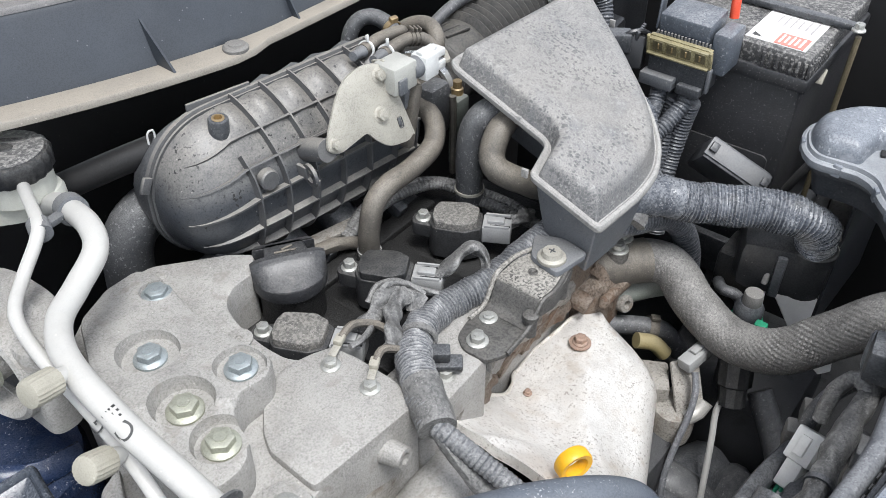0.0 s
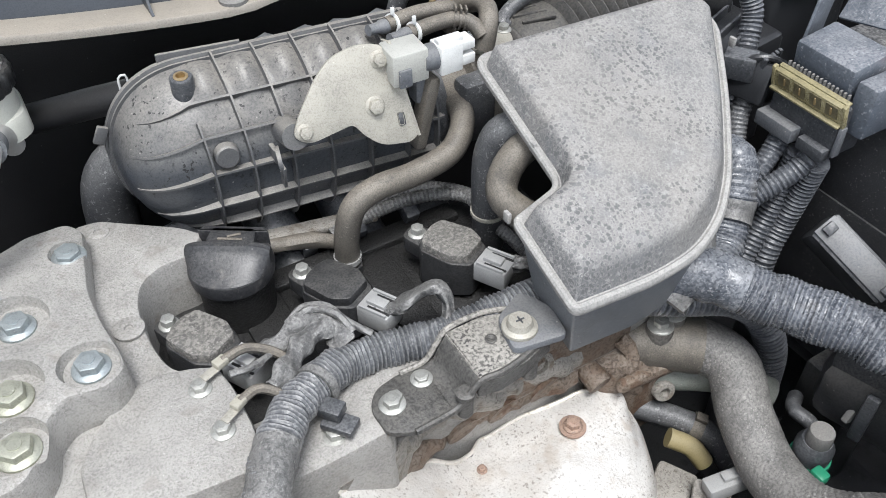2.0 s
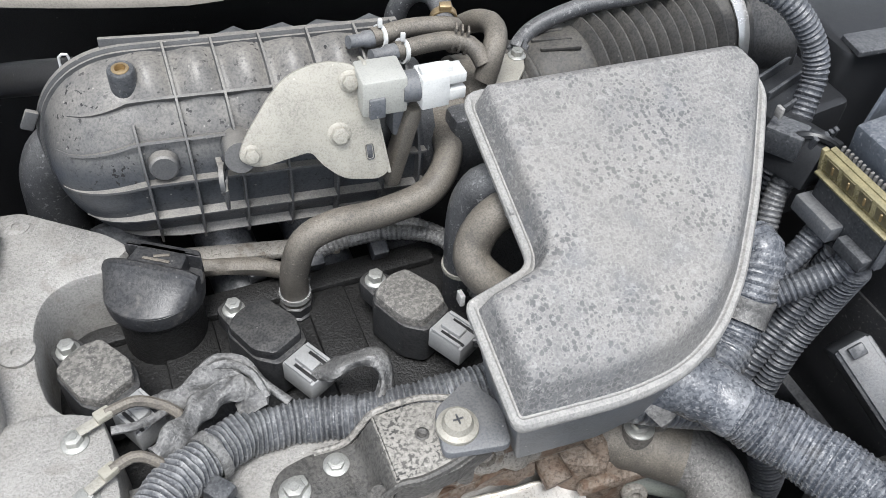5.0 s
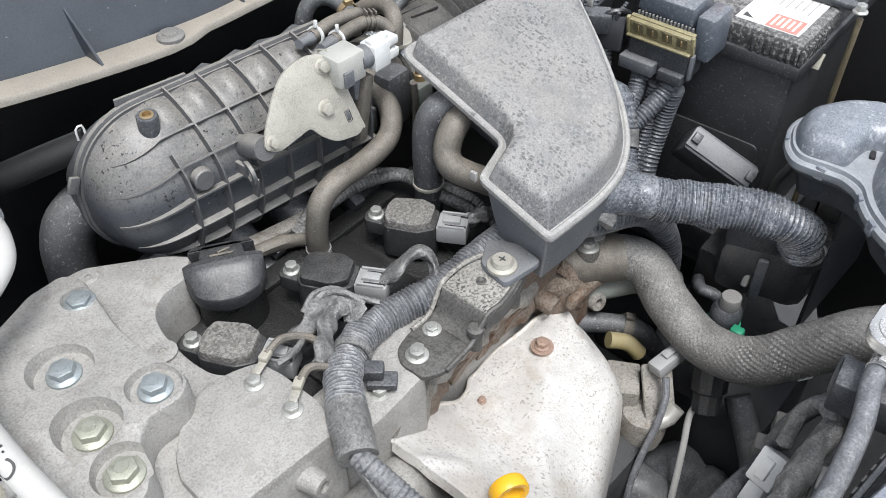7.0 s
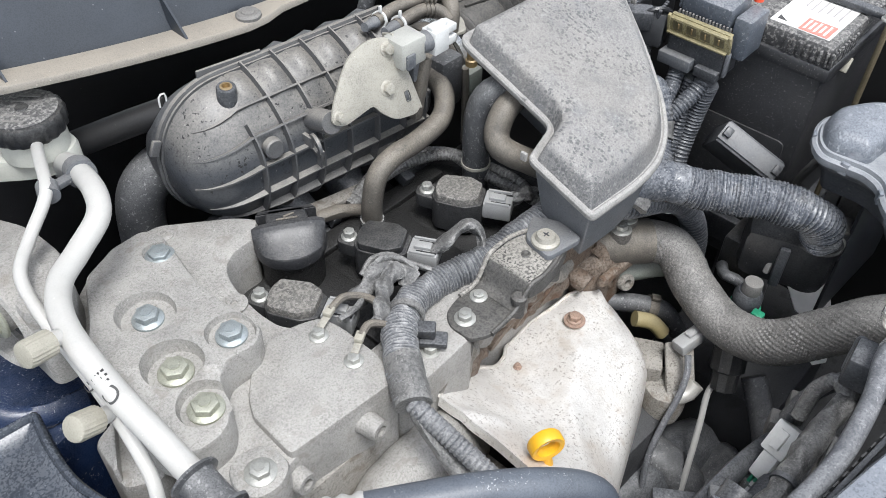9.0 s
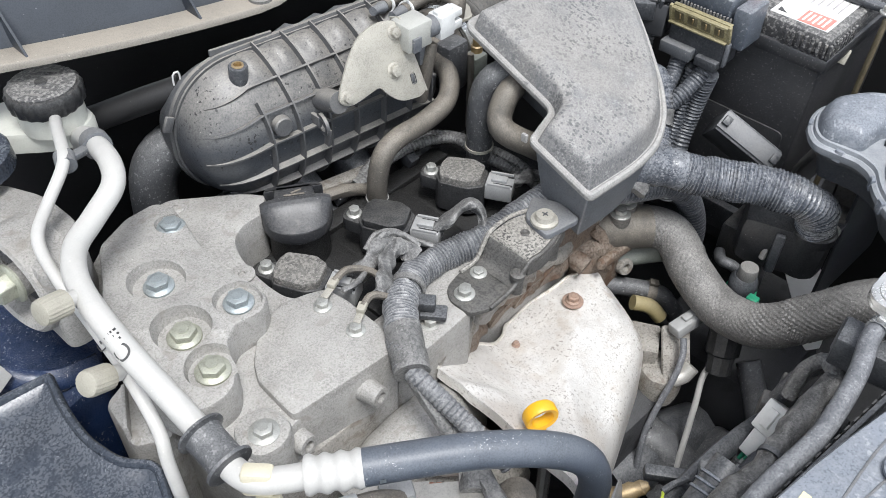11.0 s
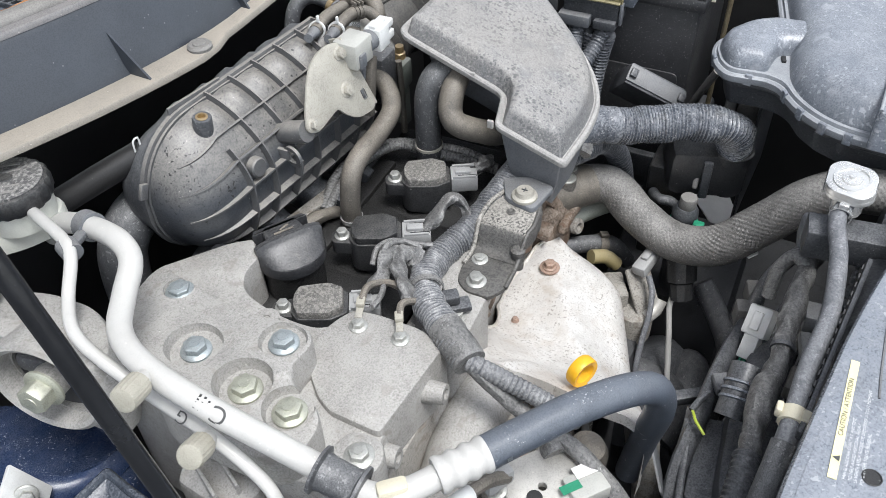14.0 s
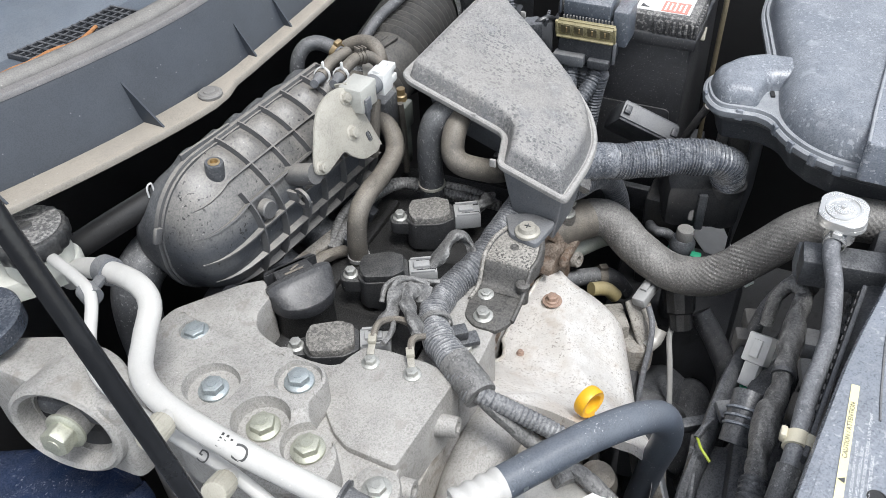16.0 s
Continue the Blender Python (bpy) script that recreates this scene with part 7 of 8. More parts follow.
firehose = hose("coolant_hose", [(0.215, 0.640, 0.965), (0.255, 0.605, 0.982), (0.295, 0.572, 1.000), (0.325, 0.548, 1.012)], 0.0120, "void", "black coolant hose behind the manifold")
part("spring_clip", tube([(0.316, 0.545, 1.020), (0.317, 0.545, 1.030), (0.322, 0.544, 1.031), (0.3225, 0.544, 1.022)], 0.0009, 6, 0.003), "white_plug", firehose)

# ---- right side: conduits, duct ends, ports ----
for pts, r, mat in (([(0.760, 0.306, 0.958), (0.752, 0.304, 0.946), (0.738, 0.301, 0.934), (0.722, 0.298, 0.924), (0.700, 0.292, 0.913), (0.66, 0.286, 0.900)], 0.0090, "conduit_dark"),
                    ([(0.762, 0.277, 0.952), (0.754, 0.279, 0.943), (0.738, 0.284, 0.931), (0.720, 0.288, 0.921), (0.697, 0.286, 0.907), (0.655, 0.280, 0.892)], 0.0092, "conduit_dark"),
                    ([(0.766, 0.272, 0.950), (0.768, 0.276, 0.930), (0.766, 0.279, 0.905), (0.760, 0.280, 0.880), (0.748, 0.277, 0.855), (0.735, 0.27, 0.80)], 0.0108, "conduit_dark"),
                    ([(0.766, 0.290, 0.950), (0.764, 0.291, 0.930), (0.758, 0.291, 0.905), (0.746, 0.289, 0.878), (0.72, 0.282, 0.84)], 0.0100, "conduit_dark")):
    hose("wire_conduit", pts, r, mat, "grey corrugated conduit under the fuse box", "wiring", ribs=0.0042, depth=0.10, n=18)
hose("wire_conduit", [(0.775, 0.470, 1.052), (0.797, 0.440, 1.046), (0.818, 0.425, 1.022), (0.826, 0.415, 0.998), (0.818, 0.405, 0.975), (0.800, 0.39, 0.94), (0.79, 0.38, 0.90)], 0.0100, "conduit_dark", "grey corrugated conduit beside the air box", "wiring", ribs=0.0042, depth=0.12, n=14)
hose("lower_conduit", [(0.585, 0.262, 0.905), (0.622, 0.251, 0.893), (0.665, 0.240, 0.878), (0.695, 0.230, 0.850), (0.714, 0.222, 0.805), (0.72, 0.22, 0.75)], 0.0135, "conduit_dark", "dark corrugated conduit below the air box", "wiring", ribs=0.005, depth=0.1, n=16)
elbow = thing("tape_bundle", (0.62, 0.27, 0.92), "taped wiring bundle under the air box rim", "wiring")
part("sleeve", tube([(0.655, 0.310, 0.925), (0.648, 0.282, 0.930), (0.628, 0.258, 0.925), (0.60, 0.25, 0.905)], 0.0175, 14, 0.004, wobble=0.003), "tape", elbow)
bulge = hose("harness_elbow", [(0.712, 0.318, 0.950), (0.712, 0.306, 0.950), (0.706, 0.296, 0.940), (0.696, 0.286, 0.923), (0.682, 0.274, 0.906), (0.66, 0.260, 0.898)], 0.0175, "wrapped", "wrapped harness elbow beside the air box rim", "wiring", ribs=0.0046, depth=0.06, n=22, wobble=0.002)
part("band", tube([(0.700, 0.2895, 0.930), (0.696, 0.286, 0.923), (0.690, 0.281, 0.916)], 0.0186, 20, 0.002, wobble=0.001), "tape", bulge, "tape band round the elbow")
lever = thing("cable_channel", (0.76, 0.21, 0.86), "grey-black plastic cable channel with a snap clip", "cable channel")
lm = axis((0.760, 0.211, 0.898), (-0.45, -0.40, 0.595), (0.2, -0.85, -0.42))
part("channel", box((0.070, 0.026, 0.050), lm @ Matrix.Translation((0, 0, -0.016)), 0.002), "black", lever)
part("lid", box((0.072, 0.020, 0.003), lm @ Matrix.Translation((0, 0, 0.010)), 0.001), "box", lever)
part("clip", box((0.008, 0.010, 0.006), lm @ Matrix.Translation((-0.030, 0, 0.013)), 0.001), "black", lever)
part("clip", box((0.008, 0.010, 0.006), lm @ Matrix.Translation((0.032, 0, 0.012)), 0.001), "black", lever)
trans = thing("gearbox_housing", (0.74, 0.14, 0.60), "black plastic housing below the corrugated duct", "engine part")
part("housing", box((0.080, 0.088, 0.062), Matrix.Translation((0.737, 0.135, 0.839)) @ Matrix.Rotation(0.3, 4, "Z"), 0.014), "coil", trans)
part("stem", box((0.05, 0.05, 0.16), Matrix.Translation((0.740, 0.168, 0.745)), 0.006), "coil", trans)
part("tower", lathe([(0.010, 0.806), (0.019, 0.812), (0.0215, 0.822), (0.0215, 0.855), (0.0232, 0.856), (0.0232, 0.866), (0.0215, 0.868), (0.012, 0.868)], Matrix.Translation((0.7255, 0.1070, 0)), 32), "coil", trans, "round black neck that takes the duct")
part("rib", box((0.006, 0.010, 0.050), Matrix.Translation((0.6965, 0.1255, 0.838)) @ Matrix.Rotation(0.3, 4, "Z"), 0.002), "black", trans)
part("gusset", box((0.03, 0.006, 0.04), Matrix.Translation((0.712, 0.135, 0.838)) @ Matrix.Rotation(0.5, 4, "Y"), 0.002), "seal", trans)
part("foot", box((0.14, 0.16, 0.26), Matrix.Translation((0.72, 0.14, 0.56)), 0.02), "dark", trans)
port = thing("service_port", (0.668, 0.135, 0.74), "black service port with a round grey cap and green ring", "valve")
part("body", lathe([(0.014, 0.70), (0.014, 0.80), (0.0145, 0.806), (0.0145, 0.813), (0.011, 0.820), (0.001, 0.820)], Matrix.Translation((0.668, 0.136, 0)), 22), "black", port)
part("cap", lathe([(0.0085, 0.818), (0.0095, 0.820), (0.0095, 0.831), (0.0088, 0.833), (0.001, 0.8335)], Matrix.Translation((0.667, 0.135, 0)), 22), "seal", port)
part("clip", box((0.010, 0.012, 0.010), Matrix.Translation((0.655, 0.118, 0.806)), 0.002), "green", port)
part("band", lathe([(0.0155, 0.790), (0.0160, 0.792), (0.0160, 0.798), (0.0155, 0.800)], Matrix.Translation((0.668, 0.136, 0)), 22), "green", port)
# white sheets added in place of the bright ground below the bay
for k, (x, y, z, a, b) in enumerate(((0.880, 0.122, 0.655, 0.050, 0.034), (0.862, 0.080, 0.650, 0.020, 0.014), (0.715, 0.062, 0.742, 0.012, 0.030))):
    solo("ground_patch", slab(fillet([(-a, -b), (a * 0.7, -b * 0.8), (a, b * 0.4), (a * 0.2, b), (-a * 0.8, b * 0.5)], 0.002), 0.0, 0.001, Matrix.Translation((x, y, z)) @ Matrix.Rotation(0.7 * k + 0.4, 4, "Z") @ Matrix.Rotation(0.3, 4, "X"), 0), "label_white", "white sheet standing in for bright ground seen through the gap", "paper scrap", "paper scraps")
clampd = thing("water_outlet", (0.65, 0.25, 0.74), "grey coolant outlet pipe below the radiator hose", "pipe")
part("pipe", tube([(0.60, 0.272, 0.795), (0.64, 0.250, 0.792), (0.675, 0.225, 0.790), (0.70, 0.20, 0.780)], 0.0135, 16), "olive", clampd)
part("hose", tube([(0.60, 0.262, 0.765), (0.630, 0.232, 0.758), (0.648, 0.208, 0.750), (0.66, 0.19, 0.72)], 0.0105, 14), "rubber_dark", clampd)
ring_clip(clampd, (0.641, 0.219, 0.754), (0.6, -0.75, -0.2), 0.011, 0.010, "rubber")
wing_bracket = thing("wing_bracket", (0.84, 0.11, 0.72), "dusty dark bracket on the inner wing beyond the duct", "bracket")
part("plate", box((0.15, 0.004, 0.17), Matrix.Translation((0.850, 0.088, 0.805)) @ Matrix.Rotation(-0.05, 4, "Z"), 0.0015), "black", wing_bracket)
part("strut", box((0.012, 0.014, 0.090), Matrix.Translation((0.800, 0.126, 0.850)) @ Matrix.Rotation(0.25, 4, "Y"), 0.003), "seal", wing_bracket, "pale dusty strut")
part("block", box((0.045, 0.028, 0.030), Matrix.Translation((0.815, 0.106, 0.866)) @ Matrix.Rotation(0.15, 4, "Z"), 0.004), "cast_dark", wing_bracket, "grey-brown block")
part("block", box((0.030, 0.022, 0.024), Matrix.Translation((0.784, 0.105, 0.842)) @ Matrix.Rotation(0.2, 4, "Z"), 0.003), "cast_dark", wing_bracket)
part("rail", tube([(0.830, 0.152, 0.893), (0.838, 0.165, 0.860), (0.846, 0.176, 0.825), (0.85, 0.18, 0.77)], 0.0048, 10), "seal", wing_bracket, "dusty upright rail")
part("base", box((0.08, 0.030, 0.08), Matrix.Translation((0.840, 0.178, 0.745)), 0.006), "dark", wing_bracket)
bolt(wing_bracket, (0.752, 0.094, 0.852), (-0.6, -0.2, 0.6), "bolt", 0.0048, 0.005, 0.0065)
part("bolt_arm", box((0.05, 0.008, 0.006), Matrix.Translation((0.776, 0.094, 0.847)), 0.001), "black", wing_bracket)
part("yellow_tube", tube([(0.612, 0.222, 0.757), (0.626, 0.208, 0.750), (0.634, 0.197, 0.735)], 0.0085, 14), "yellow_sleeve", clampd, "yellowed plastic sleeve")
cuff = part("cuff", tube([(0.598, 0.279, 0.832), (0.625, 0.262, 0.832), (0.648, 0.243, 0.831)], 0.0232, 22, 0.004), "rubber", rad_hose, "smooth rubber cuff")
ox = thing("oxygen_sensor_plug", (0.61, 0.163, 0.75), "light grey sensor plug with a bent wire", "plug")
om2 = axis((0.613, 0.160, 0.772), (-0.1, 0.2, 1), (1, -0.25, 0.1))
part("plug", box((0.034, 0.016, 0.013), om2, 0.002), "grey_plug", ox)
part("latch", box((0.014, 0.008, 0.004), om2 @ Matrix.Translation((0.004, 0, 0.008)), 0.001), "grey_plug", ox)
part("wire", tube([(0.598, 0.152, 0.768), (0.588, 0.144, 0.755), (0.572, 0.140, 0.735), (0.555, 0.140, 0.71), (0.535, 0.138, 0.68), (0.52, 0.13, 0.64)], 0.0034, 10), "grey_rubber", ox)
part("bracket", box((0.060, 0.030, 0.006), axis((0.596, 0.154, 0.742), (-0.5, -0.5, 0.7)), 0.003), "cast_low", ox, "dull metal bracket")
part("bracket_lip", tube([(0.600, 0.135, 0.735), (0.590, 0.138, 0.726), (0.578, 0.146, 0.722)], 0.0085, 12), "alu", ox)
knock = thing("sensor_plug", (0.632, 0.119, 0.72), "black ribbed sensor plug with a cream sleeved wire", "plug")
km = axis((0.634, 0.122, 0.746), (0.45, 0.25, 0.85)) @ Matrix.Scale(1.22, 4)
part("plug", lathe([(0.011, -0.022), (0.0115, -0.006), (0.0145, -0.004), (0.015, 0.022), (0.012, 0.026), (0.001, 0.026)], km, 40, 0.08, 10), "coil", knock)
part("wire", tube([(0.624, 0.122, 0.733), (0.613, 0.125, 0.716), (0.597, 0.118, 0.693), (0.580, 0.111, 0.670), (0.562, 0.104, 0.645), (0.545, 0.097, 0.62), (0.53, 0.09, 0.58)], 0.0034, 10), "white_pipe", knock, "cream sleeved wire")

# ---- alternator and low engine parts ----
alt = thing("alternator", (0.26, 0.15, 0.80), "dull aluminium alternator with copper windings behind slots", "alternator")
part("housing", slab(fillet([(0.205, 0.160), (0.236, 0.200), (0.285, 0.185), (0.300, 0.150), (0.268, 0.105), (0.225, 0.110)], 0.018), 0.74, 0.872, bevel=0.008), "cast_low", alt)
plate2 = part("plate", slab(fillet([(0.214, 0.156), (0.232, 0.190), (0.266, 0.184), (0.282, 0.160), (0.262, 0.122), (0.232, 0.124)], 0.006), 0.880, 0.886, bevel=0.001), "alu", alt, "pale metal end plate")
cut(plate2, [lathe([(0.0035, 0.87), (0.0035, 0.9), (0.001, 0.9)], Matrix.Translation((0.239, 0.147, 0)), 18), box((0.022, 0.008, 0.03), Matrix.Translation((0.262, 0.171, 0.884)) @ Matrix.Rotation(-0.7, 4, "Z"), 0), box((0.022, 0.007, 0.03), Matrix.Translation((0.254, 0.180, 0.884)) @ Matrix.Rotation(-0.7, 4, "Z"), 0)])
for k in range(5):
    part("winding", tube([(0.246 + 0.004 * k, 0.183 - 0.004 * k, 0.874), (0.250 + 0.004 * k, 0.180 - 0.004 * k, 0.879), (0.256 + 0.004 * k, 0.172 - 0.004 * k, 0.876)], 0.0022, 8, 0.002), "copper", alt)
part("boot", lathe([(0.018, -0.03), (0.0175, 0.0), (0.014, 0.010), (0.007, 0.0145), (0.001, 0.015)], axis((0.300, 0.131, 0.855), (-0.1, -0.05, 1)), 24), "rubber", alt, "grey rubber terminal boot")
part("connector", box((0.030, 0.022, 0.016), Matrix.Translation((0.252, 0.118, 0.884)) @ Matrix.Rotation(-0.7, 4, "Z"), 0.002), "pale_plug", alt)
part("label", box((0.016, 0.007, 0.0006), Matrix.Translation((0.243, 0.127, 0.8925)) @ Matrix.Rotation(-0.7, 4, "Z"), 0), "green", alt, "green and white label")
part("tape_lump", tube([(0.285, 0.160, 0.893), (0.274, 0.152, 0.891), (0.268, 0.146, 0.889)], 0.0095, 14, 0.003, wobble=0.004), "tape", alt, "lump of dusty tape on the wires")
part("label", box((0.020, 0.010, 0.0006), Matrix.Translation((0.262, 0.122, 0.8925)) @ Matrix.Rotation(-0.7, 4, "Z"), 0), "label_white", alt, "white printed label")
part("slot", lathe([(0.006, 0.8858), (0.006, 0.8868), (0.001, 0.8868)], Matrix.Translation((0.228, 0.149, 0)), 18), "void", alt, "dark round opening")
part("stud", hex_head(0.006, 0.008, 0.008).moved(axis((0.222, 0.176, 0.886), (-0.2, 0.2, 1))), "bolt", alt)
pump = thing("coolant_housing", (0.29, 0.235, 0.80), "grey cast coolant housing below the timing cover", "engine part")
part("body", tube([(0.225, 0.222, 0.83), (0.262, 0.226, 0.848), (0.300, 0.228, 0.850), (0.335, 0.232, 0.835), (0.35, 0.235, 0.80)], 0.026, 20, wobble=0.001), "cast", pump)
part("skirt", box((0.14, 0.10, 0.20), Matrix.Translation((0.29, 0.20, 0.72)), 0.02), "cast_low", pump)
sense = thing("pressure_sensor", (0.17, 0.19, 0.90), "black sensor cable with a white sleeve", "wire")
part("cable", tube([(0.136, 0.205, 0.935), (0.155, 0.200, 0.930), (0.180, 0.188, 0.928), (0.205, 0.178, 0.922), (0.225, 0.170, 0.905)], 0.0050, 10), "rubber", sense)
part("sleeve", tube([(0.173, 0.1915, 0.9285), (0.182, 0.1870, 0.9280), (0.191, 0.1830, 0.9265)], 0.0065, 12), "white_plug", sense, "white sleeve")
part("plug", box((0.024, 0.018, 0.016), Matrix.Translation((0.222, 0.178, 0.905)) @ Matrix.Rotation(-0.5, 4, "Z"), 0.003), "grey_plug", sense)
fit = thing("brass_fitting", (0.42, 0.092, 0.70), "brass pipe fitting below the heat shield", "fitting")
part("fitting", lathe([(0.010, -0.018), (0.0075, -0.010), (0.0085, 0.0), (0.0065, 0.004), (0.007, 0.010), (0.003, 0.016), (0.001, 0.016)], axis((0.421, 0.092, 0.763), (0.6, -0.5, 0.4)), 18), "brass", fit)
part("pipe", tube([(0.41, 0.101, 0.756), (0.40, 0.095, 0.73), (0.39, 0.085, 0.68), (0.38, 0.08, 0.60)], 0.014, 14), "cast_low", fit)
for name, pts, r, mat, label in (("starter_motor", [(0.50, 0.150, 0.61), (0.55, 0.140, 0.615), (0.60, 0.128, 0.61), (0.63, 0.12, 0.60)], 0.034, "black", "dark starter motor low in the bay"),
                                 ("lower_hose", [(0.53, 0.10, 0.58), (0.57, 0.085, 0.60), (0.60, 0.08, 0.61), (0.63, 0.09, 0.60), (0.64, 0.10, 0.54)], 0.024, "rubber_dark", "black lower radiator hose in the shade"),
                                 ("drain_hose", [(0.66, 0.10, 0.72), (0.64, 0.07, 0.69), (0.62, 0.05, 0.66), (0.60, 0.05, 0.60)], 0.013, "rubber_dark", "black drain hose in the shade"),
                                 ("gearbox_breather", [(0.70, 0.18, 0.80), (0.685, 0.17, 0.805), (0.69, 0.155, 0.80), (0.70, 0.14, 0.77)], 0.006, "rubber_dark", "thin ribbed breather hose by the service port")):
    hose(name, pts, r, mat, label)
block = solo("engine_block", slab(fillet([(0.20, 0.285), (0.62, 0.292), (0.62, 0.46), (0.20, 0.46)], 0.02), 0.45, 0.82, bevel=0.01).join(slab(fillet([(0.40, 0.15), (0.58, 0.14), (0.62, 0.28), (0.40, 0.28)], 0.03), 0.45, 0.70, bevel=0.015)), "dark", "dark engine block under the valve cover", "engine part")

# ---- radiator side ----
tie = thing("radiator_crossmember", (0.54, -0.01, 0.90), "black upper crossmember beside the radiator cap", "car panel")
part("bar", box((0.030, 0.16, 0.030), Matrix.Translation((0.556, -0.060, 0.925)) @ Matrix.Rotation(0.12, 4, "Z"), 0.003), "black", tie)
part("end_block", box((0.024, 0.010, 0.028), Matrix.Translation((0.566, 0.018, 0.912)) @ Matrix.Rotation(0.12, 4, "Z"), 0.004), "box", tie)
part("comb", box((0.20, 0.004, 0.010), Matrix.Translation((0.42, -0.022, 0.935)) @ Matrix.Rotation(-0.13, 4, "Z"), 0.001), "black", tie)
for k in range(16):
    part("slot", box((0.006, 0.0012, 0.006), Matrix.Translation((0.335 + 0.0115 * k, -0.0075 - 0.0015 * k, 0.936)) @ Matrix.Rotation(-0.13, 4, "Z"), 0), "ink", tie)
core = thing("radiator", (0.40, -0.045, 0.57), "dark radiator with plastic tank and fins below the cover", "radiator")
rad_m = Matrix.Translation((0.40, -0.045, 0.745)) @ Matrix.Rotation(-0.1, 4, "Z")
part("fin_block", box((0.48, 0.040, 0.29), rad_m @ Matrix.Translation((0, 0, -0.035)), 0.004), "dark", core)
part("top_tank", box((0.50, 0.050, 0.060), rad_m @ Matrix.Translation((0, 0, 0.150)), 0.010), "black", core, "black plastic top tank")
for k in range(24):
    part("crimp", box((0.010, 0.006, 0.010), rad_m @ Matrix.Translation((-0.235 + 0.0204 * k, 0.026, 0.120)), 0.0015, 1), "box", core)
shroud = thing("fan_shroud", (0.45, 0.02, 0.72), "black plastic fan shroud with a lip", "fan shroud")
part("panel", slab(fillet([(0.28, 0.012), (0.36, 0.030), (0.44, 0.036), (0.54, 0.030), (0.60, 0.010), (0.60, -0.018), (0.28, -0.012)], 0.01), 0.56, 0.800, bevel=0.006), "black", shroud)
part("lip", tube([(0.30, 0.050, 0.735), (0.36, 0.062, 0.765), (0.42, 0.058, 0.785), (0.49, 0.052, 0.790), (0.56, 0.042, 0.775), (0.61, 0.03, 0.74)], 0.010, 10, flat=0.7), "black", shroud)
part("strut", box((0.012, 0.09, 0.012), Matrix.Translation((0.475, 0.06, 0.755)) @ Matrix.Rotation(0.6, 4, "Z"), 0.002), "black", shroud)
def harness_radius(u):
    return 0.0086 + 0.0030 * math.exp(-((u - 0.60) / 0.07) ** 2) + 0.0020 * math.exp(-((u - 0.30) / 0.05) ** 2)


big = hose("taped_harness", [(0.600, -0.002, 0.888), (0.548, 0.0055, 0.888), (0.490, 0.0095, 0.878), (0.442, 0.0095, 0.874), (0.405, 0.0150, 0.869), (0.365, 0.0150, 0.864), (0.322, 0.0145, 0.857), (0.27, 0.017, 0.84)], harness_radius, "tape", "thick taped harness along the radiator", "wiring", wobble=0.0030, n=20, step=0.003)
part("branch", tube([(0.545, 0.006, 0.890), (0.552, 0.020, 0.892), (0.548, 0.030, 0.872), (0.540, 0.031, 0.845)], 0.0065, 12, wobble=0.001), "tape", big)
part("sleeve", tube([(0.345, 0.0148, 0.861), (0.322, 0.0145, 0.857), (0.27, 0.017, 0.84)], 0.0118, 18, ribs=0.0050, depth=0.12), "black", big, "corrugated black sleeve")
part("tie", lathe([(0.0090, -0.0022), (0.0108, -0.0022), (0.0108, 0.0022), (0.0090, 0.0022)], axis((0.452, 0.0095, 0.875), (1, 0, 0.1)), 18, open_ring=True), "black", big, "black cable tie")
earth = thing("earth_wire", (0.408, 0.062, 0.80), "thin yellow-green wire beside the fan shroud", "wiring")
part("wire", tube([(0.418, 0.0655, 0.799), (0.412, 0.0630, 0.801), (0.406, 0.0600, 0.801), (0.401, 0.0550, 0.800), (0.397, 0.0495, 0.797)], 0.0014, 8, 0.003), "yellow_green", earth)
part("sleeve", tube([(0.440, 0.0560, 0.803), (0.428, 0.0620, 0.802), (0.417, 0.0657, 0.799)], 0.0032, 10, 0.003, wobble=0.0004), "black", earth, "black sleeve round the wire")
gp = thing("fan_plug", (0.53, 0.03, 0.76), "pale grey fan motor plug with green wires", "plug")
am = axis((0.5335, 0.0305, 0.815), (-0.55, 0.3, 0.55), (0.5, 0.0, 0.85))
part("housing", box((0.030, 0.024, 0.018), am, 0.002), "white_plug", gp)
part("latch", box((0.018, 0.009, 0.004), am @ Matrix.Translation((0, 0, 0.010)), 0.001), "white_plug", gp)
part("lower", box((0.026, 0.016, 0.014), am @ Matrix.Translation((-0.026, 0, 0)), 0.002), "white_plug", gp)
for s in (-1, 0, 1):
    part("wire", tube([tuple(am @ Vector((-0.037, 0.004 * s, 0))), tuple(am @ Vector((-0.048, 0.004 * s, 0.001))), tuple(am @ Vector((-0.06, 0.003 * s, -0.004)))], 0.0018, 8, 0.003), "green", gp)
part("boot", tube([tuple(am @ Vector((-0.046, 0, 0))), tuple(am @ Vector((-0.075, 0, -0.006))), (0.47, 0.045, 0.735)], 0.0085, 12), "rubber_dark", gp, "black wire sleeve")
part("thin_wire", tube([(0.447, 0.066, 0.768), (0.441, 0.064, 0.762), (0.434, 0.057, 0.756), (0.429, 0.049, 0.756)], 0.0018, 8), "label_yellow", gp, "thin yellow wire")
cc = thing("corrugated_sleeve", (0.41, 0.03, 0.81), "short black corrugated sleeve on the fan shroud", "wiring")
for k in range(3):
    part("turn", lathe([(0.014, -0.0015), (0.0155, -0.0008), (0.0155, 0.0008), (0.014, 0.0015)], axis((0.418 + 0.006 * k, 0.033, 0.832 + 0.004 * k), (0.85, 0.0, 0.5)), 20), "duct", cc)
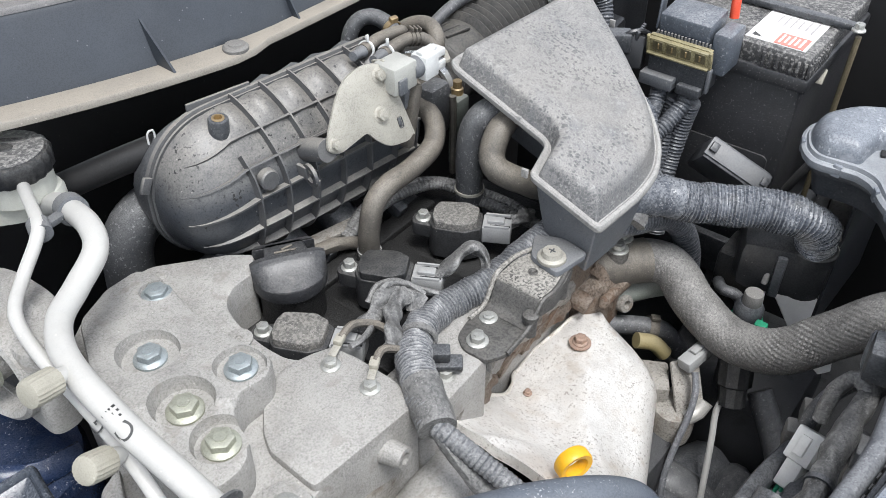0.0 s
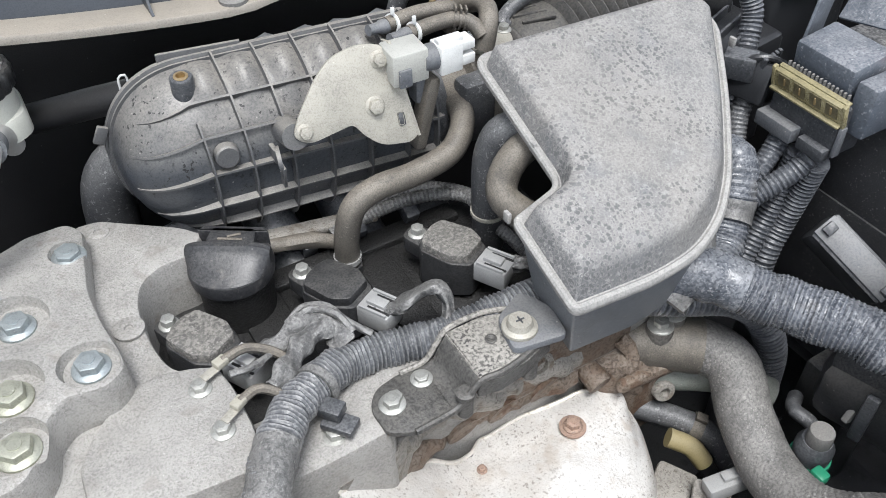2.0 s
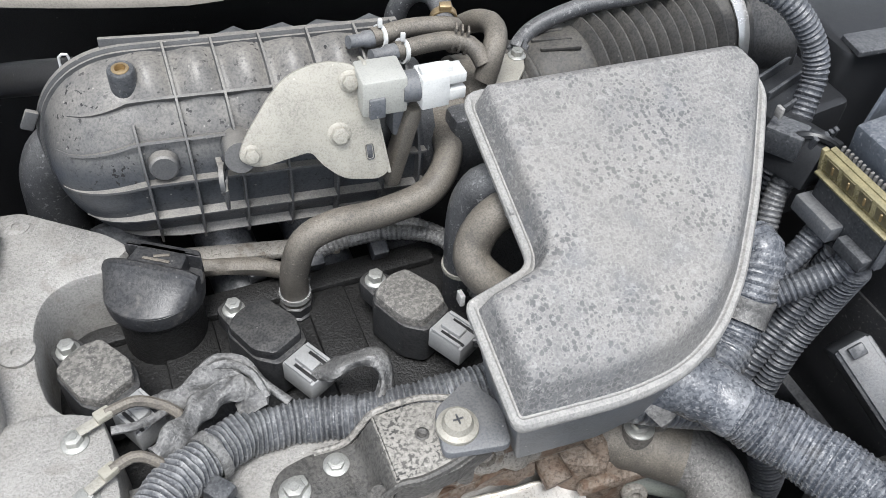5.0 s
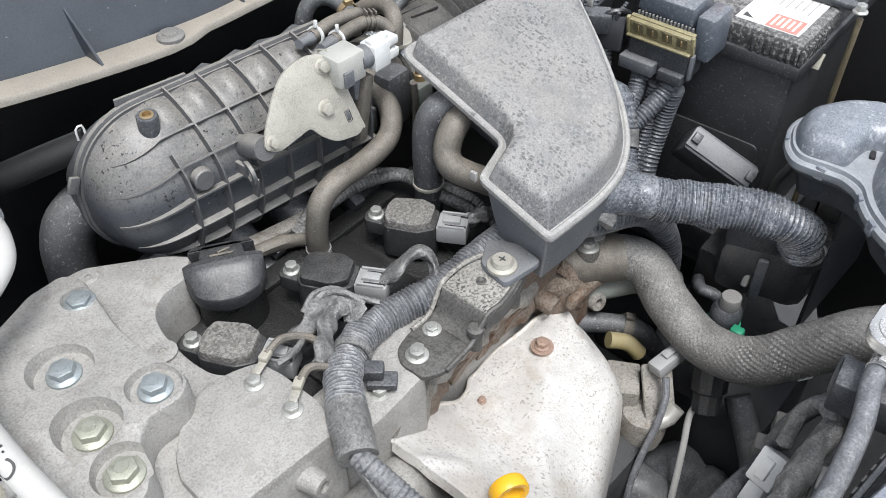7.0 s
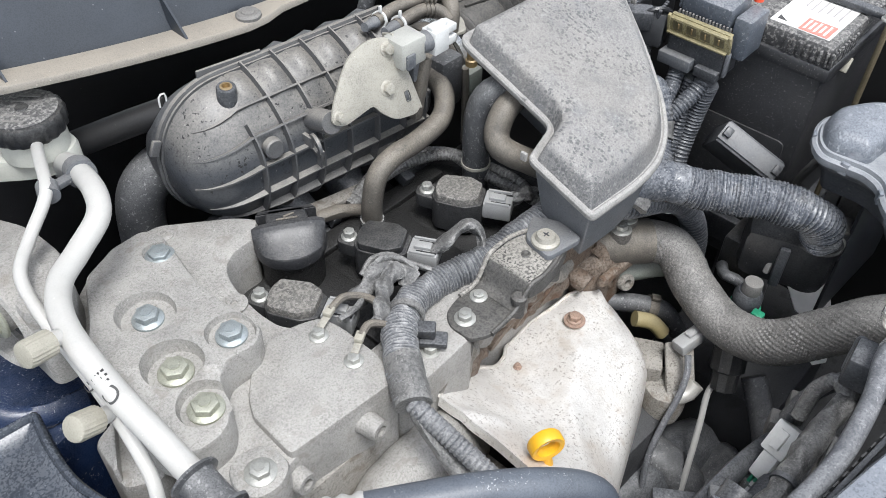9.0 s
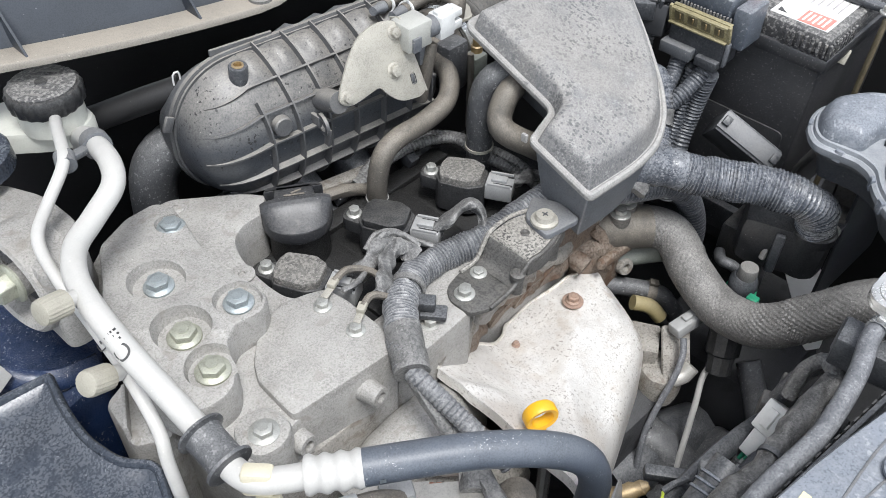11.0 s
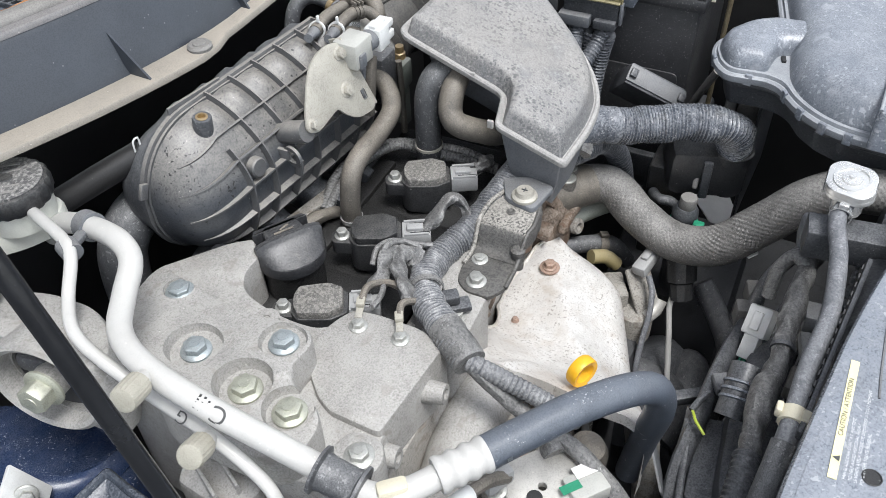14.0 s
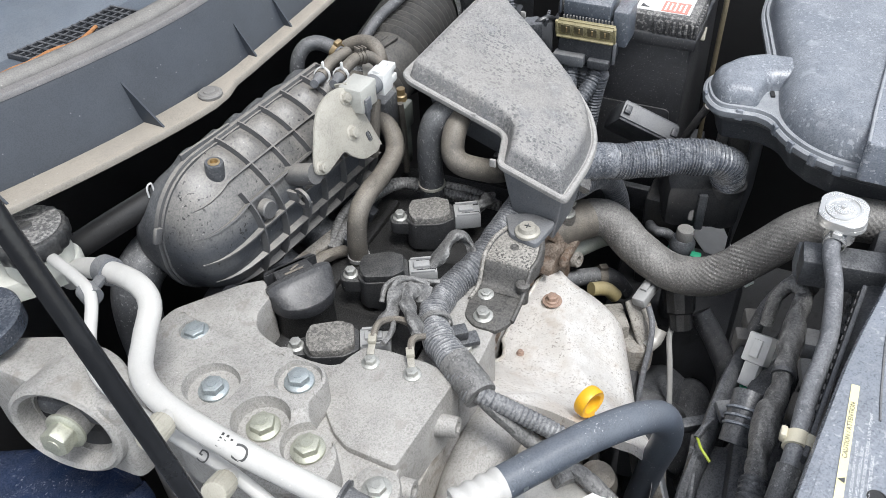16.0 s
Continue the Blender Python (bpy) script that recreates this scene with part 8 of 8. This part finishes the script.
part("core", tube([(0.405, 0.034, 0.822), (0.424, 0.033, 0.836), (0.445, 0.032, 0.848)], 0.0138, 14), "black", cc)
hc = thing("hose_holder", (0.335, -0.004, 0.93), "cream plastic clip round the overflow hose", "clip")
part("band", lathe([(0.0076, -0.006), (0.0098, -0.006), (0.0098, 0.006), (0.0076, 0.006)], axis((0.338, -0.0035, 0.931), (-1, 0.06, -0.1)), 22), "cream", hc)
part("foot", box((0.011, 0.012, 0.005), Matrix.Translation((0.336, -0.014, 0.938)) @ Matrix.Rotation(0.3, 4, "X"), 0.0015), "cream", hc)
part("tab", box((0.010, 0.005, 0.009), Matrix.Translation((0.340, 0.007, 0.934)), 0.0015), "cream", hc)
ring_clip(overflow, (0.548, -0.0035, 0.954), (-1, 0.1, -0.1), 0.0084, 0.006, "steel")
part("end_sleeve", tube([(0.318, -0.002, 0.926), (0.300, 0.000, 0.917), (0.275, 0.003, 0.902)], 0.0092, 14), "rubber_dark", overflow)
part("fastener", lathe([(0.0145, 0.9755), (0.0145, 0.9775), (0.0125, 0.9785), (0.0115, 0.9772), (0.0095, 0.9772), (0.0090, 0.9788), (0.001, 0.9790)], Matrix.Translation((0.420, -0.068, 0.003)), 28), "duct", panel, "round black push fastener")
part("hole", lathe([(0.0052, 0.9760), (0.0062, 0.9767), (0.0056, 0.9769), (0.0050, 0.9764), (0.0005, 0.9764)], Matrix.Translation((0.276, -0.0495, 0)), 24), "void", panel, "dark round opening")
part("raised_edge", slab(fillet([(0.10, -0.062), (0.26, -0.064), (0.365, -0.060), (0.395, -0.062), (0.403, -0.078), (0.425, -0.086), (0.445, -0.078), (0.450, -0.066), (0.60, -0.086), (0.60, -0.19), (0.10, -0.19)], 0.008), 0.974, 0.9795, bevel=0.002), "cover", panel)
for pts in ([(0.340, -0.0475, 0.9765), (0.375, -0.0465, 0.9765), (0.432, -0.0475, 0.9765), (0.48, -0.056, 0.9765), (0.59, -0.074, 0.9765)], [(0.37, -0.053, 0.9765), (0.440, -0.0645, 0.9765), (0.52, -0.072, 0.9765), (0.59, -0.081, 0.9765)]):
    part("groove", tube(pts, 0.0009, 6, 0.01), "box", panel, "fine moulded line")
lab_m = Matrix.Translation((0.3165, -0.0285, 0.9772)) @ Matrix.Rotation(-0.025, 4, "Z")
part("warning_words", text_geo("CAUTION / ATTENTION", 0.0046).moved(lab_m @ Matrix.Translation((0.008, 0.0, 0.0))), "ink", panel)
part("warning_sign", Geo().add([lab_m @ Vector(q) for q in ((-0.0375, -0.0022, 0), (-0.0325, -0.0022, 0), (-0.035, 0.0024, 0))], [(0, 1, 2)]), "ink", panel)
for k, words in enumerate(("FAN BLADE CAN START AT ANY TIME", "TO HELP AVOID PERSONAL INJURY", "LE VENTILATEUR RISQUE DE DEMARRER A TOUT MOMENT", "POUR EVITER TOUTE BLESSURE")):
    g = text_geo(words, 0.0029)
    w = -min(q[0] for q in g.v)
    part("small_print", g.moved(Matrix.Translation((0.268 + w, -0.0345 - 0.0034 * k, 0.9766)) @ Matrix.Rotation(-0.02, 4, "Z")), "ink_white", panel)

# ---- small things by the radiator ----
spring = thing("spring_clip", (0.300, -0.010, 0.945), "bent steel wire clip on the edge of the radiator cover", "clip")
part("wire", tube([(0.316, -0.004, 0.950), (0.314, -0.010, 0.953), (0.309, -0.012, 0.952), (0.305, -0.009, 0.951), (0.298, -0.011, 0.951), (0.292, -0.012, 0.950), (0.287, -0.008, 0.949), (0.290, -0.003, 0.948)], 0.0008, 8, 0.002).moved(Matrix.Translation((-0.004, -0.010, -0.004))), "stay_steel", spring)
holder = thing("cable_holder", (0.457, 0.046, 0.76), "grey plastic cable holder clipped to the fan shroud", "clip")
part("block", box((0.020, 0.018, 0.012), Matrix.Translation((0.457, 0.046, 0.800)) @ Matrix.Rotation(0.5, 4, "Z"), 0.002), "box", holder)
part("foot", box((0.010, 0.010, 0.05), Matrix.Translation((0.457, 0.046, 0.772)), 0.001), "black", holder)
strap = thing("shroud_bracket", (0.39, 0.066, 0.70), "grey steel bracket standing on the fan shroud", "bracket")
part("plate", slab(fillet([(0.0, 0.0), (0.075, 0.0), (0.085, 0.012), (0.06, 0.022), (0.0, 0.020)], 0.004), 0.0, 0.002, axis((0.345, 0.064, 0.755), (0.35, -0.8, 0.4), (0.95, 0.05, 0.25)), 0.0006), "box", strap)
part("pin", tube([(0.412, 0.066, 0.790), (0.406, 0.066, 0.778), (0.398, 0.066, 0.772), (0.385, 0.066, 0.766)], 0.0035, 8, 0.003), "box", strap)
for at, size, turn in (((0.473, -0.012, 0.862), (0.030, 0.016, 0.012), 0.2), ((0.505, -0.008, 0.868), (0.022, 0.014, 0.020), 0.1), ((0.541, 0.018, 0.800), (0.040, 0.012, 0.010), -0.5)):
    mb = thing("mounting_block", at, "grey plastic mounting block beside the radiator harness", "bracket")
    part("block", box(size, Matrix.Translation(at) @ Matrix.Rotation(turn, 4, "Z"), 0.002), "box", mb)
    part("stem", box((size[0] * 0.5, size[1] * 0.7, 0.05), Matrix.Translation((at[0], at[1], at[2] - 0.03)), 0.001), "black", mb)
branch = hose("shroud_branch_hose", [(0.552, 0.040, 0.820), (0.558, 0.036, 0.842), (0.570, 0.030, 0.852), (0.585, 0.021, 0.857), (0.603, 0.010, 0.860), (0.620, -0.006, 0.866)], 0.0072, "rubber_dark", "short black hose bent over the fan shroud")
trough = thing("shroud_trough", (0.395, 0.035, 0.70), "black plastic trough of the fan shroud with a raised lip", "fan shroud")
part("floor", slab(fillet([(0.340, 0.018), (0.440, 0.030), (0.436, 0.058), (0.345, 0.052)], 0.006), 0.740, 0.772, bevel=0.004), "black", trough)
part("lip", tube([(0.338, 0.054, 0.772), (0.375, 0.059, 0.778), (0.41, 0.062, 0.786), (0.438, 0.060, 0.792)], 0.0035, 10, 0.004), "black", trough)
part("lip", tube([(0.338, 0.018, 0.776), (0.380, 0.022, 0.782), (0.440, 0.030, 0.790)], 0.0030, 10, 0.004), "black", trough)
strip = thing("steel_strip", (0.40, 0.055, 0.70), "bent grey steel strip beside the fan shroud", "bracket")
part("strip", Geo().add([(x, y + s * 0.005, z - d) for d in (0.0, 0.0016) for x, y, z in ((0.436, 0.066, 0.778), (0.424, 0.065, 0.772), (0.410, 0.060, 0.763), (0.400, 0.050, 0.761), (0.372, 0.043, 0.758), (0.340, 0.040, 0.752)) for s in (-1, 1)], [(2 * k, 2 * k + 1, 2 * k + 3, 2 * k + 2) for k in range(5)] + [(12 + 2 * k, 14 + 2 * k, 15 + 2 * k, 13 + 2 * k) for k in range(5)] + [(2 * k, 2 * k + 2, 14 + 2 * k, 12 + 2 * k) for k in range(5)] + [(2 * k + 1, 13 + 2 * k, 15 + 2 * k, 2 * k + 3) for k in range(5)]), "seal", strip)
pad = thing("plug_bracket", (0.505, 0.025, 0.74), "pale grey bracket plate that carries the fan plug", "bracket")
part("plate", slab(fillet([(0.466, 0.038), (0.513, 0.036), (0.540, 0.014), (0.500, 0.010), (0.470, 0.024)], 0.004), 0.782, 0.785, bevel=0.0008), "grey_plug", pad)
part("stem", box((0.012, 0.010, 0.06), Matrix.Translation((0.495, 0.024, 0.753)), 0.002), "black", pad)
for at, size, turn in (((0.598, 0.042, 0.785), (0.024, 0.018, 0.022), 0.3), ((0.572, 0.048, 0.780), (0.018, 0.016, 0.026), 0.3), ((0.500, -0.004, 0.852), (0.034, 0.010, 0.014), 0.1), ((0.440, -0.010, 0.850), (0.028, 0.018, 0.016), -0.1)):
    mb = thing("shroud_block", at, "dusty grey moulded block on the fan shroud", "bracket")
    part("block", box(size, Matrix.Translation(at) @ Matrix.Rotation(turn, 4, "Z"), 0.0025), "seal", mb)
    part("leg", box((size[0] * 0.5, size[1] * 0.6, 0.08), Matrix.Translation((at[0], at[1], at[2] - 0.045)), 0.001), "black", mb)
lump = thing("exhaust_bracket", (0.59, 0.18, 0.68), "dull cast bracket beside the heat shield", "bracket")
part("block", box((0.040, 0.034, 0.050), Matrix.Translation((0.590, 0.190, 0.722)) @ Matrix.Rotation(0.5, 4, "Z"), 0.004), "cast_low", lump)
part("lobe", slab(fillet([(0.567, 0.178), (0.598, 0.178), (0.632, 0.160), (0.600, 0.138), (0.572, 0.136), (0.558, 0.156)], 0.010), 0.690, 0.728, bevel=0.006), "cast_low", lump)
part("hollow", lathe([(0.010, 0.7282), (0.009, 0.7292), (0.006, 0.7282), (0.001, 0.7275)], Matrix.Translation((0.603, 0.158, 0)), 18), "cast_low", lump)
thick = hose("intercooler_hose", [(0.535, 0.195, 0.620), (0.555, 0.165, 0.632), (0.565, 0.135, 0.628), (0.568, 0.105, 0.612), (0.562, 0.075, 0.58), (0.552, 0.05, 0.53)], 0.027, "rubber_dark", "thick dusty rubber hose low beside the engine", n=22)
ring_clip(thick, (0.562, 0.146, 0.630), (0.2, -1, 0), 0.0272, 0.009, "rubber_dark")
